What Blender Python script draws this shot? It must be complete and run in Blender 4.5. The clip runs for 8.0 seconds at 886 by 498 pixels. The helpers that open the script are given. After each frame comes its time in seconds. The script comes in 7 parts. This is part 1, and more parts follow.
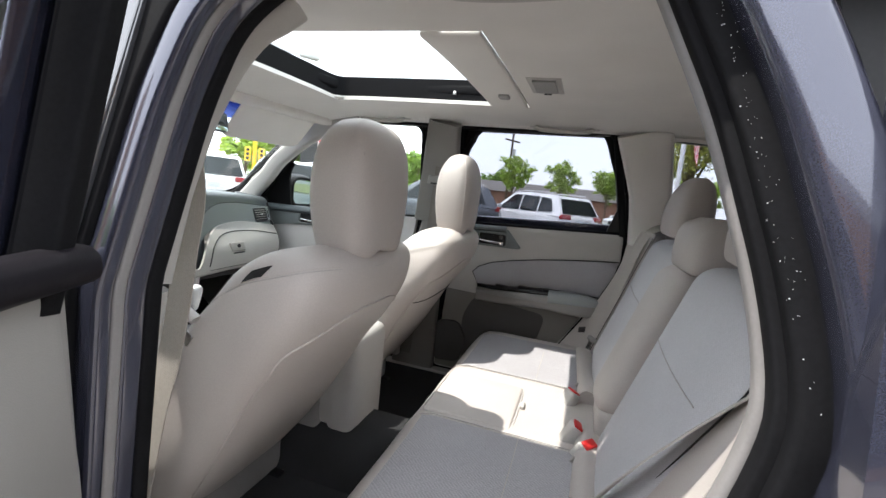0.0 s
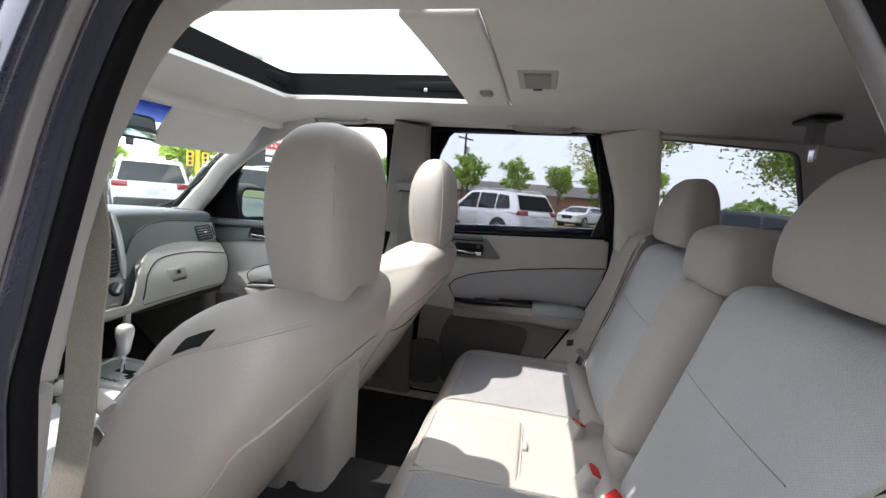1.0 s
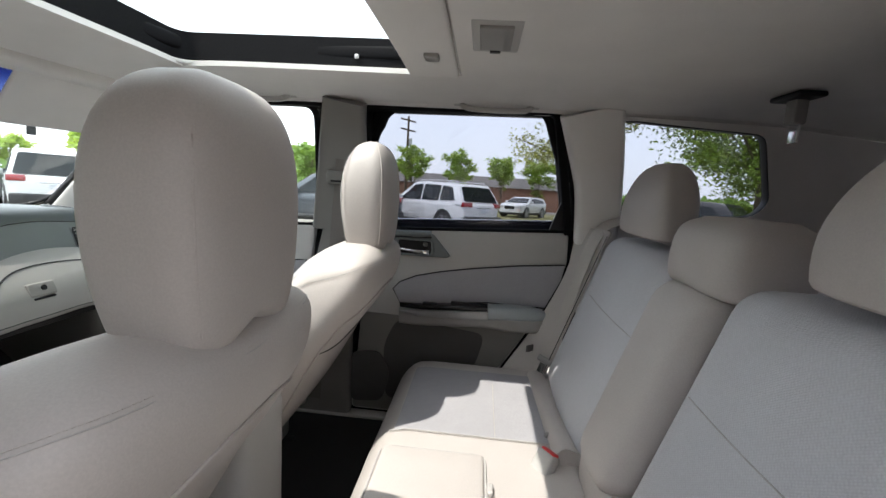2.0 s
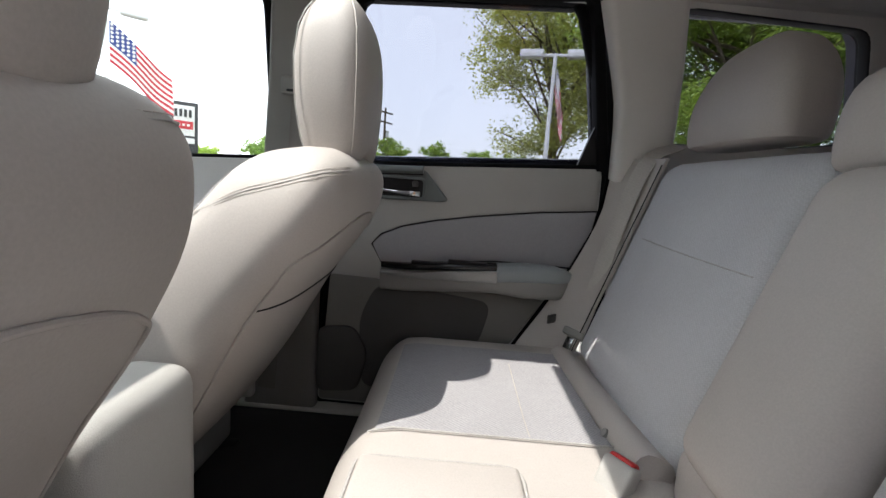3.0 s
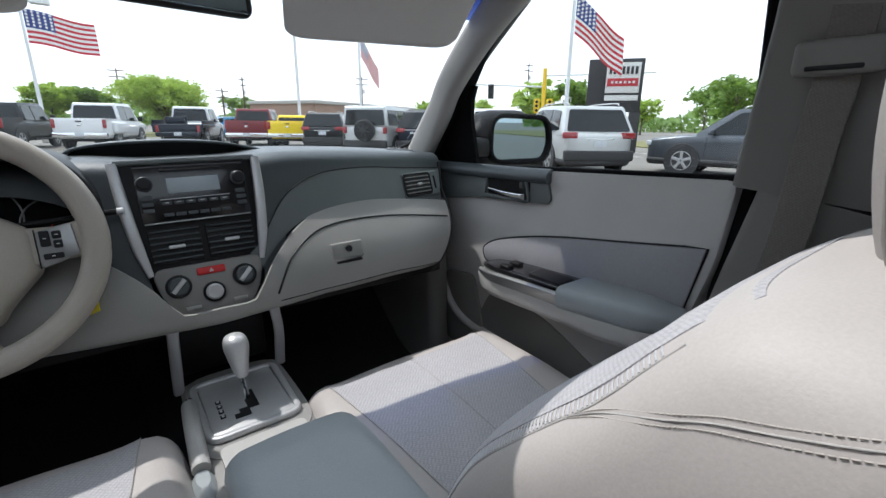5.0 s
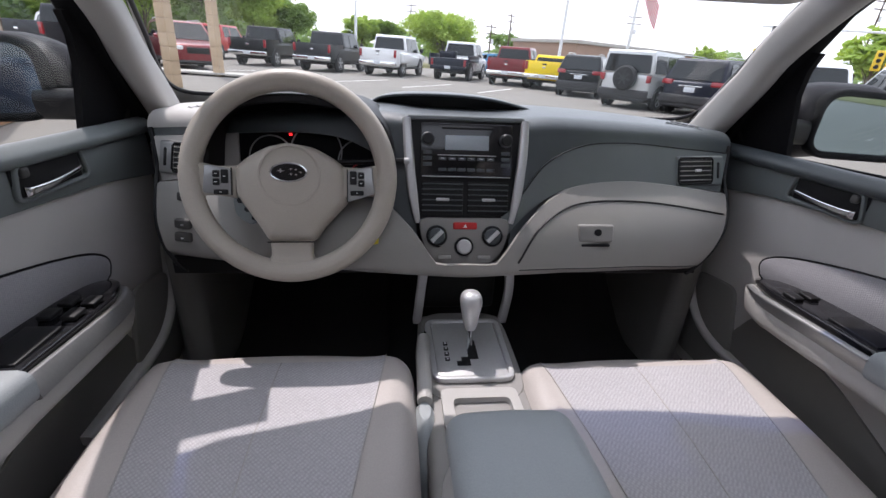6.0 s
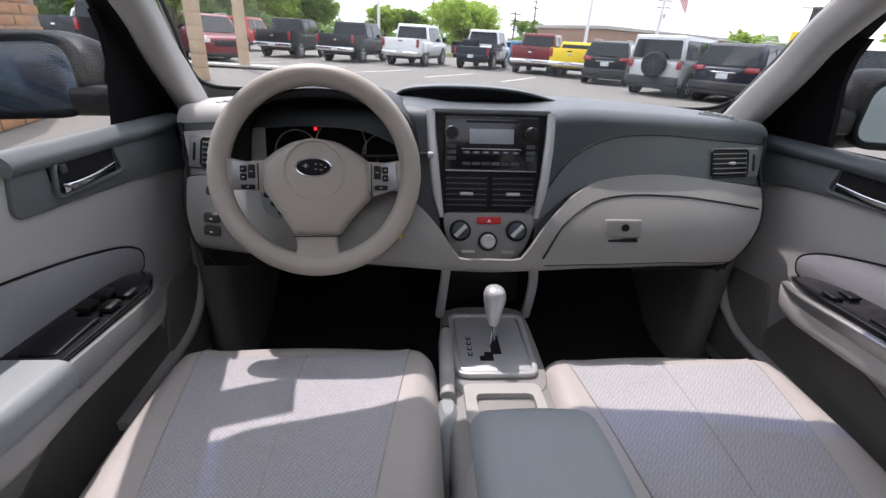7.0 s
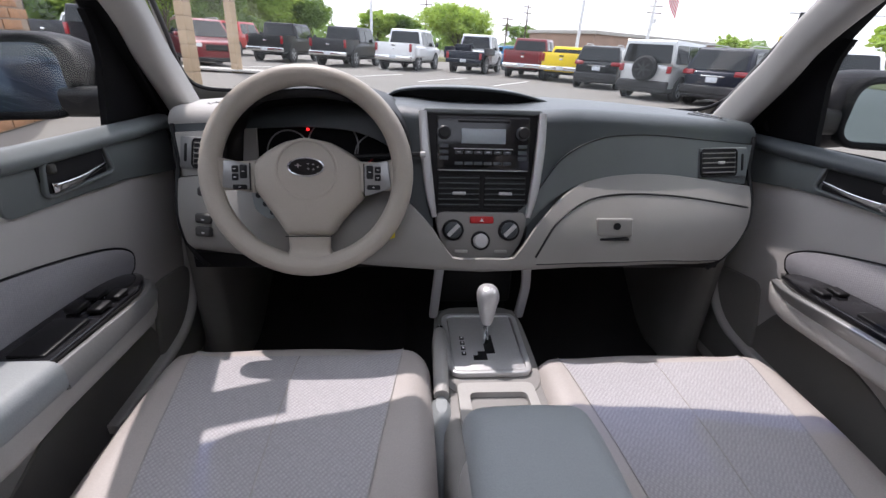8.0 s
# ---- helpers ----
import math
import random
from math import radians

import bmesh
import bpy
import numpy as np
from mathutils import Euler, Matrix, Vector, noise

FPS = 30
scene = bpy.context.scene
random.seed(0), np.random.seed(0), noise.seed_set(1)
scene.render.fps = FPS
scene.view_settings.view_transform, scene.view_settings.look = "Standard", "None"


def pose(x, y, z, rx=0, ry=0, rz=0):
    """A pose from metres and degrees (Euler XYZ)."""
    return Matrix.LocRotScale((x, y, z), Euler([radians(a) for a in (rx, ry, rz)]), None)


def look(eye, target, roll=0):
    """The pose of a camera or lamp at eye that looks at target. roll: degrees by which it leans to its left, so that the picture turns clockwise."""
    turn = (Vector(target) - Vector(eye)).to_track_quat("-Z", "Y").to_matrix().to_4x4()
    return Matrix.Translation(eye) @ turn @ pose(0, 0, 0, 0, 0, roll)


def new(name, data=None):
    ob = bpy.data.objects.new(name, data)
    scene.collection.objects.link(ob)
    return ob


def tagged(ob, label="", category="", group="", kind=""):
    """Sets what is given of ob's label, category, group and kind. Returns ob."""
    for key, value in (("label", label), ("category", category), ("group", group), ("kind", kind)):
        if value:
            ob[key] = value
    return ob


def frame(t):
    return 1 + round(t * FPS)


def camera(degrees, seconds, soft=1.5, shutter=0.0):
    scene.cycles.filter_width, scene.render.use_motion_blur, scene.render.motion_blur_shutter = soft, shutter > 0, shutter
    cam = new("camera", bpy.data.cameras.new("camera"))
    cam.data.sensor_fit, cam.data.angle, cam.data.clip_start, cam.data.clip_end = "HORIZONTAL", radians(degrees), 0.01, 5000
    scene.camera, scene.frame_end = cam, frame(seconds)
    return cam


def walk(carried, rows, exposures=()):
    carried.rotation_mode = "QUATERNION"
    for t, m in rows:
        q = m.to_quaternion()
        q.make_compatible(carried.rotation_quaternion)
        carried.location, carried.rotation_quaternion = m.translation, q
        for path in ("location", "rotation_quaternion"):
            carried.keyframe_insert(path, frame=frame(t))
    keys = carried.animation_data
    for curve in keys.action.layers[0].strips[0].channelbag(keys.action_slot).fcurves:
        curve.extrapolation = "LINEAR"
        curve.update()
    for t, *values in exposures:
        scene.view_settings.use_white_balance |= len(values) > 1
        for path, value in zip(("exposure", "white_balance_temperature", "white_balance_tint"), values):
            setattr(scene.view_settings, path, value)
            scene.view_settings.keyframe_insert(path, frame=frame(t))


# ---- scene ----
cam = camera(90.3, 8.0)
PATH = [
    (0, (-1.123, 0.339, 1.257), (0.766, 0.929, 0.971), 6.1),
    (0.5, (-1.058, 0.374, 1.269), (0.831, 0.966, 0.988), 4.1),
    (1, (-0.975, 0.448, 1.282), (0.964, 0.854, 1.007), 4.2),
    (1.5, (-0.903, 0.487, 1.3), (1.064, 0.728, 1.025), 4.2),
    (1.7, (-0.854, 0.481, 1.298), (1.116, 0.68, 1.013), 4.1),
    (2.8, (-0.511, 0.516, 1.118), (1.466, 0.602, 0.822), 3.5),
    (3, (-0.444, 0.547, 1.08), (1.533, 0.598, 0.776), 4.3),
    (3.5, (-0.311, 0.569, 1.047), (1.663, 0.569, 0.724), 4.9),
    (4, (-0.179, 0.606, 1.088), (1.706, 1.166, 0.723), 1.9),
    (4.5, (-0.101, 0.664, 1.138), (1.49, 1.81, 0.746), -1.2),
    (5, (-0.108, 0.751, 1.206), (1.019, 2.302, 0.636), -0.5),
    (5.2, (-0.113, 0.77, 1.225), (0.778, 2.432, 0.558), 0.2),
    (6.3, (-0.14, 0.83, 1.251), (-0.016, 2.65, 0.43), 3.2),
    (6.5, (-0.139, 0.83, 1.25), (-0.029, 2.647, 0.42), 2.9),
    (7, (-0.14, 0.831, 1.256), (-0.026, 2.636, 0.402), 2.1),
    (7.5, (-0.141, 0.829, 1.249), (0.0, 2.639, 0.411), 2.5),
    (8, (-0.138, 0.826, 1.249), (0.003, 2.637, 0.412), 2.1),
]
walk(cam, [(t, look(eye, target, roll)) for t, eye, target, roll in PATH], [(0.0, 1.96, 6450, 8), (0.5, 1.95, 6450, 8), (1.7, 1.66, 6450, 7), (2.8, 1.66, 6450, 8), (3.6, 1.44, 6420, 8), (4.4, 1.34, 6250, 9), (5.0, 0.78, 6050, 10), (5.2, 0.78, 6050, 12), (6.3, 1.04, 6320, 20), (8.0, 1.04, 6320, 20)])

# ---- world and light ----
world = bpy.data.worlds.new("sky")
scene.world = world
world.use_nodes = True
wn = world.node_tree.nodes
sky = wn.new("ShaderNodeTexSky")
sky.sky_type, sky.sun_disc = "NISHITA", False
SUN = Vector((-0.22, 0.43, 1.0)).normalized()
sky.sun_elevation = math.asin(SUN.z)
sky.sun_rotation = math.atan2(SUN.x, SUN.y)
sky.dust_density, sky.air_density, sky.ozone_density = 2.0, 1.0, 1.0
haze = wn.new("ShaderNodeMix")   # thin summer haze whitens the whole sky
haze.data_type = "RGBA"
haze.inputs["Factor"].default_value = 0.75
haze.inputs["B"].default_value = (9.0, 9.1, 9.6, 1)
world.node_tree.links.new(sky.outputs[0], haze.inputs["A"])
world.node_tree.links.new(haze.outputs["Result"], wn["Background"].inputs[0])
wn["Background"].inputs[1].default_value = 0.13
sun = new("sun", bpy.data.lights.new("sun", "SUN"))
sun.data.energy, sun.data.angle, sun.data.color = 2.0, radians(0.6), (1.0, 0.95, 0.89)
sun.matrix_world = look((0, 0, 30), Vector((0, 0, 30)) - SUN)


# ---- materials ----
def mat(name, color, rough=0.6, metal=0.0, vary=0.12, scale=8.0, bump=0.0, fine=220.0, weave=0.0, spec=0.5, coat=0.0, island=False, wrinkle=0.0):
    """A surface with broad and fine variation; weave is the thread pitch in metres."""
    m = bpy.data.materials.new(name)
    m.use_nodes = True
    nt, n = m.node_tree, m.node_tree.nodes
    b = n["Principled BSDF"]
    b.inputs["Roughness"].default_value, b.inputs["Metallic"].default_value = rough, metal
    b.inputs["Specular IOR Level"].default_value = spec
    b.inputs["Coat Weight"].default_value = coat
    co = n.new("ShaderNodeTexCoord").outputs["Object"]
    big, small = n.new("ShaderNodeTexNoise"), n.new("ShaderNodeTexNoise")
    for t, s, d in ((big, scale, 4.0), (small, fine, 3.0)):
        t.inputs["Scale"].default_value, t.inputs["Detail"].default_value = s, d
        nt.links.new(co, t.inputs["Vector"])
    add = n.new("ShaderNodeMath")
    add.operation = "ADD"
    nt.links.new(big.outputs[0], add.inputs[0])
    nt.links.new(small.outputs[0], add.inputs[1])
    last = add.outputs[0]
    if island:
        geo = n.new("ShaderNodeNewGeometry")
        a2 = n.new("ShaderNodeMath")
        a2.operation = "ADD"
        nt.links.new(last, a2.inputs[0])
        nt.links.new(geo.outputs["Random Per Island"], a2.inputs[1])
        last = a2.outputs[0]
    ramp = n.new("ShaderNodeMapRange")
    top = 2.0 if island else 1.3
    ramp.inputs["From Min"].default_value, ramp.inputs["From Max"].default_value = 0.7, top
    ramp.inputs["To Min"].default_value, ramp.inputs["To Max"].default_value = 1 - vary, 1 + vary
    nt.links.new(last, ramp.inputs["Value"])
    mul = n.new("ShaderNodeMix")
    mul.data_type, mul.blend_type = "RGBA", "MULTIPLY"
    mul.inputs["Factor"].default_value = 1.0
    mul.inputs["A"].default_value = (*color, 1)
    nt.links.new(ramp.outputs[0], mul.inputs["B"])
    nt.links.new(mul.outputs["Result"], b.inputs["Base Color"])
    if weave:
        vor = n.new("ShaderNodeTexVoronoi")
        vor.inputs["Scale"].default_value = 1 / weave
        vor.inputs["Randomness"].default_value = 0.28
        turn = n.new("ShaderNodeMapping")
        turn.inputs["Rotation"].default_value = (0.61, 0.47, 0.83)
        nt.links.new(co, turn.inputs["Vector"])
        nt.links.new(turn.outputs[0], vor.inputs["Vector"])
        last = vor.outputs["Distance"]
        tone = n.new("ShaderNodeMapRange")
        tone.inputs["From Min"].default_value, tone.inputs["From Max"].default_value = 0.1, 0.8
        tone.inputs["To Min"].default_value, tone.inputs["To Max"].default_value = (1.10, 0.77) if weave > 0.0035 else (1.05, 0.88)
        nt.links.new(last, tone.inputs["Value"])
        mul2 = n.new("ShaderNodeMix")
        mul2.data_type, mul2.blend_type = "RGBA", "MULTIPLY"
        mul2.inputs["Factor"].default_value = 1.0
        nt.links.new(mul.outputs["Result"], mul2.inputs["A"])
        nt.links.new(tone.outputs[0], mul2.inputs["B"])
        nt.links.new(mul2.outputs["Result"], b.inputs["Base Color"])
    if bump or weave:
        bp = n.new("ShaderNodeBump")
        bp.inputs["Strength"].default_value = bump if bump else 0.5
        bp.inputs["Distance"].default_value = -0.0012 if weave else 0.0015
        nt.links.new(last if weave else small.outputs[0], bp.inputs["Height"])
        nt.links.new(bp.outputs[0], b.inputs["Normal"])
    if wrinkle:
        soft = n.new("ShaderNodeTexNoise")
        soft.inputs["Scale"].default_value, soft.inputs["Detail"].default_value = 11.0, 2.5
        soft.inputs["Distortion"].default_value = 0.6
        nt.links.new(co, soft.inputs["Vector"])
        crease = n.new("ShaderNodeBump")
        crease.inputs["Strength"].default_value, crease.inputs["Distance"].default_value = wrinkle, 0.012
        nt.links.new(soft.outputs[0], crease.inputs["Height"])
        if bump or weave:
            nt.links.new(crease.outputs[0], bp.inputs["Normal"])
        else:
            nt.links.new(crease.outputs[0], b.inputs["Normal"])
    rv = n.new("ShaderNodeMapRange")
    rv.inputs["To Min"].default_value, rv.inputs["To Max"].default_value = max(0.02, rough - 0.1 * rough), min(1, rough + 0.15 * rough)
    nt.links.new(big.outputs[0], rv.inputs["Value"])
    nt.links.new(rv.outputs[0], b.inputs["Roughness"])
    return m


def glass(name, tint, gloss=1.0):
    """A thin pane: tinted see-through with a mirror gloss that grows at grazing angles."""
    m = bpy.data.materials.new(name)
    m.use_nodes = True
    nt, n = m.node_tree, m.node_tree.nodes
    n.remove(n["Principled BSDF"])
    t, g, mix, fr = n.new("ShaderNodeBsdfTransparent"), n.new("ShaderNodeBsdfGlossy"), n.new("ShaderNodeMixShader"), n.new("ShaderNodeLayerWeight")
    t.inputs[0].default_value = (*tint, 1)
    g.inputs["Roughness"].default_value = 0.01
    g.inputs[0].default_value = (gloss, gloss, gloss, 1)
    power, rise = n.new("ShaderNodeMath"), n.new("ShaderNodeMapRange")
    power.operation, power.inputs[1].default_value = "POWER", 5.0
    fr.inputs["Blend"].default_value = 0.5
    nt.links.new(fr.outputs["Facing"], power.inputs[0])
    rise.inputs["To Min"].default_value, rise.inputs["To Max"].default_value = 0.02, 0.6
    nt.links.new(power.outputs[0], rise.inputs["Value"])
    nt.links.new(rise.outputs[0], mix.inputs[0])
    nt.links.new(t.outputs[0], mix.inputs[1])
    nt.links.new(g.outputs[0], mix.inputs[2])
    nt.links.new(mix.outputs[0], n["Material Output"].inputs[0])
    return m


def glow(name, color, power):
    m = mat(name, color, 0.4)
    b = m.node_tree.nodes["Principled BSDF"]
    b.inputs["Emission Color"].default_value = (*color, 1)
    b.inputs["Emission Strength"].default_value = power
    return m


VINYL = mat("seat_vinyl", (0.455, 0.418, 0.390), 0.55, vary=0.06, scale=5, bump=0.08, fine=420, wrinkle=0.07)
MESHY = mat("seat_weave", (0.46, 0.445, 0.455), 0.9, vary=0.05, weave=0.0042, wrinkle=0.12)
MESHF = mat("fine_cloth", (0.52, 0.515, 0.53), 0.9, vary=0.05, weave=0.0028, wrinkle=0.12)
THREAD = mat("stitch_thread", (0.44, 0.40, 0.36), 0.8)
BENCHC = mat("bench_weave", (0.37, 0.36, 0.372), 0.9, vary=0.05, weave=0.0042, wrinkle=0.14)
BELTL = mat("light_belt_webbing", (0.50, 0.47, 0.43), 0.85, vary=0.08, weave=0.003)
SEAM = mat("seam_thread", (0.41, 0.39, 0.37), 0.8)
HEADLINER = mat("headliner_felt", (0.70, 0.675, 0.645), 0.95, vary=0.05, bump=0.3, fine=700)
TRIM = mat("beige_plastic", (0.43, 0.417, 0.395), 0.5, vary=0.06, bump=0.4, fine=700)
LOWERP = mat("taupe_lower_plastic", (0.185, 0.178, 0.162), 0.55, vary=0.06, bump=0.4, fine=700)
# beige trim lightened for the front doors, bounced light put into the colour
DOORLIT = mat("lit_door_beige", (0.53, 0.516, 0.496), 0.5, vary=0.06, bump=0.4, fine=700)
# the same beige darkened, with the lower dashboard's shade put into it
DASHSHADE = mat("shaded_dash_beige", (0.29, 0.28, 0.26), 0.45, vary=0.06, bump=0.4, fine=700)
# beige trim darkened for the right pillar: its shade is in the colour
PILLARSHADE = mat("shaded_pillar_plastic", (0.185, 0.177, 0.163), 0.55, vary=0.05, bump=0.3, fine=800)
TRIMG = mat("grey_plastic", (0.27, 0.26, 0.245), 0.5, vary=0.05, bump=0.3, fine=800)
DASHM = mat("dark_dash_plastic", (0.070, 0.082, 0.087), 0.40, vary=0.10, bump=0.35, fine=700)
BANDM = mat("slate_plastic", (0.15, 0.168, 0.168), 0.45, vary=0.08, bump=0.3, fine=700)
LIDM = mat("armrest_vinyl", (0.30, 0.325, 0.33), 0.45, vary=0.06, bump=0.3, fine=500)
FABRIC = mat("door_fabric", (0.36, 0.355, 0.372), 0.9, vary=0.06, weave=0.0028)
POCKET = mat("pocket_plastic", (0.20, 0.195, 0.18), 0.6, vary=0.08, bump=0.4, fine=600)
CHARCOAL = mat("charcoal_plastic", (0.065, 0.063, 0.06), 0.6, vary=0.10, bump=0.4, fine=600)
SEALP = mat("pale_grey_seal", (0.20, 0.19, 0.187), 0.5, vary=0.06, bump=0.1, fine=300)
GLOSSP = mat("gloss_pillar_film", (0.05, 0.052, 0.058), 0.05, vary=0.05, spec=1.0, coat=1.0)
SEALG = mat("grey_rubber", (0.17, 0.16, 0.155), 0.6, vary=0.08, bump=0.1, fine=300)
BLACK = mat("black_plastic", (0.010, 0.010, 0.011), 0.45, vary=0.2, spec=0.3)
GLOSSB = mat("gloss_black", (0.012, 0.012, 0.014), 0.12, vary=0.1)
RUBBER = mat("black_rubber", (0.006, 0.006, 0.007), 0.75, vary=0.3, spec=0.12)
CARPET = mat("black_carpet", (0.016, 0.016, 0.017), 1.0, vary=0.4, bump=0.8, fine=500)
SATIN = mat("satin_grey_plastic", (0.30, 0.30, 0.295), 0.30, 0.45, vary=0.05)
SILVER = mat("silver_plastic", (0.58, 0.58, 0.58), 0.35, 0.4, vary=0.05)
CHROME = mat("chrome", (0.75, 0.76, 0.77), 0.12, 1.0, vary=0.03)
PAINT = mat("dark_grey_paint", (0.046, 0.049, 0.074), 0.18, 0.45, vary=0.12, coat=1.0, fine=900)
RED = mat("red_button", (0.55, 0.02, 0.02), 0.4)
WHITE = mat("white_print", (0.75, 0.75, 0.75), 0.6)
WHEELM = mat("wheel_vinyl", (0.43, 0.39, 0.33), 0.40, vary=0.06, bump=0.25, fine=600)
DARKBELT = mat("grey_belt_webbing", (0.17, 0.155, 0.14), 0.85, vary=0.08, weave=0.003)
BELT = mat("seat_belt_webbing", (0.34, 0.31, 0.275), 0.85, vary=0.08, weave=0.003)
CLEAR = glass("clear_glass", (0.93, 0.96, 0.95))
SHADE = glass("privacy_glass", (0.50, 0.51, 0.545))
BANDG = glass("shade_band_glass", (0.55, 0.62, 0.9))
fade = BANDG.node_tree.nodes.new("ShaderNodeMapRange")   # the blue deepens towards the glass's top edge
fade.inputs["From Min"].default_value, fade.inputs["From Max"].default_value = 1.42, 1.475
height, tint_mix = BANDG.node_tree.nodes.new("ShaderNodeSeparateXYZ"), BANDG.node_tree.nodes.new("ShaderNodeMix")
tint_mix.data_type = "RGBA"
tint_mix.inputs["A"].default_value, tint_mix.inputs["B"].default_value = (0.26, 0.31, 0.50, 1), (0.035, 0.06, 0.20, 1)
BANDG.node_tree.links.new(BANDG.node_tree.nodes.new("ShaderNodeTexCoord").outputs["Object"], height.inputs[0])
BANDG.node_tree.links.new(height.outputs["Z"], fade.inputs["Value"])
BANDG.node_tree.links.new(fade.outputs[0], tint_mix.inputs["Factor"])
BANDG.node_tree.links.new(tint_mix.outputs["Result"], BANDG.node_tree.nodes["Transparent BSDF"].inputs[0])
MIRRORB = mat("dark_housing_plastic", (0.012, 0.011, 0.013), 0.42, vary=0.1, spec=0.06)
MIRROR = mat("mirror_glass", (0.33, 0.42, 0.46), 0.02, 1.0, vary=0.01)
SCREEN = mat("lcd_screen", (0.36, 0.41, 0.43), 0.25, vary=0.05)


# ---- mesh helpers ----
def finish(bm, recalc=True):
    bmesh.ops.remove_doubles(bm, verts=bm.verts, dist=1e-5)
    if recalc:
        bmesh.ops.recalc_face_normals(bm, faces=bm.faces)
    return bm


def part(name, bm, material, parent=None, label="", smooth=True):
    me = bpy.data.meshes.new(name)
    bm.to_mesh(me)
    bm.free()
    me.materials.append(material)
    if smooth:
        for p in me.polygons:
            p.use_smooth = True
        me.set_sharp_from_angle(angle=radians(38))
    ob = new(name, me)
    if parent:
        ob.parent = parent
    if label:
        tagged(ob, label)
    return ob


def thing(name, label, category, group="", kind=""):
    return tagged(new(name), label, category, group, kind)


def rbox(size, center=(0, 0, 0), r=0.01, n=(1, 1, 1), seg=3, fn=None, rot=None, bm=None):
    """A box with rounded edges and n spans a side; fn bends each point."""
    own = bm is None
    bm = bmesh.new() if own else bm
    h = [s / 2 for s in size]
    r = min(r, min(h) * 0.999)
    axes = []
    for k in range(3):
        a = [-h[k] + r * (1 - math.cos(i / seg * math.pi / 2)) if seg else -h[k] for i in range(seg + 1)]
        inner = [-(h[k] - r) + 2 * (h[k] - r) * i / n[k] for i in range(1, n[k])]
        axes.append(a + inner + [-v for v in reversed(a)])
    made = {}

    def vert(p):
        key = tuple(round(c, 6) for c in p)
        if key not in made:
            q = Vector(p)
            core = Vector([max(-h[k] + r, min(h[k] - r, q[k])) for k in range(3)])
            d = q - core
            if d.length > 1e-9:
                q = core + d.normalized() * r
            if fn:
                q = Vector(fn(q))
            if rot:
                q = rot @ q
            made[key] = bm.verts.new(q + Vector(center))
        return made[key]

    for k in range(3):
        u, v = (k + 1) % 3, (k + 2) % 3
        for side in (-h[k], h[k]):
            for i in range(len(axes[u]) - 1):
                for j in range(len(axes[v]) - 1):
                    quad = []
                    for a, b in ((i, j), (i + 1, j), (i + 1, j + 1), (i, j + 1)):
                        p = [0, 0, 0]
                        p[k], p[u], p[v] = side, axes[u][a], axes[v][b]
                        quad.append(vert(p))
                    if side < 0:
                        quad.reverse()
                    if len(set(quad)) == 4:
                        bm.faces.new(quad)
    return finish(bm) if own else bm


def spline(pts, n):
    """A smooth curve through pts, n steps a span."""
    p = [Vector(q) for q in pts]
    p = [p[0] * 2 - p[1]] + p + [p[-1] * 2 - p[-2]]
    out = []
    for i in range(1, len(p) - 2):
        a, b, c, d = p[i - 1:i + 3]
        for k in range(n):
            t = k / n
            out.append(0.5 * (2 * b + (c - a) * t + (2 * a - 5 * b + 4 * c - d) * t * t + (3 * b - a - 3 * c + d) * t ** 3))
    return out + [p[-2]]


def bar(pts, w, d, up=(1, 0, 0), r=0.3, seg=3, closed=False, bm=None, smooth=0):
    """A rounded bar swept along pts: w across, d along up. w and d may be lists, one for each point."""
    own = bm is None
    bm = bmesh.new() if own else bm
    if smooth:
        k = len(pts)
        pts = spline(pts, smooth)
        res = lambda v: [v[min(k - 1, i // smooth)] + (v[min(k - 1, i // smooth + 1)] - v[min(k - 1, i // smooth)]) * (i % smooth) / smooth for i in range(len(pts))] if isinstance(v, (list, tuple)) else v
        w, d = res(w), res(d)
    pts = [Vector(p) for p in pts]
    rings = []
    for i, p in enumerate(pts):
        a, b = (pts[i - 1], pts[(i + 1) % len(pts)]) if closed else (pts[max(0, i - 1)], pts[min(len(pts) - 1, i + 1)])
        t = (b - a).normalized()
        u = Vector(up)
        u = (u - t * u.dot(t)).normalized()
        s = t.cross(u)
        ww, dd = (w[i] if isinstance(w, (list, tuple)) else w) / 2, (d[i] if isinstance(d, (list, tuple)) else d) / 2
        rr = r * 2 * min(ww, dd)
        ring = []
        for cx, cy, a0 in ((1, 1, 0), (-1, 1, 90), (-1, -1, 180), (1, -1, 270)):
            for k in range(seg + 1):
                an = radians(a0 + 90 * k / seg)
                ring.append(bm.verts.new(p + s * (cx * (ww - rr) + rr * math.cos(an)) + u * (cy * (dd - rr) + rr * math.sin(an))))
        rings.append(ring)
    m = len(rings[0])
    for i in range(len(rings) if closed else len(rings) - 1):
        a, b = rings[i], rings[(i + 1) % len(rings)]
        for k in range(m):
            bm.faces.new((a[k], a[(k + 1) % m], b[(k + 1) % m], b[k]))
    if not closed:
        bm.faces.new(list(reversed(rings[0])))
        bm.faces.new(rings[-1])
    return finish(bm) if own else bm


def tube(pts, radius, seg=8, closed=False, bm=None, smooth=0):
    return bar(pts, radius * 2, radius * 2, up=(0.13, 0.21, 0.97), r=0.499, seg=max(2, seg // 4), closed=closed, bm=bm, smooth=smooth)


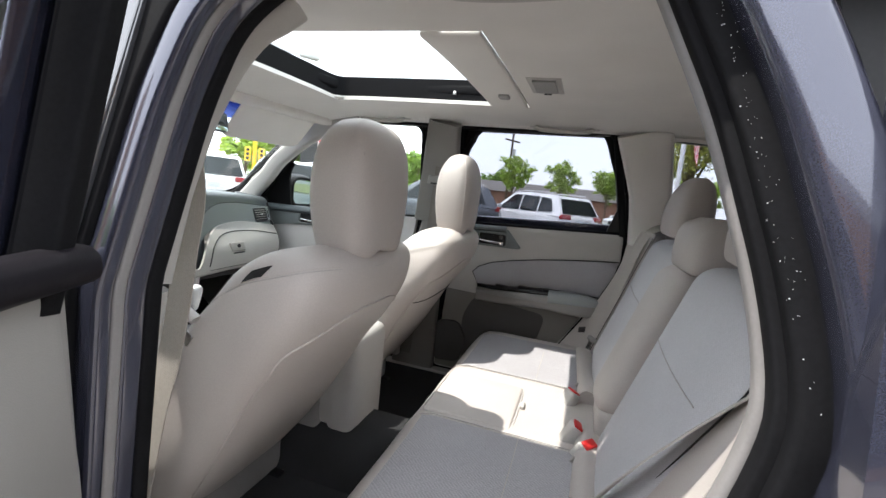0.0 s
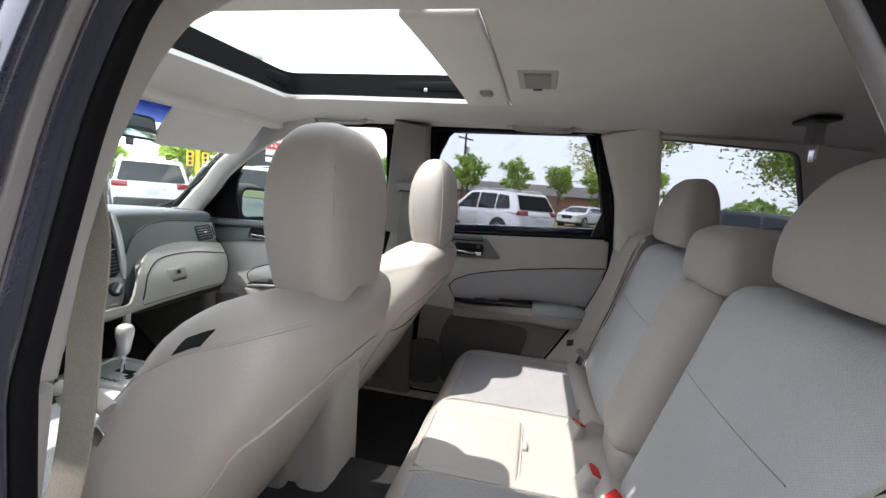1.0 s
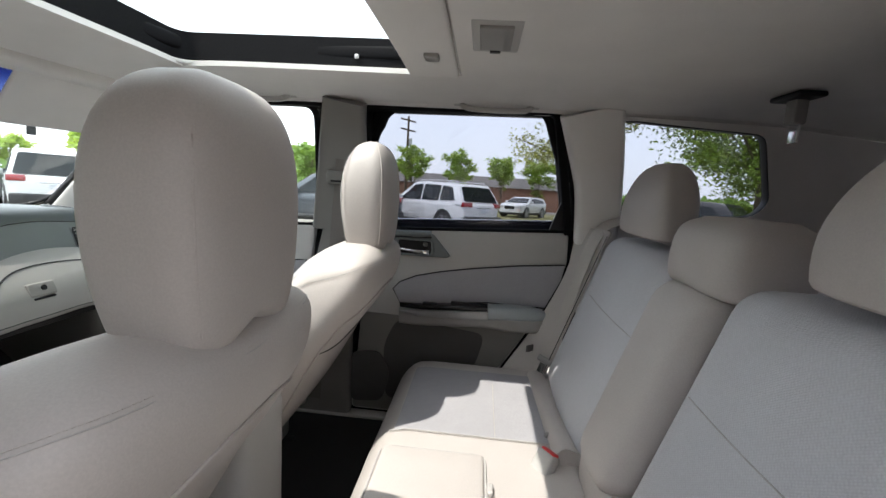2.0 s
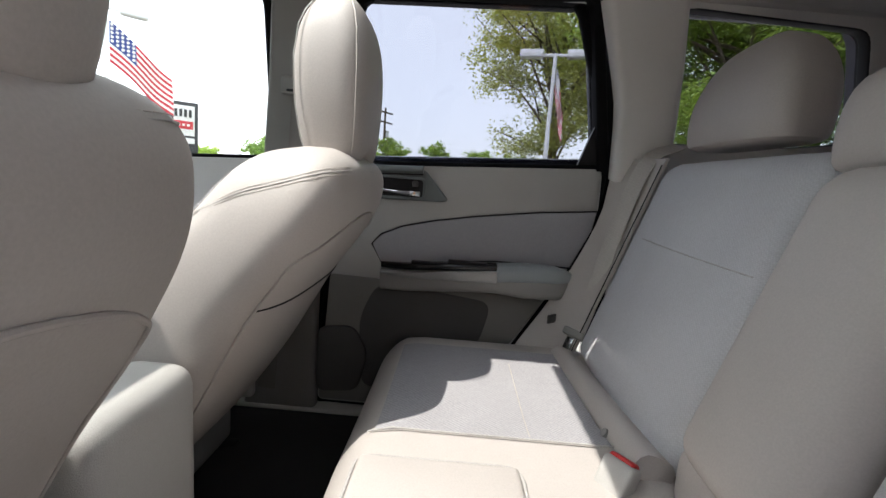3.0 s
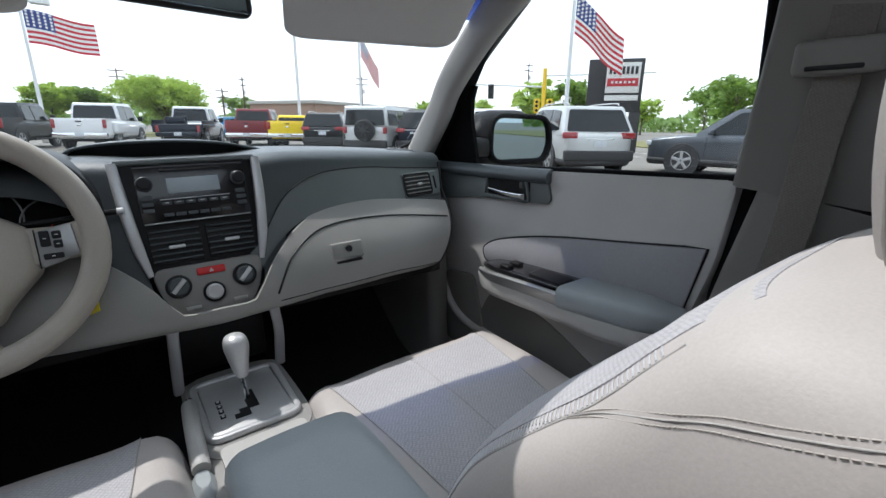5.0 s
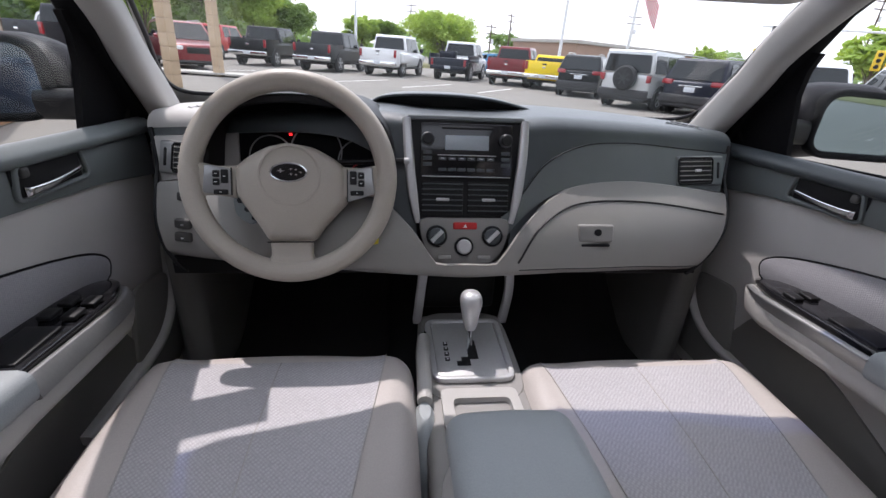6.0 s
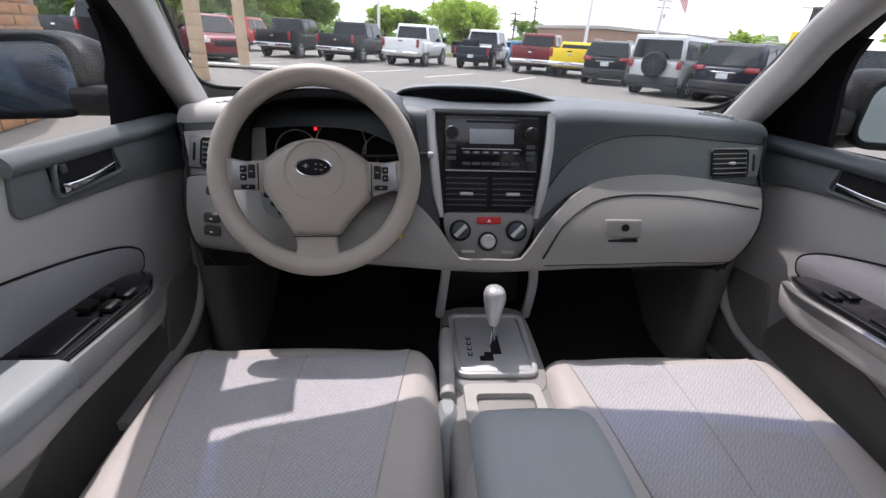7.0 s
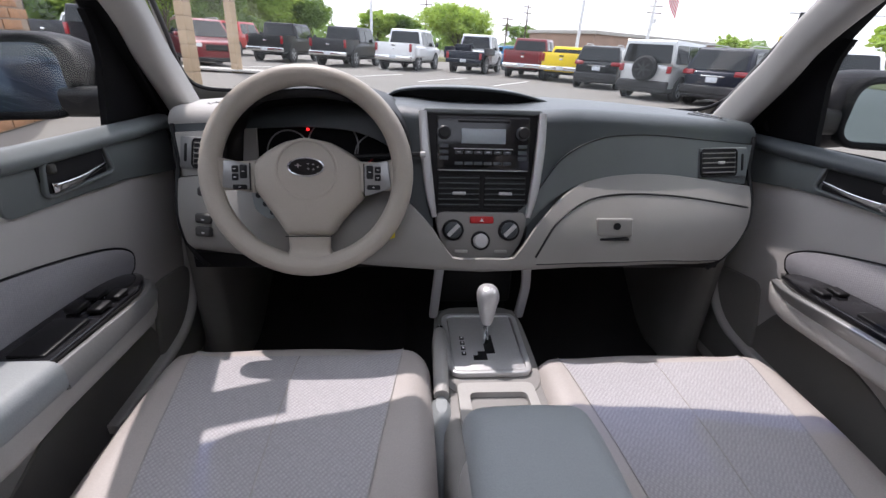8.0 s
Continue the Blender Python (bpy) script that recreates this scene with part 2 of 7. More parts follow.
def prism(outline, to3, t0, t1, bevel=0.0, bm=None, segs=2):
    """The closed outline (list of 2D points) extruded from t0 to t1; to3(a, b, t) gives the place."""
    own = bm is None
    bm = bmesh.new() if own else bm
    a = [bm.verts.new(to3(u, v, t0)) for u, v in outline]
    b = [bm.verts.new(to3(u, v, t1)) for u, v in outline]
    k = len(outline)
    fs = [bm.faces.new(a), bm.faces.new(list(reversed(b)))]
    for i in range(k):
        fs.append(bm.faces.new((a[i], b[i], b[(i + 1) % k], a[(i + 1) % k])))
    if bevel and own:
        bmesh.ops.recalc_face_normals(bm, faces=bm.faces)
        edges = list(fs[0].edges) + list(fs[1].edges)
        bmesh.ops.bevel(bm, geom=edges, offset=bevel, segments=segs, affect="EDGES", profile=0.5)
    return finish(bm) if own else bm


def holed(outer, inner, to3, t0, t1, bm=None):
    """A slab with one hole: outer and inner outlines with as many points each."""
    own = bm is None
    bm = bmesh.new() if own else bm
    k = len(outer)
    v = [[bm.verts.new(to3(p, q, t)) for p, q in o] for o in (outer, inner) for t in (t0, t1)]
    oa, ob, ia, ib = v
    for i in range(k):
        j = (i + 1) % k
        bm.faces.new((oa[i], oa[j], ia[j], ia[i]))
        bm.faces.new((ob[j], ob[i], ib[i], ib[j]))
        bm.faces.new((oa[j], oa[i], ob[i], ob[j]))
        bm.faces.new((ia[i], ia[j], ib[j], ib[i]))
    return finish(bm) if own else bm


def rounded(pts, r, n=4):
    """A 2D outline with its corners rounded by r."""
    out, k = [], len(pts)
    for i in range(k):
        p, a, b = Vector(pts[i]), Vector(pts[i - 1]), Vector(pts[(i + 1) % k])
        ra = min(r, (a - p).length * 0.45, (b - p).length * 0.45)
        s, e = p + (a - p).normalized() * ra, p + (b - p).normalized() * ra
        for j in range(n + 1):
            t = j / n
            out.append(tuple((1 - t) ** 2 * s + 2 * t * (1 - t) * p + t * t * e))
    return out


def radial(pts, n, c):
    """A star-shaped 2D outline sampled at n even angles round c."""
    out = []
    for i in range(n):
        a = 2 * math.pi * i / n
        d = Vector((math.cos(a), math.sin(a)))
        best = 0.0
        for k in range(len(pts)):
            p, q = Vector(pts[k]) - Vector(c), Vector(pts[(k + 1) % len(pts)]) - Vector(c)
            e = q - p
            den = d.x * e.y - d.y * e.x
            if abs(den) > 1e-12:
                t, u = (p.x * e.y - p.y * e.x) / den, (p.x * d.y - p.y * d.x) / den
                if t > 0 and -1e-6 <= u <= 1 + 1e-6:
                    best = max(best, t)
        out.append((c[0] + d.x * best, c[1] + d.y * best))
    return out


def cyl(r, depth, center, axis=(0, 0, 1), seg=24, bevel=0.0, r2=None, bm=None):
    own = bm is None
    bm = bmesh.new() if own else bm
    q = Vector(axis).normalized().to_track_quat("Z", "Y").to_matrix()
    r2 = r if r2 is None else r2
    prof = [(0, -depth / 2), (r - bevel, -depth / 2), (r, -depth / 2 + bevel), (r2, depth / 2 - bevel), (r2 - bevel, depth / 2), (0, depth / 2)]
    rings = []
    for rad, z in prof:
        if rad == 0:
            rings.append([bm.verts.new(q @ Vector((0, 0, z)) + Vector(center))])
        else:
            rings.append([bm.verts.new(q @ Vector((rad * math.cos(2 * math.pi * i / seg), rad * math.sin(2 * math.pi * i / seg), z)) + Vector(center)) for i in range(seg)])
    for a, b in zip(rings, rings[1:]):
        for i in range(seg):
            j = (i + 1) % seg
            if len(a) == 1:
                bm.faces.new((a[0], b[j], b[i]))
            elif len(b) == 1:
                bm.faces.new((a[i], a[j], b[0]))
            else:
                bm.faces.new((a[i], a[j], b[j], b[i]))
    return finish(bm) if own else bm


def sheet(fn, us, vs, thick=0.0, keep=None, bm=None):
    """A curved surface fn(u, v), given depth towards its back by thick along z when wanted."""
    own = bm is None
    bm = bmesh.new() if own else bm
    g = [[bm.verts.new(fn(u, v)) for v in vs] for u in us]
    faces = []
    for i in range(len(us) - 1):
        for j in range(len(vs) - 1):
            if keep is None or keep((us[i] + us[i + 1]) / 2, (vs[j] + vs[j + 1]) / 2):
                faces.append(bm.faces.new((g[i][j], g[i + 1][j], g[i + 1][j + 1], g[i][j + 1])))
    loose = [v for row in g for v in row if not v.link_faces]
    for v in loose:
        bm.verts.remove(v)
    if thick:
        bmesh.ops.recalc_face_normals(bm, faces=bm.faces)
        bmesh.ops.solidify(bm, geom=bm.faces[:], thickness=thick)
    return finish(bm) if own else bm


def steps(a, b, n):
    return [a + (b - a) * i / n for i in range(n + 1)]


def slab(fn, us, vs, depth):
    """A curved surface fn(u, v) with its own thickness, the vector depth."""
    bm = bmesh.new()
    d = Vector(depth)
    a = [[bm.verts.new(fn(u, v)) for v in vs] for u in us]
    b = [[bm.verts.new(p.co + d) for p in row] for row in a]
    nu, nv = len(us), len(vs)
    for i in range(nu - 1):
        for j in range(nv - 1):
            bm.faces.new((a[i][j], a[i + 1][j], a[i + 1][j + 1], a[i][j + 1]))
            bm.faces.new((b[i][j + 1], b[i + 1][j + 1], b[i + 1][j], b[i][j]))
    for i in range(nu - 1):
        for j in (0, nv - 1):
            bm.faces.new((a[i][j], b[i][j], b[i + 1][j], a[i + 1][j]))
    for j in range(nv - 1):
        for i in (0, nu - 1):
            bm.faces.new((a[i][j], a[i][j + 1], b[i][j + 1], b[i][j]))
    return finish(bm)


# ---- car shell ----
def sidex(z):
    """Inner face of the car's side at height z."""
    return 0.70 if z < 1.1 else 0.70 - (z - 1.1) * 0.22


def at_side(s, off=0.0):
    return lambda y, z, t: Vector((s * (sidex(z) + off + t), y, z))


def side_loop(loop, s, off):
    return [Vector((s * (sidex(z) + off), y, z)) for y, z in loop]


def grown(loop, d):
    """A closed 2D loop moved outwards by d."""
    k = len(loop)
    area = sum(loop[i][0] * loop[(i + 1) % k][1] - loop[(i + 1) % k][0] * loop[i][1] for i in range(k))
    g = 1 if area > 0 else -1
    out = []
    for i in range(k):
        t = Vector(loop[(i + 1) % k]) - Vector(loop[i - 1])
        nrm = Vector((t.y, -t.x)).normalized() * g
        out.append((loop[i][0] + nrm.x * d, loop[i][1] + nrm.y * d))
    return out


REAR_GAP = rounded([(0.325, 1.505), (0.247, 1.338), (0.20, 1.20), (0.181, 1.11), (0.197, 1.02), (0.245, 0.88), (0.40, 0.66), (0.52, 0.44), (0.90, 0.43), (0.88, 0.80), (0.855, 1.12), (0.832, 1.33), (0.80, 1.44), (0.72, 1.505)], 0.05, 5)
FRONT_GAP = rounded([(1.03, 1.495), (1.04, 1.10), (1.08, 0.80), (1.10, 0.43), (1.86, 0.43), (1.93, 0.80), (1.945, 1.05), (1.755, 1.262), (1.50, 1.49)], 0.05, 5)
shell = thing("car_body", "dark grey metallic car body with beige pillar trims and black door seals", "car body", kind="structure")


def ceiling_z(x, y):
    z = 1.537 - 0.012 * (x / 0.6) ** 2 - 0.010 * (abs(x) / 0.62) ** 6
    if y > 1.1:
        z -= 0.045 * ((y - 1.1) / 0.4) ** 2
    if y < 0.0:
        z -= 0.05 * (y / 0.8) ** 2
    return z


XS = steps(-0.63, -0.36, 6) + steps(-0.36, 0.30, 12)[1:] + steps(0.30, 0.63, 6)[1:]
YS = steps(-0.95, 0.55, 12) + steps(0.55, 0.64, 1)[1:] + steps(0.64, 1.235, 8)[1:] + steps(1.235, 1.50, 5)[1:]
roof_gap = lambda x, y: not (-0.36 < x < 0.30 and 0.55 < y < 1.235)
headliner = part("ceiling", sheet(lambda x, y: Vector((x, y, ceiling_z(x, y))), XS, YS, 0.012, roof_gap), HEADLINER)
tagged(headliner, "light beige felt headliner round an opened sunroof", "ceiling", kind="structure")
ROOF_XS = steps(-0.72, -0.43, 5) + steps(-0.43, 0.37, 8)[1:] + steps(0.37, 0.72, 6)[1:]
ROOF_YS = steps(-0.95, 0.56, 12) + steps(0.56, 1.32, 8)[1:] + steps(1.32, 1.50, 4)[1:]
part("roof_panel", sheet(lambda x, y: Vector((x, y, ceiling_z(x / 1.14, y) + 0.072)), ROOF_XS, ROOF_YS, 0.006, lambda x, y: not (-0.43 < x < 0.37 and 0.56 < y < 1.32)), PAINT, shell)
# sunroof well, moulding and the drawn-back shade
well = rounded([(-0.36, 0.64), (0.30, 0.64), (0.30, 1.235), (-0.36, 1.235)], 0.05, 5)
sunroof = thing("sunroof", "open tinted sunroof with a black well and a beige sliding shade", "sunroof")
part("well", holed(grown(well, 0.012), grown(well, 0.004), lambda a, b, t: Vector((a, b, ceiling_z(a, b) + t)), 0.004, 0.066), RUBBER, sunroof)
part("moulding", bar([Vector((a, b, ceiling_z(a, b) - 0.003)) for a, b in grown(well, 0.012)], 0.018, 0.010, up=(0, 0, 1), closed=True, r=0.45), HEADLINER, sunroof)
part("rail", bar([(0.315, 0.66, 1.568), (0.325, 1.25, 1.565)], 0.03, 0.035, up=(0, 0, 1)), RUBBER, sunroof)
part("rail", bar([(-0.375, 0.66, 1.565), (-0.375, 1.25, 1.56)], 0.02, 0.03, up=(0, 0, 1)), RUBBER, sunroof)
part("front_rail", bar([(x, 1.262 - 0.03 * (x / 0.36) ** 2, 1.568) for x in steps(-0.37, 0.32, 8)], 0.03, 0.035, up=(0, 0, 1)), RUBBER, sunroof)
part("deflector", bar([(x, 1.285 - 0.03 * (x / 0.36) ** 2, 1.592) for x in steps(-0.40, 0.35, 8)], 0.02, 0.012, up=(0, 0, 1)), GLOSSB, sunroof)
part("catch", rbox((0.006, 0.010, 0.010), (0.299, 0.80, 1.556), 0.002), SILVER, sunroof)
shade = part("shade", rbox((0.64, 0.115, 0.014), (-0.03, 0.612, 1.527), 0.006, (8, 2, 1), fn=lambda p: (p.x, p.y, p.z - 0.02 * (p.x / 0.6) ** 2)), HEADLINER, sunroof, "beige felt-covered sliding shade")
part("shade_handle", rbox((0.035, 0.03, 0.012), (0.13, 0.600, 1.516), 0.005), TRIMG, shade)
part("shade_seam", bar([(x, 0.552, ceiling_z(x, 0.55) - 0.003) for x in steps(-0.36, 0.30, 10)], 0.008, 0.006, up=(0, 0, 1)), SEAM, sunroof)
roof_glass = part("glass_panel", sheet(lambda x, y: Vector((x, y, 1.606 - 0.02 * (x / 0.6) ** 2)), steps(-0.43, 0.38, 6), steps(0.55, 1.33, 4), 0.004), CLEAR, sunroof)
roof_glass.visible_shadow = False

dome = thing("dome_lamp", "beige ceiling lamp with a grey lens, switched off", "lamp")
part("housing", rbox((0.16, 0.085, 0.012), (0.03, 0.478, 1.529), 0.005), TRIM, dome)
part("lens", rbox((0.115, 0.055, 0.006), (0.025, 0.478, 1.521), 0.002), TRIMG, dome)
part("switch", rbox((0.014, 0.02, 0.006), (0.095, 0.478, 1.521), 0.002), BLACK, dome)

def halves(loop):
    """A door opening's outline cut in two: its front part, its rear part."""
    mid_y = sum(p[0] for p in loop) / len(loop)
    k0 = next(i for i in range(len(loop)) if loop[i - 1][0] < mid_y <= loop[i][0])
    ring = loop[k0:] + loop[:k0]
    k1 = next(i for i in range(1, len(ring)) if ring[i][0] < mid_y)
    return ring, k1


RIGHT_GAP = [(y + (0.024 if y > 0.6 else -0.008 if z > 1.2 else 0.0), z + (0.014 if z > 1.45 else 0.0)) for y, z in REAR_GAP]
for s, nm in ((1, "right"), (-1, "left")):
    for gap in (REAR_GAP if s < 0 else RIGHT_GAP, FRONT_GAP):
        ring, k1 = halves(grown(gap, 0.004))
        if s < 0 and gap is REAR_GAP:   # the layered pillar edge: lip, painted jamb, black channel
            for nm, grow, off, w, d, m in (("jamb_rubber", -0.008, 0.013, 0.020, 0.022, RUBBER), ("jamb_return", -0.007, 0.039, 0.022, 0.030, PAINT), ("seal_strip", -0.014, 0.060, 0.010, 0.014, SEALP), ("jamb_face", -0.004, 0.078, 0.034, 0.022, PAINT), ("jamb_channel", 0.032, 0.088, 0.044, 0.016, RUBBER)):
                edge_line, k2 = halves(grown(gap, grow))
                part(nm, bar(side_loop(edge_line[:k2 + 1], s, off), w, d, r=0.3), m, shell)
        for arc, m in ((ring[:k1 + 1], RUBBER), (ring[k1:] + ring[:1], SEALP if s < 0 else RUBBER)):
            thin = m is SEALP
            part("door_seal", bar(side_loop(arc, s, 0.034 if s > 0 else 0.012), 0.013 if thin else 0.022, 0.020 if thin else 0.030, r=0.45), m, shell)
        if s < 0:
            part("channel_web", bar(side_loop(grown(gap, 0.018), s, 0.034), 0.032, 0.022, closed=True, r=0.2), RUBBER, shell)
        part("seal_lip", bar(side_loop(grown(gap, 0.020), s, 0.050), 0.008, 0.012, closed=True, r=0.4), SEALG, shell)
        part("door_channel", bar(side_loop(grown(gap, 0.026), s, 0.045), 0.030, 0.030, closed=True, r=0.2), RUBBER, shell)
        wide = 0.050 if gap is not FRONT_GAP else 0.03
        part("door_jamb", bar(side_loop(grown(gap, 0.032 + wide / 2), s, 0.075 if gap is not FRONT_GAP else 0.050), wide, 0.045, closed=True, r=0.25), PAINT, shell)
    # pillar skins and trims
    sx = lambda y, z, off: Vector((s * (sidex(z) + off), y, z))
    part("pillar_skin", bar([sx(0.935, z, 0.095) for z in steps(0.42, 1.06, 4)], [0.15, 0.14, 0.12, 0.10, 0.10], 0.03, r=0.2), PAINT, shell)
    part("pillar_applique", bar([sx(0.925 - 0.10 * (z - 1.06), z, 0.095) for z in steps(1.064, 1.49, 4)], 0.085, 0.020, r=0.2), GLOSSP, shell)
    # right-hand trims take the darker copy, standing in for shade there
    part("pillar_trim", bar([sx(1.0, 0.43, 0.005), sx(0.985, 0.8, 0.0), sx(0.935, 1.09, -0.005)], [0.20, 0.17, 0.155], 0.045, r=0.3, smooth=4), PILLARSHADE if s > 0 else TRIM, shell)
    part("pillar_trim", bar([sx(y + (k if s > 0 else 0.0), z, off) for y, z, off, k in ((0.935, 1.096, -0.008, 0.018), (0.925, 1.21, -0.010, 0.018), (0.918, 1.31, -0.018, 0.015), (0.915, 1.39, -0.030, 0.010), (0.912, 1.45, -0.040, 0.006), (0.905, 1.50, -0.050, 0.005))], [0.158, 0.146, 0.146, 0.175, 0.22, 0.30] if s < 0 else [0.190, 0.175, 0.158, 0.145, 0.135, 0.13], 0.045, r=0.3, smooth=4), TRIM if s < 0 else PILLARSHADE, shell)
    part("rear_pillar_trim", bar([sx(0.11, 1.12, -0.015), sx(0.13, 1.3, -0.02), sx(0.185, 1.51, -0.03)], [0.13, 0.14, 0.18], 0.06, r=0.3, smooth=4), HEADLINER, shell)
    part("windscreen_pillar", bar([(s * 0.670, 2.00, 1.03), (s * 0.658, 1.885, 1.145), (s * 0.648, 1.800, 1.225), (s * 0.634, 1.725, 1.300), (s * 0.612, 1.57, 1.405), (s * 0.592, 1.43, 1.470), (s * 0.57, 1.28, 1.508)], [0.085, 0.078, 0.072, 0.07, 0.072, 0.078, 0.09], 0.052, up=(1, 0, 0.2), r=0.35, smooth=4), TRIM, shell)
    part("windscreen_pillar_skin", bar([(s * 0.745, 2.12, 1.02), (s * 0.725, 1.95, 1.17), (s * 0.692, 1.745, 1.345), (s * 0.655, 1.50, 1.495)], 0.085, 0.05, up=(1, 0, 0.2), smooth=3), BLACK, shell)
    part("roof_rail_trim", bar([(s * 0.61, y, ceiling_z(0.60, y) + 0.006) for y in steps(-0.5, 1.40, 12)], 0.06, 0.05, up=(s * 0.4, 0, 1), r=0.35), HEADLINER, shell)
    part("roof_rail_skin", bar([(s * 0.70, y, 1.545 - (0.05 * ((y - 1.1) / 0.4) ** 2 if y > 1.1 else 0)) for y in steps(-0.7, 1.46, 12)], 0.075, 0.06, up=(s * 0.4, 0, 1), r=0.35), PAINT, shell)
    part("sill", rbox((0.14, 1.95, 0.10), (s * 0.75, 1.03, 0.37), 0.025, (1, 8, 1)), PAINT, shell)
    part("sill_plate", rbox((0.07, 1.6, 0.014), (s * 0.715, 1.15, 0.428), 0.004), TRIM, shell)
    part("kick_panel", prism(rounded([(1.83, 0.40), (2.36, 0.40), (2.36, 1.05), (1.90, 1.03), (1.86, 0.75)], 0.03, 3), at_side(s, -0.035), 0.0, 0.06), TRIMG, shell)
    part("lower_side", prism([(0.05, 0.34), (1.9, 0.34), (1.9, 0.47), (0.05, 0.47)], at_side(s, 0.03), 0.0, 0.04), BLACK, shell)
    # quarter panel with its window
    outer = [(0.14, 0.55), (0.14, 1.10), (0.14, 1.50), (-0.35, 1.49), (-0.75, 1.45), (-0.88, 1.15), (-0.95, 0.70), (-0.4, 0.55)]
    inner = rounded([(0.068, 1.205), (0.104, 1.490), (-0.31, 1.468), (-0.375, 1.275), (-0.34, 1.232), (-0.22, 1.215)], 0.03, 5)
    part("quarter_trim", holed(radial(outer, 96, (-0.16, 1.34)), radial(inner, 96, (-0.16, 1.34)), at_side(s, -0.025), 0.0, 0.03), HEADLINER, shell)
    part("quarter_skin", holed(radial(grown(outer, 0.02), 96, (-0.16, 1.34)), radial(grown(inner, 0.06), 96, (-0.16, 1.34)), at_side(s, 0.085), 0.0, 0.03), PAINT, shell)
    part("quarter_window_rim", bar(side_loop(grown(inner, 0.004), s, -0.008), 0.014, 0.030, closed=True), BLACK, shell)
    part("quarter_window_reveal", holed(grown(inner, 0.06), grown(inner, 0.002), at_side(s), 0.004, 0.016), BLACK, shell)
    w = part("window_quarter", prism(grown(inner, 0.012), at_side(s, 0.018), 0.0, 0.004), SHADE, shell, "dark tinted quarter window")
    w.visible_shadow = False
    # grab handles
    for y0 in (0.46, 1.19):
        g = thing("grab_handle", "beige folding grab handle above a car door", "handle", "grab handles")
        z0 = 1.508
        part("grip", bar([(s * 0.575, y0 - 0.10, z0 + 0.004), (s * 0.566, y0 - 0.085, z0 - 0.012), (s * 0.562, y0, z0 - 0.016), (s * 0.566, y0 + 0.085, z0 - 0.012), (s * 0.575, y0 + 0.10, z0 + 0.004)], 0.018, 0.014, up=(0, 0, 1), smooth=4), TRIM, g)
        for k in (-1, 1):
            part("mount", rbox((0.03, 0.035, 0.012), (s * 0.574, y0 + k * 0.108, z0 + 0.006), 0.004, rot=Euler((0, s * 0.5, 0)).to_matrix()), TRIM, g)

def between_gap(z):
    """Where the rear door opening's black channel runs at height z."""
    return 0.150 + (z - 1.1) * 0.33


# pale dust specks along the black door channel
rnd = random.Random(9)
bm = bmesh.new()
for i in range(90):
    z = 1.12 + 0.36 * rnd.random() ** 0.6
    y = between_gap(z) + rnd.gauss(0, 0.004)
    r = rnd.choice((0.00016, 0.0002, 0.00025, 0.0004))
    c = Vector((-(sidex(z) + 0.0605), y, z))
    rbox((0.001, r * 2, r * 2.2), c, 0.0003, seg=1, bm=bm)
part("dust_speck", finish(bm), WHITE, shell)

for y in (0.02, -0.12):
    hk = thing("coat_hook", "small dark ceiling hook above the rear seat", "hook", "coat hooks")
    part("base", rbox((0.03, 0.045, 0.010), (-0.40, y, ceiling_z(-0.40, y) - 0.004), 0.004), CHARCOAL, hk)
    part("hook", tube([(-0.40, y - 0.01, ceiling_z(-0.40, y) - 0.008), (-0.40, y, ceiling_z(-0.40, y) - 0.018), (-0.40, y + 0.012, ceiling_z(-0.40, y) - 0.014)], 0.003, 6), CHARCOAL, hk)

# header, rear wall with its window, floor
part("windscreen_header", bar([(x, 1.50 - 0.05 * (x / 0.6) ** 2, 1.482) for x in steps(-0.60, 0.60, 10)], 0.07, 0.05, up=(0, 0, 1), r=0.35), HEADLINER, shell)
part("windscreen_header_skin", bar([(x, 1.56 - 0.05 * (x / 0.6) ** 2, 1.527) for x in steps(-0.66, 0.66, 10)], 0.10, 0.04, up=(0, 0, 1), r=0.35), PAINT, shell)
hatch_o = [(-0.66, 0.55), (0, 0.55), (0.66, 0.55), (0.70, 1.1), (0.61, 1.49), (0, 1.52), (-0.61, 1.49), (-0.70, 1.1)]
hatch_i = rounded([(0.46, 1.08), (0.43, 1.40), (-0.43, 1.40), (-0.46, 1.08)], 0.06, 5)
hatch_y = lambda a, b, t: Vector((a, -0.98 + 0.30 * max(0, b - 1.0) + t, b))
part("tailgate", holed(radial(hatch_o, 72, (0, 1.24)), radial(hatch_i, 72, (0, 1.24)), hatch_y, -0.05, 0.0), HEADLINER, shell)
part("tailgate_skin", holed(radial(hatch_o, 72, (0, 1.24)), radial(hatch_i, 72, (0, 1.24)), hatch_y, -0.085, -0.055), PAINT, shell)
w = part("window_rear", prism(hatch_i, hatch_y, -0.045, -0.041), SHADE, shell, "dark tinted rear window")
w.visible_shadow = False
floor = part("floor", sheet(lambda x, y: Vector((x, y, 0.40 + (0.13 * max(0, 1 - (abs(x) / 0.13) ** 4) if abs(x) < 0.13 else 0) + (max(0, y - 1.95) * 0.9))), steps(-0.70, 0.70, 28), steps(0.1, 2.35, 26), 0.02), CARPET)
tagged(floor, "black carpeted car floor with a centre tunnel", "floor", kind="structure")
cargo = part("cargo_floor", rbox((1.36, 1.12, 0.03), (0, -0.42, 0.62), 0.006), CARPET)
tagged(cargo, "black carpeted load floor behind the rear seat", "floor", kind="structure")
part("firewall", prism([(-0.72, 0.40), (0.72, 0.40), (0.72, 1.06), (-0.72, 1.06)], lambda a, b, t: Vector((a, 2.36 + t, b)), 0.0, 0.03), BLACK, shell)

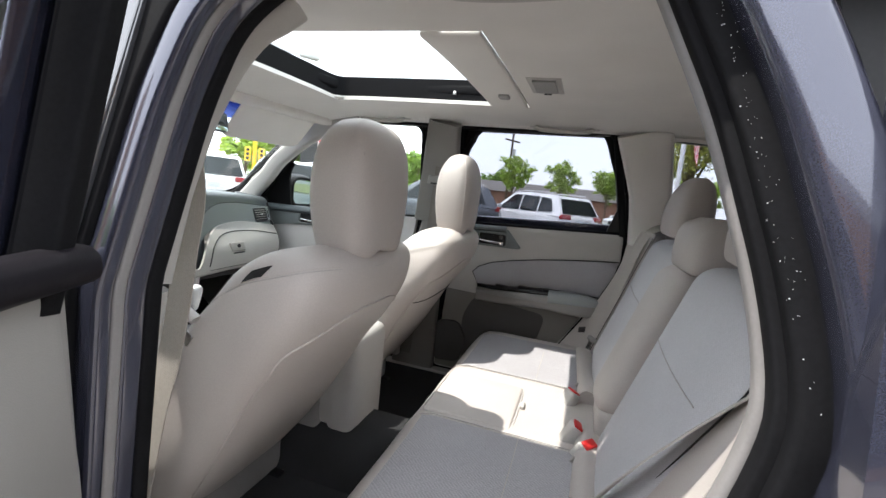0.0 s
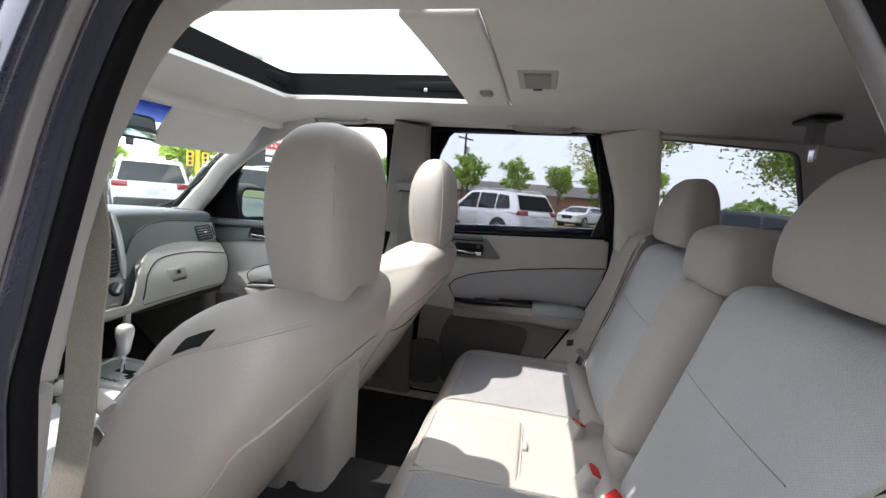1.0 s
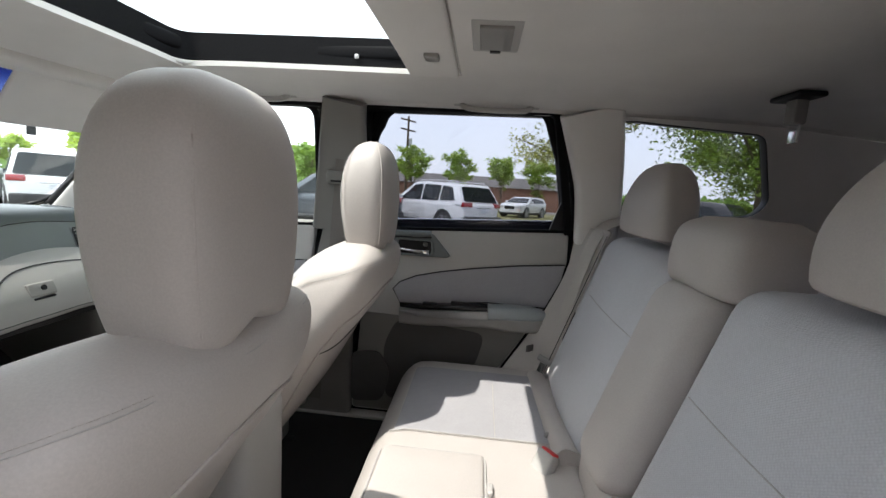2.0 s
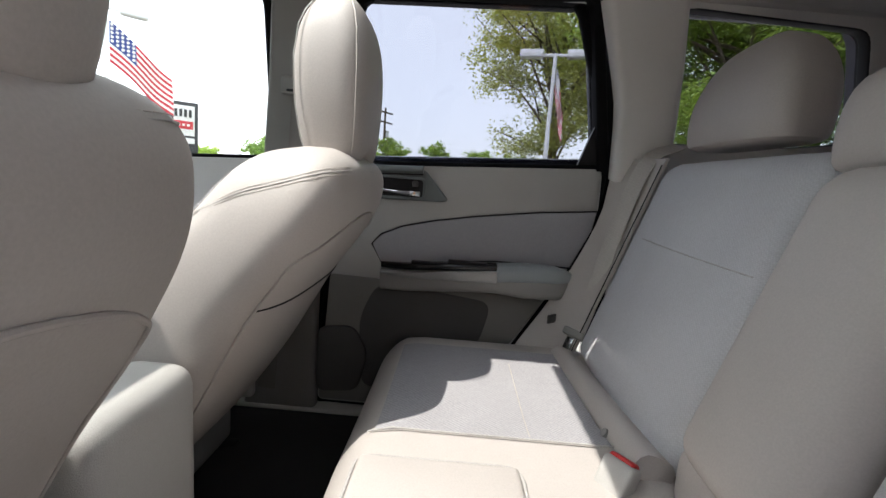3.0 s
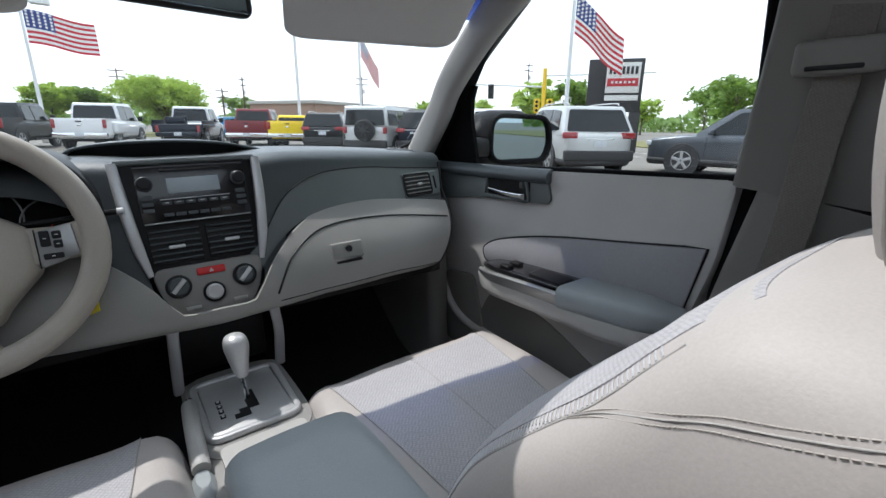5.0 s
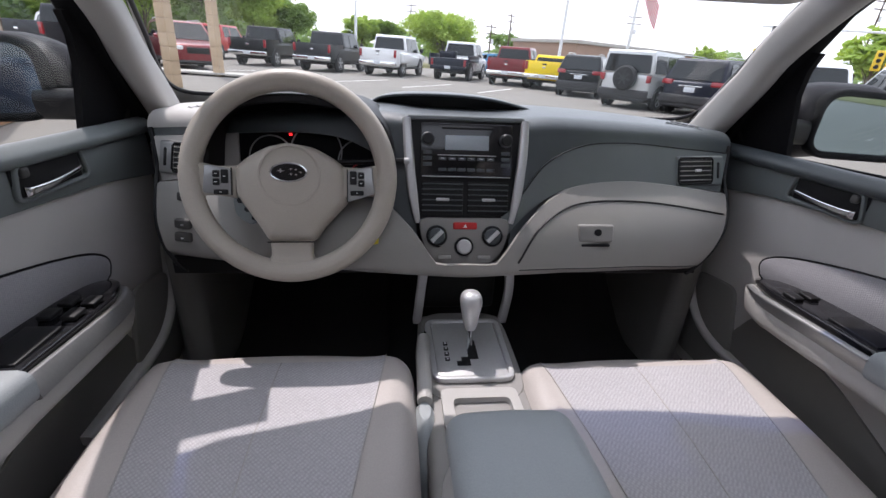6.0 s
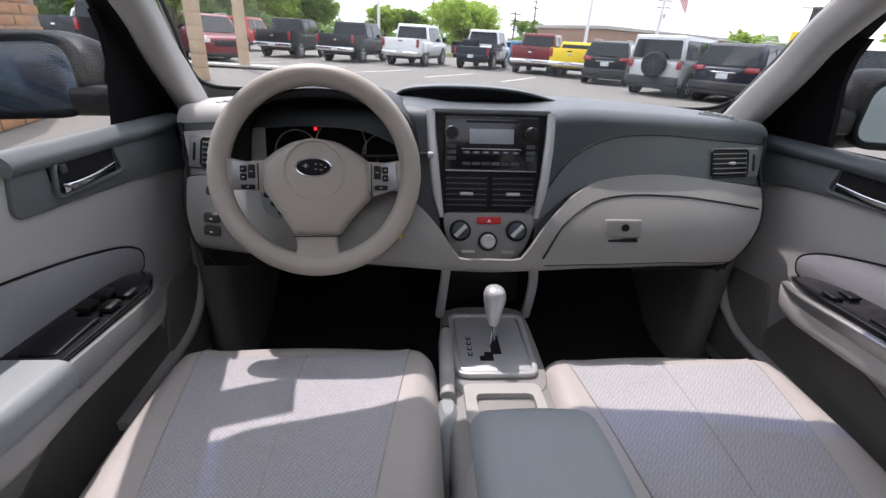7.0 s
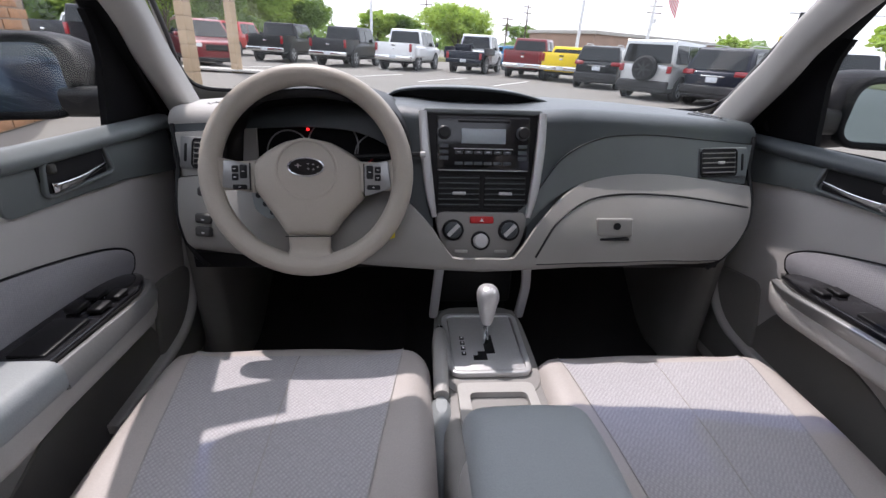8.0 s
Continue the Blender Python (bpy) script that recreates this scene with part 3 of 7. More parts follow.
STICKER = (-0.945, -0.765, 0.712, 0.798)   # u and v of its edges on the glass


# windscreen
def screen(u, v):
    """u across from -1 to 1, v from the cowl 0 to the header 1."""
    y = 2.36 - 0.80 * v - 0.16 * u * u * (1 - 0.4 * v)
    return Vector((u * (0.72 - 0.11 * v), y, 1.07 + 0.435 * v - 0.01 * u * u))


for nm, v0, v1, m in (("window_windscreen", 0.0, 0.825, CLEAR), ("windscreen_shade_band", 0.825, 1.0, BANDG)):
    w = part(nm, sheet(lambda u, v: screen(u, v), steps(-1, 1, 12), steps(v0, v1, 4), 0.004), m)
    tagged(w, "clear curved windscreen" if m is CLEAR else "blue-tinted shade band along the windscreen's top", "windscreen", kind="structure")
    w.visible_shadow = m is BANDG
part("windscreen_edge", bar([screen(u, 0.0) + Vector((0, -0.006, 0.006)) for u in steps(-1, 1, 12)], 0.035, 0.008, up=(0, 0, 1)), BLACK, shell)
for s, edge in ((-1, ((0.93, 0.62), (0.96, 0.46), (0.99, 0.31), (0.995, 0.215), (0.965, 0.165), (0.90, 0.148), (0.80, 0.140))), (1, ((0.985, 0.62), (1.00, 0.46), (1.015, 0.31), (1.025, 0.21), (1.005, 0.135), (0.95, 0.10), (0.85, 0.085)))):
    # black glass edge and the trim that flares from the pillar into the dashboard
    edge = spline([Vector((u, v, 0)) for u, v in edge], 5)
    on_glass = lambda p, d: screen(s * p.x, p.y) + Vector((0, -d, -0.4 * d))
    part("glass_edge", bar([on_glass(p, 0.010) for p in edge], 0.010, 0.012, r=0.3), BLACK, shell)
    heel = Vector((1.07, -0.05, 0))
    foot = [p + (heel - p) * (0.5 if k < 12 else 0.9) for k, p in enumerate(edge)]
    part("pillar_flare", slab(lambda a, b: on_glass(edge[int(a)] + (foot[int(a)] - edge[int(a)]) * b, 0.016 + 0.02 * b), list(range(len(edge))), steps(0, 1, 4), (0, 0.004, 0.003)), TRIM, shell)
part("bonnet", sheet(lambda x, y: Vector((x, y, 1.065 - 0.11 * ((y - 2.34) / 0.95) ** 2 - 0.05 * (x / 0.7) ** 4)), steps(-0.74, 0.74, 10), steps(2.34, 3.30, 8), 0.01), PAINT, shell)
def nose(p):
    """Rounded front: narrower and lower towards the bumper."""
    u = (p.y + 0.575) / 1.15
    return (p.x * (1 - 0.10 * u ** 3), p.y - 0.10 * (abs(p.x) / 0.83) ** 3 * u, p.z - (0.10 * u ** 2 if p.z > 0 else 0))


part("front_end", rbox((1.66, 1.15, 0.55), (0, 3.06, 0.68), 0.14, (8, 6, 3), 4, nose), PAINT, shell)
for s in (-1, 1):
    part("front_fender", rbox((0.10, 0.72, 0.56), (s * 0.785, 2.19, 0.755), 0.04, (1, 4, 3), 3, lambda p: (p.x - s * 0.05 * max(0, p.z / 0.28) ** 2, p.y, p.z)), PAINT, shell)
    part("wheel_arch", bar([(s * 0.835, 2.85 + 0.385 * math.cos(a), 0.335 + 0.385 * math.sin(a)) for a in steps(0, math.pi, 16)], 0.05, 0.05, up=(1, 0, 0)), BLACK, shell)
    part("wheel_arch", bar([(s * 0.845, -0.35 + 0.385 * math.cos(a), 0.335 + 0.385 * math.sin(a)) for a in steps(0, math.pi, 16)], 0.05, 0.05, up=(1, 0, 0)), BLACK, shell)
    # wall out of view, added to shade the open side and bounce warm light
    part("quarter_lower", rbox((0.10, 1.10, 0.62), (s * 0.80, -0.42, 0.80), 0.04, (1, 4, 3), 3), PAINT, shell)
    part("head_lamp", rbox((0.36, 0.20, 0.14), (s * 0.56, 3.50, 0.80), 0.05, (2, 1, 1), 3, rot=Euler((0, 0, -s * 0.3)).to_matrix()), SILVER, shell)
    part("tail_lamp", rbox((0.16, 0.10, 0.30), (s * 0.74, -1.36, 0.86), 0.03), RED, shell)
    # wide panes added so that the door mirror reflects mostly sky
    part("outer_handle", rbox((0.03, 0.20, 0.035), (s * 0.845, 1.22, 0.98), 0.012), PAINT, shell)
part("grille", rbox((0.78, 0.06, 0.17), (0, 3.60, 0.76), 0.03), BLACK, shell)
part("grille_bar", rbox((0.74, 0.03, 0.02), (0, 3.63, 0.77), 0.008), CHROME, shell)
part("front_bumper", rbox((1.52, 0.20, 0.24), (0, 3.56, 0.52), 0.08, (6, 1, 1), 4, lambda p: (p.x, p.y - 0.12 * (abs(p.x) / 0.76) ** 3, p.z)), PAINT, shell)
part("rear_bumper", rbox((1.56, 0.18, 0.24), (0, -1.38, 0.50), 0.07, (6, 1, 1), 4, lambda p: (p.x, p.y + 0.10 * (abs(p.x) / 0.78) ** 3, p.z)), PAINT, shell)
part("rear_end", rbox((1.70, 0.75, 0.5), (0, -1.02, 0.62), 0.12, (4, 3, 2)), PAINT, shell)
for x in (-0.76, 0.76):
    for y in (2.85, -0.35):
        wheel = part("wheel", cyl(0.335, 0.20, (x, y, 0.335), (1, 0, 0), 32, 0.03), RUBBER, shell)
        part("wheel_rim", cyl(0.22, 0.21, (x, y, 0.335), (1, 0, 0), 24, 0.01), SILVER, wheel)
part("gap_cover", prism([(0.10, 1.20), (0.22, 1.20), (0.30, 0.95), (0.46, 0.70), (0.60, 0.46), (0.36, 0.46), (0.22, 0.72), (0.12, 0.98)], at_side(1, 0.058), 0.0, 0.012), RUBBER, shell)
for s in (-1, 1):
    part("footwell_trim", rbox((0.07, 0.40, 0.44), (s * 0.625, 1.98, 0.63), 0.034, (1, 3, 3), 4, lambda p: (p.x - s * 0.02 * math.sin(3 * p.y), p.y, p.z)), POCKET, shell)
# coat hook and belt guide at the rear corner of the roof
hk = thing("roof_belt_guide", "chrome seat belt guide hanging from a black ceiling plate", "belt guide")
part("plate", rbox((0.10, 0.06, 0.012), (0.30, -0.19, 1.509), 0.005), BLACK, hk)
part("bracket", rbox((0.035, 0.03, 0.055), (0.305, -0.195, 1.478), 0.006), TRIMG, hk)
part("tongue", rbox((0.03, 0.006, 0.05), (0.308, -0.20, 1.437), 0.002), CHROME, hk)


# ---- doors ----
def door(name, s, rear, label):
    d = thing(name, label, "car door", kind="structure")
    face = lambda off=0.0: (lambda y, z, t: Vector((s * (sidex(z) + off - t), y, z)))
    if rear:
        trim = rounded([(0.835, 1.105), (0.19, 1.14), (0.185, 1.03), (0.245, 0.875), (0.36, 0.68), (0.50, 0.45), (0.90, 0.45), (0.865, 0.9)], 0.02, 3)
        glassy = [(0.848, 1.09), (0.846, 1.484), (0.285, 1.494), (0.205, 1.13)]
    else:
        trim = rounded([(1.885, 1.065), (1.045, 1.105), (1.06, 0.96), (1.10, 0.80), (1.115, 0.46), (1.84, 0.46), (1.90, 0.80)], 0.02, 3)
        glassy = [(1.90, 1.065), (1.72, 1.262), (1.545, 1.445), (1.46, 1.480), (0.985 if s > 0 else 0.935, 1.488), (1.025 if s > 0 else 0.965, 1.09)]
    if rear and s < 0:   # the swung-out door shows its hinge side
        trim = [(y + 0.040 if y > 0.7 else y, z + 0.030 if y > 0.7 and z > 1.0 else z) for y, z in trim]
    # the open door's beige panel is darkened to hold down the sun on it
    part("trim_panel", prism(trim, face(), -0.05, 0.0, 0.008), DOORLIT if not rear else TRIM if s > 0 else TRIMG, d)
    skin = rounded(grown(trim, 0.03), 0.03, 3)
    if not rear:   # the painted shoulder drops away below the glass
        skin = [(y, z - 0.06 if z > 1.0 else z) for y, z in skin]
    part("outer_skin", prism(skin, face(0.13), -0.03, 0.0, 0.008), PAINT, d)
    loop = grown(rounded(glassy, 0.016 if rear else 0.03, 4), 0.014)
    loop = loop[3:-3]
    part("window_frame", bar([Vector((s * (sidex(z) + 0.015), y, z)) for y, z in loop], 0.026, 0.045, r=0.2), RUBBER, d)
    part("window_frame_skin", bar([Vector((s * (sidex(z) + (0.06 if rear else 0.036)), y, z)) for y, z in grown(loop, 0.006)], 0.038 if rear else 0.018, 0.035 if rear else 0.02, r=0.2), PAINT if rear and s < 0 else BLACK, d)
    w = part("window_pane", prism(rounded(grown(glassy, 0.008), 0.03, 4), face(0.035 if rear else 0.030), 0.0, 0.004), SHADE if rear else CLEAR, d, "dark tinted window pane" if rear else "clear window pane")
    w.visible_shadow = False
    a, b = (0.83, 0.19) if rear else (1.87, 1.05)
    za, zb = (1.108, 1.142) if rear else (1.068, 1.107)
    part("window_seal", bar([Vector((s * (sidex(za) + 0.012), a, za + (0.001 if rear else 0.0))), Vector((s * (sidex(zb) + 0.012), b, zb + (0.001 if rear else 0.0)))], 0.015 if rear else 0.012, 0.012, up=(0, 0, 1)), RUBBER, d)
    if rear:
        part("corner_cover", prism([(0.255, 1.14), (0.178, 1.143), (0.21, 1.30)], face(0.012), -0.01, 0.004), BLACK, d)
        module = [(0.83, 1.10), (0.635, 1.105), (0.572, 1.032), (0.585, 1.026), (0.85, 1.022)]
        pocket = (0.753, 0.637, 1.080, 1.032)
        if s < 0:
            module = [(min(y, 0.78), z) for y, z in module]
        insert = [(0.762, 0.905), (0.74, 0.93), (0.685, 0.955), (0.60, 0.976), (0.493, 0.995), (0.34, 1.016), (0.192, 1.03), (0.20, 0.98), (0.245, 0.882), (0.44, 0.885), (0.60, 0.868), (0.732, 0.850)]
        lower = [(0.745, 0.802), (0.60, 0.790), (0.435, 0.772), (0.46, 0.66), (0.55, 0.52), (0.775, 0.50), (0.79, 0.70)]
        spk = [(0.90, 0.668), (0.80, 0.678), (0.758, 0.60), (0.785, 0.49), (0.90, 0.48)]
    else:
        module = [(1.885, 1.058), (1.60, 1.066), (1.44, 1.078), (1.425, 1.02), (1.435, 1.008), (1.70, 0.992), (1.89, 0.962)]
        pocket = (1.640, 1.490, 1.058, 1.008) if s > 0 else (1.648, 1.500, 1.071, 1.021)
        insert = [tuple(p) for p in spline([Vector(p) for p in ((1.652, 0.822), (1.660, 0.843), (1.648, 0.862), (1.60, 0.886), (1.50, 0.914), (1.38, 0.938), (1.22, 0.961), (1.075, 0.983))], 4)] + [(1.10, 0.86), (1.31, 0.845), (1.60, 0.80)]
        lower = [(1.62, 0.74), (1.42, 0.715), (1.235, 0.635), (1.23, 0.56), (1.30, 0.53), (1.60, 0.53), (1.70, 0.60)]
        spk = [(1.84, 0.74), (1.70, 0.76), (1.65, 0.60), (1.70, 0.50), (1.84, 0.50)]
    part("handle_panel", prism(rounded(module, 0.012, 3), face(), -0.005, 0.007, 0.003), BANDM, d)
    lift = 0.012 if s < 0 else 0.0
    roll = [(0.850, 1.098), (0.74, 1.100), (0.640, 1.104)] if rear else [(1.888, 1.063 + lift), (1.70, 1.067 + lift), (1.55, 1.070 + lift), (1.432, 1.074 + lift)]
    if rear and s < 0:
        roll = [(0.885, 1.140), (0.76, 1.136), (0.640, 1.124)]
    # driver's roll gets a lighter slate: sunlight on it put into the colour
    part("sill_roll", bar([Vector((s * (sidex(z) - 0.004), y, z)) for y, z in roll], 0.026 if not rear else 0.020 if s > 0 else 0.040, 0.036 if rear and s > 0 else 0.050 if rear else 0.037, up=(1, 0, 0) if rear else (-s * 0.75, 0, -0.66), r=0.45, smooth=3), MIRRORB if rear and s < 0 else BANDM if rear or s < 0 else DASHM, d, "dark slate sill padding")
    part("roll_gap", tube([Vector((s * (sidex(z) - 0.009), y, z - (0.0145 if not rear else 0.011))) for y, z in roll], 0.0022, 6, smooth=3), BLACK, d)
    y1, y0, z1, z0 = pocket
    part("handle_recess", prism(rounded([(y1, z0), (y1, z1), (y0, z1), (y0, z0)], 0.008, 3), face(), 0.0, 0.0095), BLACK, d)
    slant = 0.0 if rear else 0.012
    mouth = rounded([(y1 + slant, z0), (y1, z1), (y0 + slant, z1), (y0, z0)], 0.012, 4)
    part("handle_rim", bar([Vector((s * (0.70 - 0.011), y, z)) for y, z in grown(mouth, 0.002)], 0.007, 0.009, closed=True, r=0.4), BANDM, d)
    part("door_handle", bar([Vector((s * 0.689, y1 - 0.004, z0 + 0.016)), Vector((s * 0.680, (y0 + y1) / 2, z0 + 0.012)), Vector((s * 0.679, y0 + 0.022, z0 + 0.011)), Vector((s * 0.684, y0 + 0.010, z0 + 0.011))], [0.007, 0.010, 0.013, 0.016], 0.007, smooth=4, r=0.4), CHROME, d, "chrome door pull lever")
    part("lock_tab", rbox((0.010, 0.016, 0.016), (s * 0.687, y0 + 0.022, z1 - 0.012), 0.005), CHARCOAL, d)
    part("fabric_insert", prism(insert, face(), -0.005, 0.006, 0.003), FABRIC, d, "grey woven fabric inlay")
    part("insert_seam", tube([Vector((s * 0.6965, y, z)) for y, z in grown(insert, 0.002)], 0.0020, 6, True), BLACK, d)
    if rear:
        part("lower_panel", prism(rounded([(0.872, 0.815), (0.60, 0.806), (0.42, 0.800), (0.300, 0.786), (0.365, 0.685), (0.507, 0.458), (0.893, 0.458)], 0.01, 3), face(), -0.005, 0.003, 0.002), LOWERP, d, "taupe lower door plastic")
    part("map_pocket", prism(rounded(lower, 0.04, 4), face(), -0.005, 0.005, 0.004), CHARCOAL if rear else POCKET, d)
    part("speaker_cover", prism(rounded(spk, 0.03, 4), face(), -0.005, 0.012, 0.008), CHARCOAL if rear else POCKET, d)
    # armrest with its switch strip, silver edge and pad
    if rear:
        pts = [(0.735, 0.848, 0.010), (0.66, 0.852, 0.035), (0.55, 0.862, 0.05), (0.436, 0.868, 0.055)]
        padp = [(0.434, 0.858, 0.06), (0.36, 0.862, 0.06), (0.29, 0.862, 0.05), (0.25, 0.858, 0.03)]
        part("armrest", bar([Vector((s * (0.70 - dx / 2), y, z - 0.034)) for y, z, dx in pts + padp[1:]], 0.055, [dx + 0.01 for y, z, dx in pts + padp[1:]], r=0.3, smooth=3), TRIMG, d)
        part("switch_strip", bar([Vector((s * (0.70 - dx / 2), y, z + 0.004)) for y, z, dx in pts], 0.016, [dx for y, z, dx in pts], r=0.3, smooth=3), GLOSSB, d)
        part("silver_strip", bar([Vector((s * (0.70 - dx - 0.007), y, z - 0.016)) for y, z, dx in pts], [0.006, 0.014, 0.024, 0.032], 0.008, smooth=3), SATIN, d)
        part("armrest_pad", bar([Vector((s * (0.70 - dx / 2), y, z)) for y, z, dx in padp], [0.046, 0.05, 0.046, 0.03], [dx + 0.012 for y, z, dx in padp], r=0.35, smooth=3), LIDM, d)
        part("window_switch", rbox((0.03, 0.10, 0.006), (s * 0.672, 0.51, 0.878), 0.002), BLACK, d)
        part("window_switch", rbox((0.02, 0.05, 0.006), (s * 0.68, 0.63, 0.868), 0.002), BLACK, d)
    else:
        pts = [(1.655, 0.80, 0.012), (1.60, 0.822, 0.06), (1.525, 0.835, 0.095), (1.42, 0.842, 0.10), (1.31, 0.846, 0.10)]
        padp = [(1.31, 0.842, 0.105), (1.22, 0.848, 0.105), (1.14, 0.850, 0.09), (1.085, 0.848, 0.05)]
        part("armrest", bar([Vector((s * (0.70 - dx / 2), y, z - 0.04)) for y, z, dx in pts + padp[1:]], 0.06, [dx + 0.004 for y, z, dx in pts + padp[1:]], r=0.3, smooth=3), TRIM, d)
        part("switch_strip", bar([Vector((s * (0.70 - dx / 2 + 0.006), y, z + 0.002)) for y, z, dx in pts], 0.014, [max(0.01, dx - 0.012) for y, z, dx in pts], r=0.3, smooth=3), GLOSSB, d)
        part("silver_strip", bar([Vector((s * (0.70 - dx - 0.001), y, z - 0.012)) for y, z, dx in pts], [0.012, 0.022, 0.028, 0.032, 0.036], 0.012, up=(1, 0, 0.4), smooth=3), SATIN, d, "satin grey edge strip")
        part("armrest_pad", bar([Vector((s * (0.70 - dx / 2), y, z - 0.004)) for y, z, dx in padp], [0.05, 0.052, 0.05, 0.04], [dx + 0.012 for y, z, dx in padp], r=0.35, smooth=3), LIDM, d)
        n = 4 if s < 0 else 2
        for k in range(n):
            row, col = k % 2, k // 2
            part("window_switch", rbox((0.022, 0.030, 0.008), (s * (0.632 + 0.034 * row), 1.50 - 0.045 * col, 0.851 + 0.004 * col), 0.003), BLACK, d)
        low = [(1.860, 0.80), (1.835, 0.70), (1.790, 0.635), (1.720, 0.600), (1.600, 0.590), (1.46, 0.585)]
        part("lower_bead", bar([Vector((s * 0.688, y, z)) for y, z in low], 0.020, 0.030, r=0.4, smooth=4), DOORLIT, d)
        part("pull_cup", rbox((0.05, 0.09, 0.006), (s * 0.650, 1.375, 0.854), 0.002), BLACK, d)
        part("lamp_lens", rbox((0.006, 0.03, 0.012), (s * 0.698, 1.40, 0.56), 0.002), TRIMG, d)
    return d


door("door_1", 1, True, "closed rear car door with beige trim and tinted window")
door("door_2", 1, False, "closed front car door with beige trim and slate handle panel")
door("door_3", -1, False, "closed driver's door with beige trim and window switches")
open_door = door("door_4", -1, True, "wide open rear car door with beige trim and black window frame")
hinge = Vector((-0.80, 0.925, 0))
open_door.matrix_basis = Matrix.Translation(hinge + Vector((-0.018, 0.014, 0))) @ pose(0, 0, 0, 0, 0, -70) @ Matrix.Translation(-hinge)


# ---- seats ----
def loft(sections, e=2.6, n=32, bm=None, smooth=3):
    """Rounded cross-sections (x, y, z, width, depth) joined upwards and closed at both ends."""
    own = bm is None
    bm = bmesh.new() if own else bm
    cs = spline([Vector(s[:3]) for s in sections], smooth)
    ws = spline([Vector((s[3], s[4], 0)) for s in sections], smooth)
    rings = []
    for c, w in zip(cs, ws):
        ring = []
        for i in range(n):
            a = 2 * math.pi * i / n
            ca, sa = math.cos(a), math.sin(a)
            ring.append(bm.verts.new(c + Vector((math.copysign(abs(ca) ** (2 / e), ca) * w.x / 2, math.copysign(abs(sa) ** (2 / e), sa) * w.y / 2, 0))))
        rings.append(ring)
    for a, b in zip(rings, rings[1:]):
        for i in range(n):
            bm.faces.new((a[i], a[(i + 1) % n], b[(i + 1) % n], b[i]))
    bm.faces.new(list(reversed(rings[0])))
    bm.faces.new(rings[-1])
    return finish(bm) if own else bm


def between(x, table):
    for (a, p), (b, q) in zip(table, table[1:]):
        if x <= b:
            t = max(0, min(1, (x - a) / (b - a)))
            return p + (q - p) * t
    return table[-1][1]


BACK = spline([Vector(r) for r in (  # z, middle y, width, depth
    (0.58, 1.075, 0.40, 0.18), (0.64, 1.050, 0.44, 0.22), (0.72, 1.010, 0.47, 0.245), (0.80, 0.970, 0.485, 0.255), (0.88, 0.925, 0.49, 0.255),
    (0.95, 0.870, 0.482, 0.245), (1.01, 0.823, 0.462, 0.222), (1.055, 0.799, 0.432, 0.197), (1.085, 0.786, 0.390, 0.166), (1.105, 0.778, 0.32, 0.12), (1.118, 0.772, 0.19, 0.06))], 6)
col = lambda k: [(r[0], r[k]) for r in BACK]


def back_face(cx, u, z, front, off=0.0, e=3.8):
    """A place on the backrest's front or back, u from -1 to 1 across."""
    yc, w, d = between(z, col(1)), between(z, col(2)), between(z, col(3))
    h = d / 2 * (1 - abs(u) ** e) ** (1 / e) + off
    return Vector((cx + u * w / 2, yc + (h if front else -h), z))


def cushion_z(x, y):
    """Top of a front seat cushion, x from its middle."""
    z = 0.692 + 0.016 * max(0, (abs(x) - 0.14) / 0.10) ** 1.5
    if y > 1.46:
        z -= 0.045 * ((y - 1.46) / 0.10) ** 2.6
    return z - 0.16 * max(0, 1.33 - y) ** 1.3


def insert_half(y):
    """Half the width of a cushion's cloth middle, wider towards the knees."""
    return 0.140 + 0.050 * max(0.0, min(1.0, (y - 1.14) / 0.36))


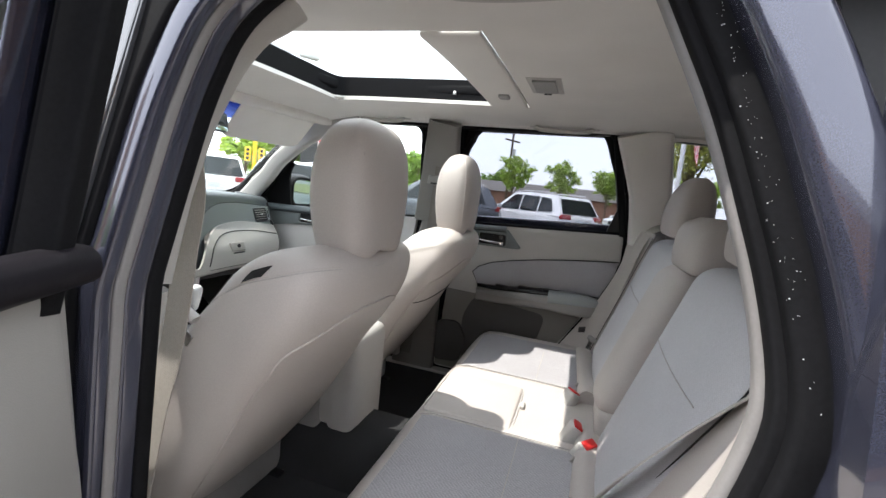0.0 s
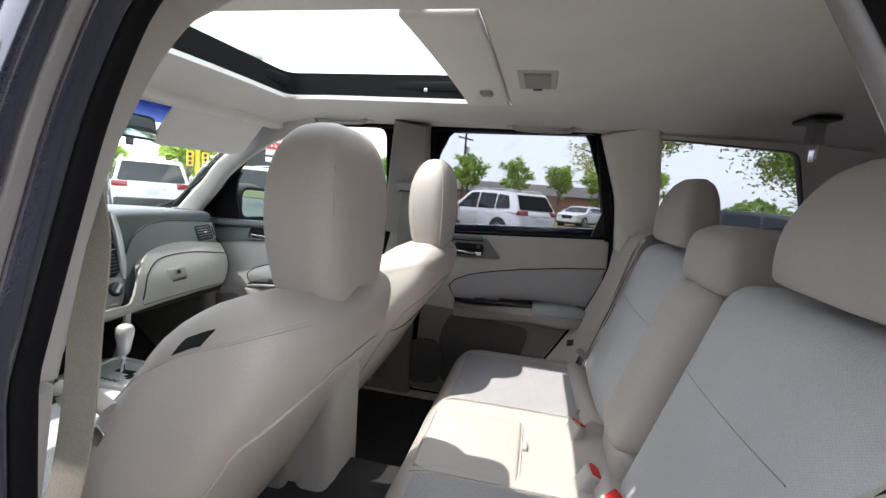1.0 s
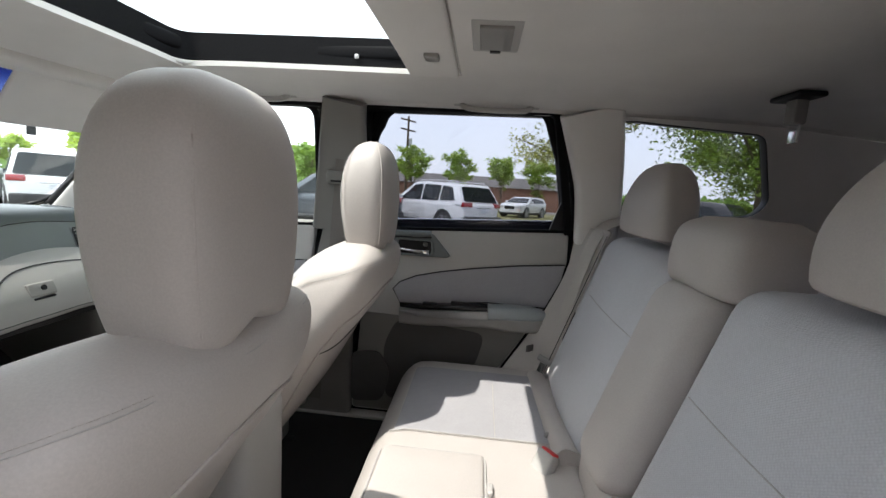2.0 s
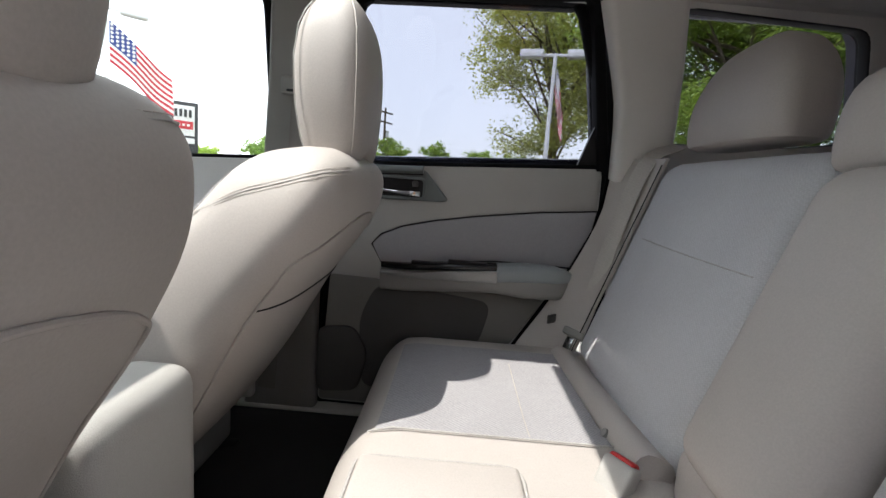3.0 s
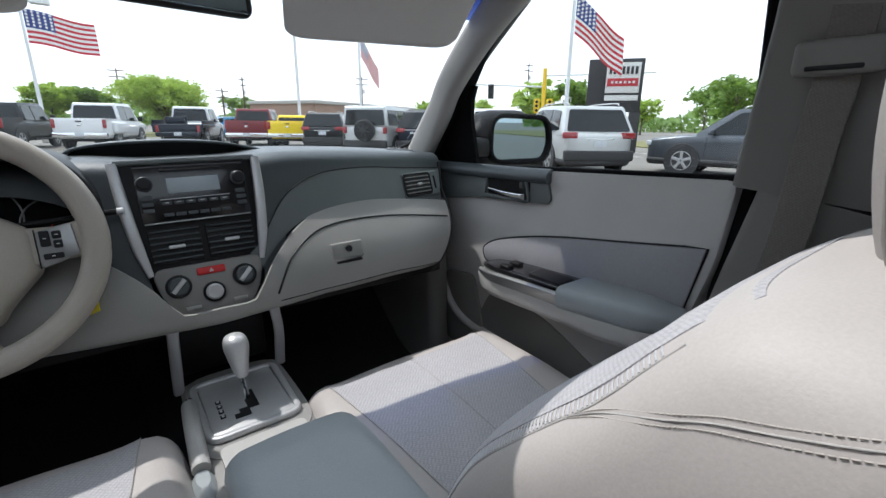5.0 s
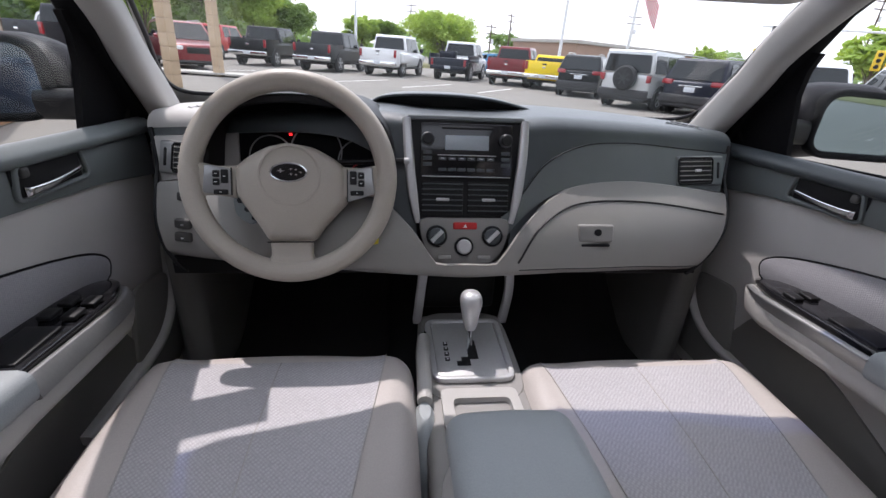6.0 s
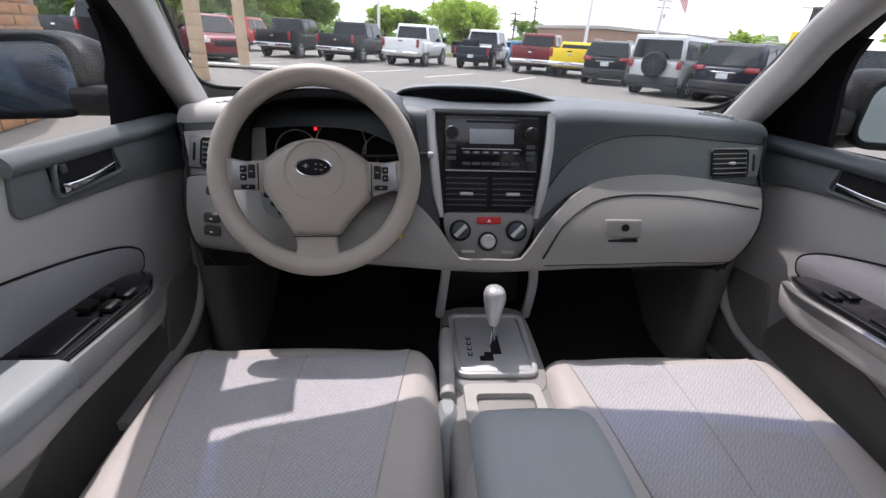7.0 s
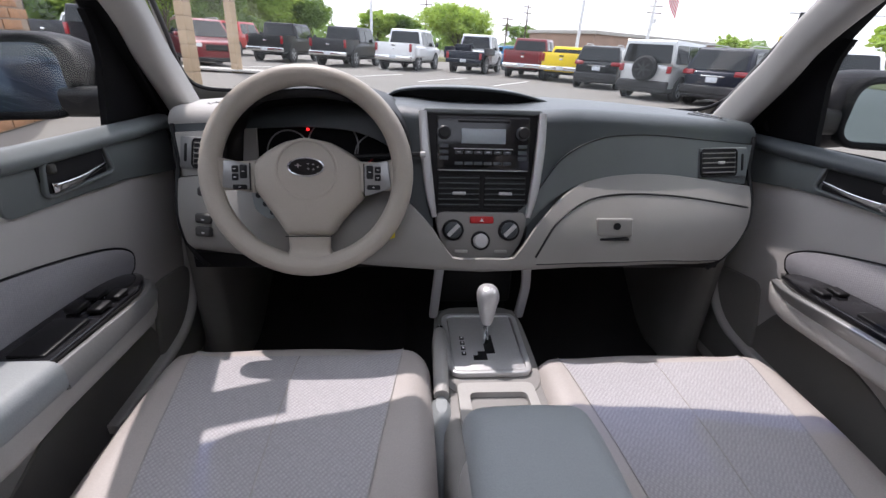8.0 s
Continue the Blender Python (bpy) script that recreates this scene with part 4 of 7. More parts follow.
def front_seat(cx, label, lift=0.0):
    st = thing("front_seat", label, "car seat", "front seats")
    s = 1 if cx > 0 else -1
    part("backrest", loft([(cx, y, z, w, d) for z, y, w, d in BACK], 3.8, 64, smooth=1), VINYL, st)
    part("back_insert", sheet(lambda u, z: back_face(cx, u, z, True, 0.002), steps(-0.84, 0.84, 24), steps(0.66, 1.10, 18), 0.002), MESHY, st, "light woven cloth middle of the backrest")
    # stitched shoulder seams, in pairs, and the back panel's welts
    def skin(z, deg, off=0.0005, e=3.8):
        yc, w, d = between(z, col(1)), between(z, col(2)), between(z, col(3))
        ca, sa = math.cos(radians(deg)), math.sin(radians(deg))
        return Vector((cx + math.copysign(abs(ca) ** (2 / e), ca) * (w / 2 + off), yc + math.copysign(abs(sa) ** (2 / e), sa) * (d / 2 + off), z))
    line = [(0.74, 116), (0.82, 121), (0.88, 126), (0.93, 133), (0.97, 140), (1.0, 145), (1.024, 153), (1.045, 168), (1.058, 176), (1.067, 180), (1.079, 187), (1.089, 205), (1.095, 236), (1.097, 270)]
    line = [(z - 0.007, a) for z, a in line]
    for k in (-1, 1):
        for o in ((0.0035,) if cx > 0 else (0.0,)):
            part("shoulder_seam", tube([skin(z - o, a if k < 0 else 180 - a, 0.0002) for z, a in line], 0.0007, 4, smooth=4), SEAM, st)
    for k in (-1, 1):   # stitches beside the shoulder seams
        for o in ((-0.0015, 0.0085) if cx > 0 else (-0.004,)):
            way = spline([skin(z - o, a if k < 0 else 180 - a, 0.0003) for z, a in line[2:]], 10)
            bm = bmesh.new()
            for p, q in zip(way, way[1:]):
                bar([p, p.lerp(q, 0.72)], 0.0010, 0.0008, up=(0.1, 0.2, 1), r=0.45, seg=1, bm=bm)
            part("stitching", finish(bm), THREAD, st)
    side = [(0.62, 0), (0.70, 0), (0.78, 0), (0.86, 0), (0.92, 0)]
    arc = [back_face(cx, u, 1.012 - 0.09 * abs(u) ** 2.2, False, 0.0015) for u in (-0.84, -0.7, -0.5, -0.25, 0, 0.25, 0.5, 0.7, 0.84)]
    part("back_panel_welt", tube([back_face(cx, -0.84, z, False, 0.0012) for z, a in side] + arc + [back_face(cx, 0.84, z, False, 0.0012) for z, a in reversed(side)], 0.0022, 4, smooth=3), VINYL, st)
    if cx > 0:
        part("pocket_seam", bar([back_face(cx, u, 0.872 + 0.012 * u * u, False, 0.0005) for u in steps(-0.84, 0.76, 12)], 0.003, 0.003, up=(0, 0, 1)), BLACK, st)
    for k in (-1, 1):
        bm = bmesh.new()
        for i in range(90):
            z = 0.72 + 0.338 * i / 89
            bar([back_face(cx, k * u, z, True, 0.0004) for u in (0.845, 0.858, 0.871, 0.884, 0.897)], 0.0028, 0.0014, up=(0, 1, 0.3), r=0.45, seg=1, bm=bm)
        part("ribbed_edging", finish(bm), MESHF, st, "ribbed cloth edging of the backrest")
        part("insert_piping", tube([back_face(cx, k * 0.903, z, True, 0.0002) for z in steps(0.66, 1.07, 20)], 0.0010, 6), SEAM, st)
    if cx < 0:
        on_seam = lambda a: between(a, [(150, 1.008), (153, 1.014), (168, 1.038), (176, 1.051), (180, 1.060), (187, 1.072), (205, 1.082), (236, 1.088)])
        part("label", sheet(lambda a, h: skin(on_seam(a) + h, a, 0.0020), steps(173.0, 179.6, 14), steps(0.005, 0.024, 4), 0.0008), BLACK, st, "dark sewn label")
        for ob in st.children:   # this seat's shoulders are fuller
            for v in ob.data.vertices:
                k = max(0.0, min(1.0, (v.co.z - 0.92) / 0.14))
                u = (v.co.x - cx) / 0.235
                v.co.z += 0.026 * k * min(1.0, abs(u)) ** 1.3
                v.co.x += 0.012 * k * min(0.0, u)
    bm = rbox((0.495, 0.50, 0.155), (cx, 1.30, 0.60), 0.05, (16, 12, 2), 4)
    for v in bm.verts:
        x = v.co.x - cx
        if v.co.z > 0.60:
            v.co.z = 0.60 + (v.co.z - 0.60) / 0.0775 * (cushion_z(x, v.co.y) + lift - 0.60)
        if v.co.y > 1.46:
            t = (v.co.y - 1.46) / 0.09
            v.co.y += 0.030 * (1 - (x / 0.25) ** 2) * t - 0.014 * t * (x / 0.25) ** 6
            v.co.x = cx + x * (1 - 0.05 * t * t)
    part("cushion", bm, VINYL, st)
    def on_cushion(u, y, off):
        x = u * insert_half(y)
        return Vector((cx + x, y, cushion_z(x, y) + lift + off))
    part("cushion_insert", sheet(lambda u, y: on_cushion(u, y, 0.0015), steps(-1, 1, 16), steps(1.10, 1.522, 20), 0.002), MESHY, st, "light woven cloth seat middle")
    for u in (-1.0, 0.0, 1.0):
        part("cushion_seam", tube([on_cushion(u, y, 0.0018 if u else 0.0015) for y in steps(1.10, 1.522, 16)], 0.0013, 4), SEAM, st)
    part("seat_base", rbox((0.42, 0.42, 0.12), (cx, 1.27, 0.475), 0.02), TRIMG, st)
    part("side_cover", rbox((0.03, 0.40, 0.10), (cx + s * 0.235, 1.22, 0.56), 0.012), TRIM, st)
    for k in (-1, 1):
        part("seat_rail", rbox((0.03, 0.50, 0.03), (cx + k * 0.17, 1.28, 0.412), 0.005), BLACK, st)
        part("headrest_post", cyl(0.006, 0.10, (cx + k * 0.055, 0.765, 1.09), (0, 0, 1), 12), CHROME, st)
    HR = [(1.088, 0.760, 0.15, 0.06), (1.098, 0.761, 0.19, 0.09), (1.13, 0.763, 0.212, 0.112), (1.19, 0.766, 0.232, 0.126), (1.25, 0.767, 0.236, 0.128),
          (1.30, 0.766, 0.222, 0.116), (1.335, 0.764, 0.19, 0.09), (1.355, 0.763, 0.14, 0.06), (1.364, 0.762, 0.08, 0.025)]
    bm = loft([(cx, y, z, w, d) for z, y, w, d in HR], 3.6, 48)
    for v in bm.verts:   # arched underside between the posts
        if v.co.z < 1.16:
            v.co.z += 0.026 * math.exp(-((v.co.x - cx) / 0.04) ** 2) * (1.16 - v.co.z) / 0.072
    if cx < 0:   # the driver's headrest is the thicker one
        for v in bm.verts:
            v.co.x += 0.022
            v.co.y += 0.006 if v.co.y > 0.766 else 0
    else:
        for v in bm.verts:
            v.co.x = cx + (v.co.x - cx) * 0.94 + 0.010
            v.co.y -= 0.003 if v.co.y > 0.766 else 0
    head = part("headrest", bm, VINYL, st)
    hx = cx + 0.022 if cx < 0 else cx + 0.010
    for k in (-1, 1):
        part("headrest_seam", tube([Vector((hx + k * between(z, [(r[0], r[2]) for r in HR]) * (0.465 if cx < 0 else 0.47), between(z, [(r[0], r[1]) for r in HR]) + (0.33 if cx < 0 else 0.34) * between(z, [(r[0], r[3]) for r in HR]), z)) for z in steps(1.11, 1.345, 10)], 0.0012, 4), SEAM, head)
        part("headrest_seam", tube([Vector((hx + k * between(z, [(r[0], r[2]) for r in HR]) * (0.432 if cx < 0 else 0.445), between(z, [(r[0], r[1]) for r in HR]) - (0.388 if cx < 0 else 0.40) * between(z, [(r[0], r[3]) for r in HR]), z)) for z in steps(1.10, 1.35, 10)], 0.0012, 4), VINYL, head)
    return st


front_seat(0.345, "light beige front passenger seat with woven cloth middle and stitched headrest")
front_seat(-0.345, "light beige driver's seat with a dark label on its shoulder", 0.028)


def rear_y(z):
    return 0.218 - (z - 0.795) * 0.33


def bench_z(x, y):
    z = 0.702 - 0.045 * max(0, (y - 0.61) / 0.09) ** 2.2 - 0.012 * max(0, (abs(x) - 0.50) / 0.14) ** 2
    return z + 0.010 * math.exp(-((abs(x) - 0.16) / 0.05) ** 2) * 0.6


bench = thing("rear_bench", "light beige rear bench seat with a fold-down middle armrest", "car seat")
bm = rbox((1.31, 0.52, 0.22), (0, 0.445, 0.59), 0.06, (24, 10, 2), 4)
for v in bm.verts:
    if v.co.z > 0.59:
        v.co.z = 0.59 + (v.co.z - 0.59) / 0.11 * (bench_z(v.co.x, v.co.y) - 0.59)
part("cushion", bm, VINYL, bench)
part("seat_base", rbox((1.16, 0.36, 0.14), (0, 0.40, 0.455), 0.02), CARPET, bench)
for s in (-1, 1):
    part("cloth_insert", sheet(lambda x, y: Vector((x, y, bench_z(x, y) + 0.0012)), steps(s * 0.17, s * 0.54, 10), steps(0.25, 0.645, 12), 0.002), BENCHC, bench, "light woven cloth panel")
    part("cross_seam", tube([Vector((s * x, 0.411, bench_z(x, 0.411) + 0.0012)) for x in steps(0.175, 0.46, 12)], 0.0009, 4), THREAD, bench)
    part("long_seam", tube([Vector((s * 0.165, y, bench_z(0.165, y) + 0.0035)) for y in steps(0.22, 0.655, 12)], 0.0015, 4), SEAM, bench)
part("middle_pad", rbox((0.25, 0.22, 0.02), (-0.02, 0.545, 0.699), 0.0095, (4, 4, 1)), VINYL, bench)
part("middle_strap", rbox((0.03, 0.012, 0.012), (-0.004, 0.425, 0.706), 0.004), SEAM, bench)
part("pad_edge", tube([Vector((a, b, 0.703)) for a, b in rounded([(-0.147, 0.433), (0.107, 0.433), (0.107, 0.657), (-0.147, 0.657)], 0.03, 4)], 0.0025, 4, True), SEAM, bench)


def back_block(x0, x1, z0, z1, d, push, label, mesh=VINYL):
    def bend(p):
        z = p.z + (z0 + z1) / 2
        crown = 0.012 * (1 - (2 * p.x / (x1 - x0)) ** 2)
        return (p.x, p.y + rear_y(z) + push - d / 2 + (crown if p.y > 0 else 0), p.z)
    return part("backrest", rbox((x1 - x0, d, z1 - z0), ((x0 + x1) / 2, 0, (z0 + z1) / 2), 0.04, (8, 1, 8), 4, bend), mesh, bench, label)


for s in (-1, 1):
    a, b = sorted((s * 0.093, s * 0.565))
    bk = back_block(a, b, 0.70, 1.155, 0.13, 0.0, "woven grey cloth outer backrest", MESHF)
    part("cross_seam", tube([Vector((x, rear_y(0.99) + 0.0130 - 0.012 * ((x - (a + b) / 2) / 0.236) ** 2, 0.99 + 0.02 * (abs(x) - 0.3))) for x in steps(s * 0.13, s * 0.47, 10)], 0.0011, 4), SEAM, bk)
    edge = [(0.58, 0.415), (0.68, 0.362), (0.78, 0.30), (0.87, 0.252), (0.95, 0.215), (1.03, 0.186), (1.16, 0.172)]
    def flank(u, z):
        """Side trim from the backrest's edge forward to the door."""
        t = min(1, u / 0.85)
        y0, y1 = rear_y(z) + 0.004, between(z, edge)
        inner = 0.555 - (0.16 * max(0.0, min(1.0, (1.06 - z) / 0.36)) if s < 0 else 0.0)
        return Vector((s * (inner + (0.680 - inner) * t + 0.10 * max(0, u - 0.85)), y0 + (y1 - y0) * t ** 1.6 - 0.25 * max(0, u - 0.85), z))
    part("side_bolster", sheet(flank, steps(0, 1, 14), steps(0.60, 1.165, 14), 0.006), VINYL, bench)
    part("bolster_seam", tube([flank(0.03, z) + Vector((0, 0.001, 0)) for z in steps(0.68, 1.15, 10)], 0.0015, 4), BLACK, bench)
    part("filler_roll", bar([(s * 0.105, 0.258, 0.712), (s * 0.33, 0.264, 0.702), (s * 0.56, 0.275, 0.688)], 0.058, 0.05, up=(0, -0.4, 1), r=0.4, smooth=4), VINYL, bench)
    for xx in (0.20, 0.463):
        part("latch_bolt", cyl(0.007, 0.008, (s * xx, 0.290, 0.712 - 0.05 * (xx - 0.2)), (0, 1, 0.6), 12), TRIMG, bench)
    part("bolster_pocket", rbox((0.006, 0.03, 0.022), (s * 0.632, 0.290, 0.760), 0.002, rot=Euler((0, 0, s * 0.7)).to_matrix()), CHARCOAL, bench)
    part("headrest", loft([(s * 0.357, 0.055, 1.176, 0.25, 0.08), (s * 0.357, 0.057, 1.188, 0.285, 0.10), (s * 0.358, 0.054, 1.245, 0.285, 0.108), (s * 0.360, 0.048, 1.295, 0.25, 0.095), (s * 0.362, 0.042, 1.335, 0.18, 0.07), (s * 0.362, 0.039, 1.354, 0.10, 0.035)], 4.0, 40), VINYL, bench)
back_block(-0.09, 0.09, 0.765, 1.13, 0.15, 0.03, "protruding fold-down armrest")
part("armrest_foot", rbox((0.178, 0.07, 0.09), (0, 0.212, 0.735), 0.025, (3, 2, 2)), VINYL, bench)
part("headrest", loft([(0, 0.05, 1.122, 0.20, 0.12), (0, 0.052, 1.134, 0.225, 0.15), (0, 0.05, 1.19, 0.225, 0.155), (0, 0.045, 1.228, 0.205, 0.14), (0, 0.04, 1.246, 0.15, 0.09)], 4.5, 40), VINYL, bench)
part("gap", rbox((0.19, 0.04, 0.03), (0, 0.05, 1.13), 0.01), BLACK, bench)


def buckle(x, y, z, turn):
    b = thing("belt_buckle", "beige seat belt buckle with a red release button", "belt buckle", "rear belt buckles")
    m = Euler((0.5, 0, turn)).to_matrix()
    part("body", rbox((0.046, 0.030, 0.060), (x, y, z), 0.008, rot=m), TRIM, b)
    part("button", rbox((0.036, 0.021, 0.010), Vector((x, y, z)) + m @ Vector((0, 0, 0.029)), 0.004, rot=m), RED, b)


buckle(0.092, 0.312, 0.706, 0.6)
buckle(-0.105, 0.30, 0.715, 0.1)
buckle(-0.165, 0.272, 0.715, -0.7)


def belt(name, pts, up, label):
    b = thing(name, label, "seat belt", "seat belts")
    part("webbing", bar(pts, 0.046, 0.0025, up=up, r=0.3, smooth=5), BELTL if "rear" in label else DARKBELT if pts[0][0] > 0 else BELT, b)
    return b


b = belt("seat_belt", [(0.62, 0.05, 1.20), (0.602, 0.122, 1.155), (0.594, 0.174, 0.998), (0.588, 0.212, 0.831), (0.583, 0.236, 0.748)], (-0.45, 0.8, 0.35), "grey-beige rear seat belt hanging beside the backrest")
part("tongue", rbox((0.068, 0.014, 0.020), (0.578, 0.246, 0.744), 0.006, rot=Euler((0.4, 0, 0.5)).to_matrix()), TRIMG, b)
part("tongue_tip", rbox((0.024, 0.005, 0.030), (0.574, 0.257, 0.720), 0.001, rot=Euler((0.4, 0, 0.5)).to_matrix()), CHROME, b)
part("anchor", rbox((0.05, 0.03, 0.035), (0.572, 0.250, 0.69), 0.008), TRIM, b)
b = belt("seat_belt", [(-0.60, 0.03, 1.17), (-0.585, 0.10, 1.11), (-0.53, 0.165, 1.0), (-0.46, 0.225, 0.87), (-0.38, 0.265, 0.74), (-0.36, 0.27, 0.70)], (0.45, 0.72, 0.57), "beige rear seat belt lying across the backrest")
for s, lab in ((1, "grey front seat belt running down the pillar trim"), (-1, "beige front seat belt with its tongue beside the pillar")):
    if s < 0:
        b = belt("seat_belt", [(-0.598, 0.93, 1.43), (-0.604, 0.916, 1.30), (-0.60, 0.906, 1.207), (-0.60, 0.918, 1.12), (-0.60, 0.932, 1.02), (-0.605, 0.945, 0.93), (-0.615, 0.96, 0.84), (-0.635, 0.985, 0.62), (-0.65, 1.0, 0.48)], (1, 0, 0.1), lab)
        part("guide", rbox((0.018, 0.085, 0.036), (-0.604, 0.918, 1.30), 0.0085, (1, 3, 2)), TRIM, b)
        tongue = part("tongue", bar([(-0.594, 0.972, 1.020), (-0.588, 0.955, 1.019), (-0.584, 0.935, 1.010), (-0.582, 0.914, 0.998)], 0.014, 0.020, up=(1, 0, 0.1), smooth=4, r=0.45), TRIM, b)
        part("tongue_slot", rbox((0.010, 0.020, 0.018), (-0.592, 0.953, 0.996), 0.004), CHARCOAL, tongue)
        part("tongue_plate", bar([(-0.594, 0.966, 1.012), (-0.592, 0.952, 0.990), (-0.590, 0.930, 0.972)], 0.020, 0.006, up=(1, 0, 0.1), smooth=3, r=0.4), TRIM, tongue)
        part("tongue_tip", rbox((0.004, 0.016, 0.022), (-0.589, 0.924, 0.966), 0.0015, rot=Euler((0.6, 0, 0)).to_matrix()), CHROME, b)
        continue
    b = belt("seat_belt", [(s * 0.598, 0.92, 1.43), (s * 0.612, 0.928, 1.275), (s * 0.625, 0.938, 1.18), (s * 0.64, 0.955, 1.0), (s * 0.655, 1.0, 0.8), (s * 0.65, 1.02, 0.5)], (1, 0, 0.1), lab)
    part("guide", rbox((0.018, 0.092, 0.042), (s * 0.606, 0.930, 1.272), 0.0085, (1, 3, 2)), PILLARSHADE, b)
    part("slot", rbox((0.008, 0.058, 0.007), (s * 0.600, 0.932, 1.260), 0.003), BLACK, b)


# ---- dashboard ----
dash = thing("dashboard", "dark slate dashboard with light beige lower half", "dashboard")


def dash_y(x, z):
    return 1.705 + 0.10 * (x / 0.64) ** 2 + 0.33 * (z - 1.11)


def crest(x):
    """The dashboard's upper edge, with a dip before the middle hood."""
    return 1.144 - 0.034 * (x / 0.64) ** 2 - 0.011 * math.exp(-((x - 0.01) / 0.135) ** 4)


END_R = [(0.80, 0.48), (0.827, 0.522), (0.85, 0.545), (0.88, 0.568), (0.92, 0.594), (0.96, 0.608), (1.0, 0.616), (1.15, 0.64)]
END_L = [(0.80, 0.53), (0.83, 0.566), (0.87, 0.588), (0.92, 0.602), (0.96, 0.608), (1.0, 0.614), (1.15, 0.64)]


def tucked(x, z):
    """x drawn in towards the dashboard's rounded lower ends."""
    if abs(x) < 0.40:
        return x
    e = between(z, END_R if x > 0 else END_L)
    return math.copysign(0.40 + (abs(x) - 0.40) * (e - 0.40) / 0.24, x)



def eased(rows):
    return [tuple(v) for v in spline([Vector(r) for r in rows], 6)]


PAD = eased([(0.0, 0.955), (0.075, 0.955), (0.088, 0.965), (0.118, 0.999), (0.155, 1.045), (0.192, 1.071), (0.237, 1.088), (0.284, 1.095), (0.369, 1.095), (0.477, 1.085), (0.66, 1.067)])
MID = eased([(0.0, 0.878), (0.055, 0.878), (0.071, 0.893), (0.102, 0.935), (0.145, 0.973), (0.183, 0.996), (0.222, 1.010), (0.289, 1.019), (0.375, 1.019), (0.485, 1.007), (0.66, 0.984)])
GLV = eased([(0.0, 0.80), (0.085, 0.845), (0.1, 0.877), (0.123, 0.918), (0.147, 0.946), (0.191, 0.972), (0.243, 0.985), (0.325, 0.987), (0.444, 0.977), (0.61, 0.953), (0.66, 0.945)])
UX = steps(0.0, 0.09, 6) + steps(0.09, 0.26, 56)[1:] + steps(0.26, 0.64, 26)[1:]
UX = [-x for x in reversed(UX[1:])] + UX


def pad(x, v):
    zc = crest(x)
    zb = min(between(abs(x), PAD), zc - 0.038)
    if v < 0.4:
        t = v / 0.4
        y0 = dash_y(x, zc - 0.03) + 0.045
        return Vector((x, 2.33 - 0.14 * (x / 0.64) ** 2 + (y0 - 2.33 + 0.14 * (x / 0.64) ** 2) * t, 1.075 + (zc - 1.075) * min(1, t * 1.6) ** 0.6))
    if v < 0.6:
        a = (v - 0.4) / 0.2 * math.pi / 2
        y0 = dash_y(x, zc - 0.03)
        return Vector((x, y0 + 0.045 * (1 - math.sin(a)), zc - 0.03 * (1 - math.cos(a))))
    z = zc - 0.03 + (zb - zc + 0.03) * (v - 0.6) / 0.4
    return Vector((x, dash_y(x, z), z))


VS = steps(0, 0.4, 8) + steps(0.4, 0.6, 6)[1:] + steps(0.6, 1, 8)[1:]
part("upper_pad", sheet(pad, UX, VS, 0.01), DASHM, dash)


def belly(z, bulge):
    return bulge * math.sin(math.pi * max(0, min(1, (z - 0.80) / 0.215))) if bulge else 0.0


def strip(lo, hi, off, xs, bulge=0.0, n=8, curl=0.0):
    """A band of the dashboard's face; curl rolls its lower edge under."""
    def fn(x, v):
        z0, z1 = (f if isinstance(f, float) else between(abs(x), f) for f in (lo, hi))
        top = max(z1, z0 + 0.001)
        foot = z0 + curl
        if v <= 1:
            z = top + (min(top, foot) - top) * v
            xx = tucked(x, z)
            return Vector((xx, dash_y(xx, z) - off - belly(z, bulge), z))
        a = min(1, (v - 1) / 0.5) * math.pi / 2
        xx = tucked(x, foot)
        y = dash_y(xx, foot) - off - belly(foot, bulge)
        return Vector((xx, y + curl * (1 - math.cos(a)) + max(0, v - 1.5) * 0.30, foot - curl * math.sin(a)))
    return slab(fn, xs, steps(0, 1, n) + (steps(1, 1.5, 5)[1:] + [2.0] if curl else []), (0, 0.008, 0))


part("mid_band", strip(MID, PAD, 0.006, [x for x in UX if x >= 0.062]), BANDM, dash)
part("mid_band", strip(MID, PAD, 0.006, [x for x in UX if x <= -0.44]), TRIM, dash)
LOW_R = [(0.0, 0.842), (0.08, 0.845), (0.2, 0.848), (0.36, 0.843), (0.53, 0.832), (0.66, 0.828)]
LOW_L = [(0.0, 0.842), (0.14, 0.848), (0.24, 0.852), (0.66, 0.852)]
BOX = [(0.085, 0.866), (0.2, 0.866), (0.36, 0.860), (0.49, 0.850), (0.64, 0.842)]
part("lower_panel", strip(LOW_R, MID, 0.008, [x for x in UX if x >= -0.001], 0.042, 14, 0.022), DASHSHADE, dash)
part("lower_panel", strip(LOW_L, MID, 0.008, [x for x in UX if x <= 0.001], 0.042, 14, 0.022), DASHSHADE, dash)
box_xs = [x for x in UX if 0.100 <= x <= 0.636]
part("glovebox", strip(BOX, GLV, 0.0092, box_xs, 0.042, 14), DASHSHADE, dash)
on_box = lambda x, z: Vector((x, dash_y(x, z) - 0.0092 - belly(z, 0.042), z))
def box_edge(x, z):
    xx = tucked(x, z)
    return on_box(xx, z)


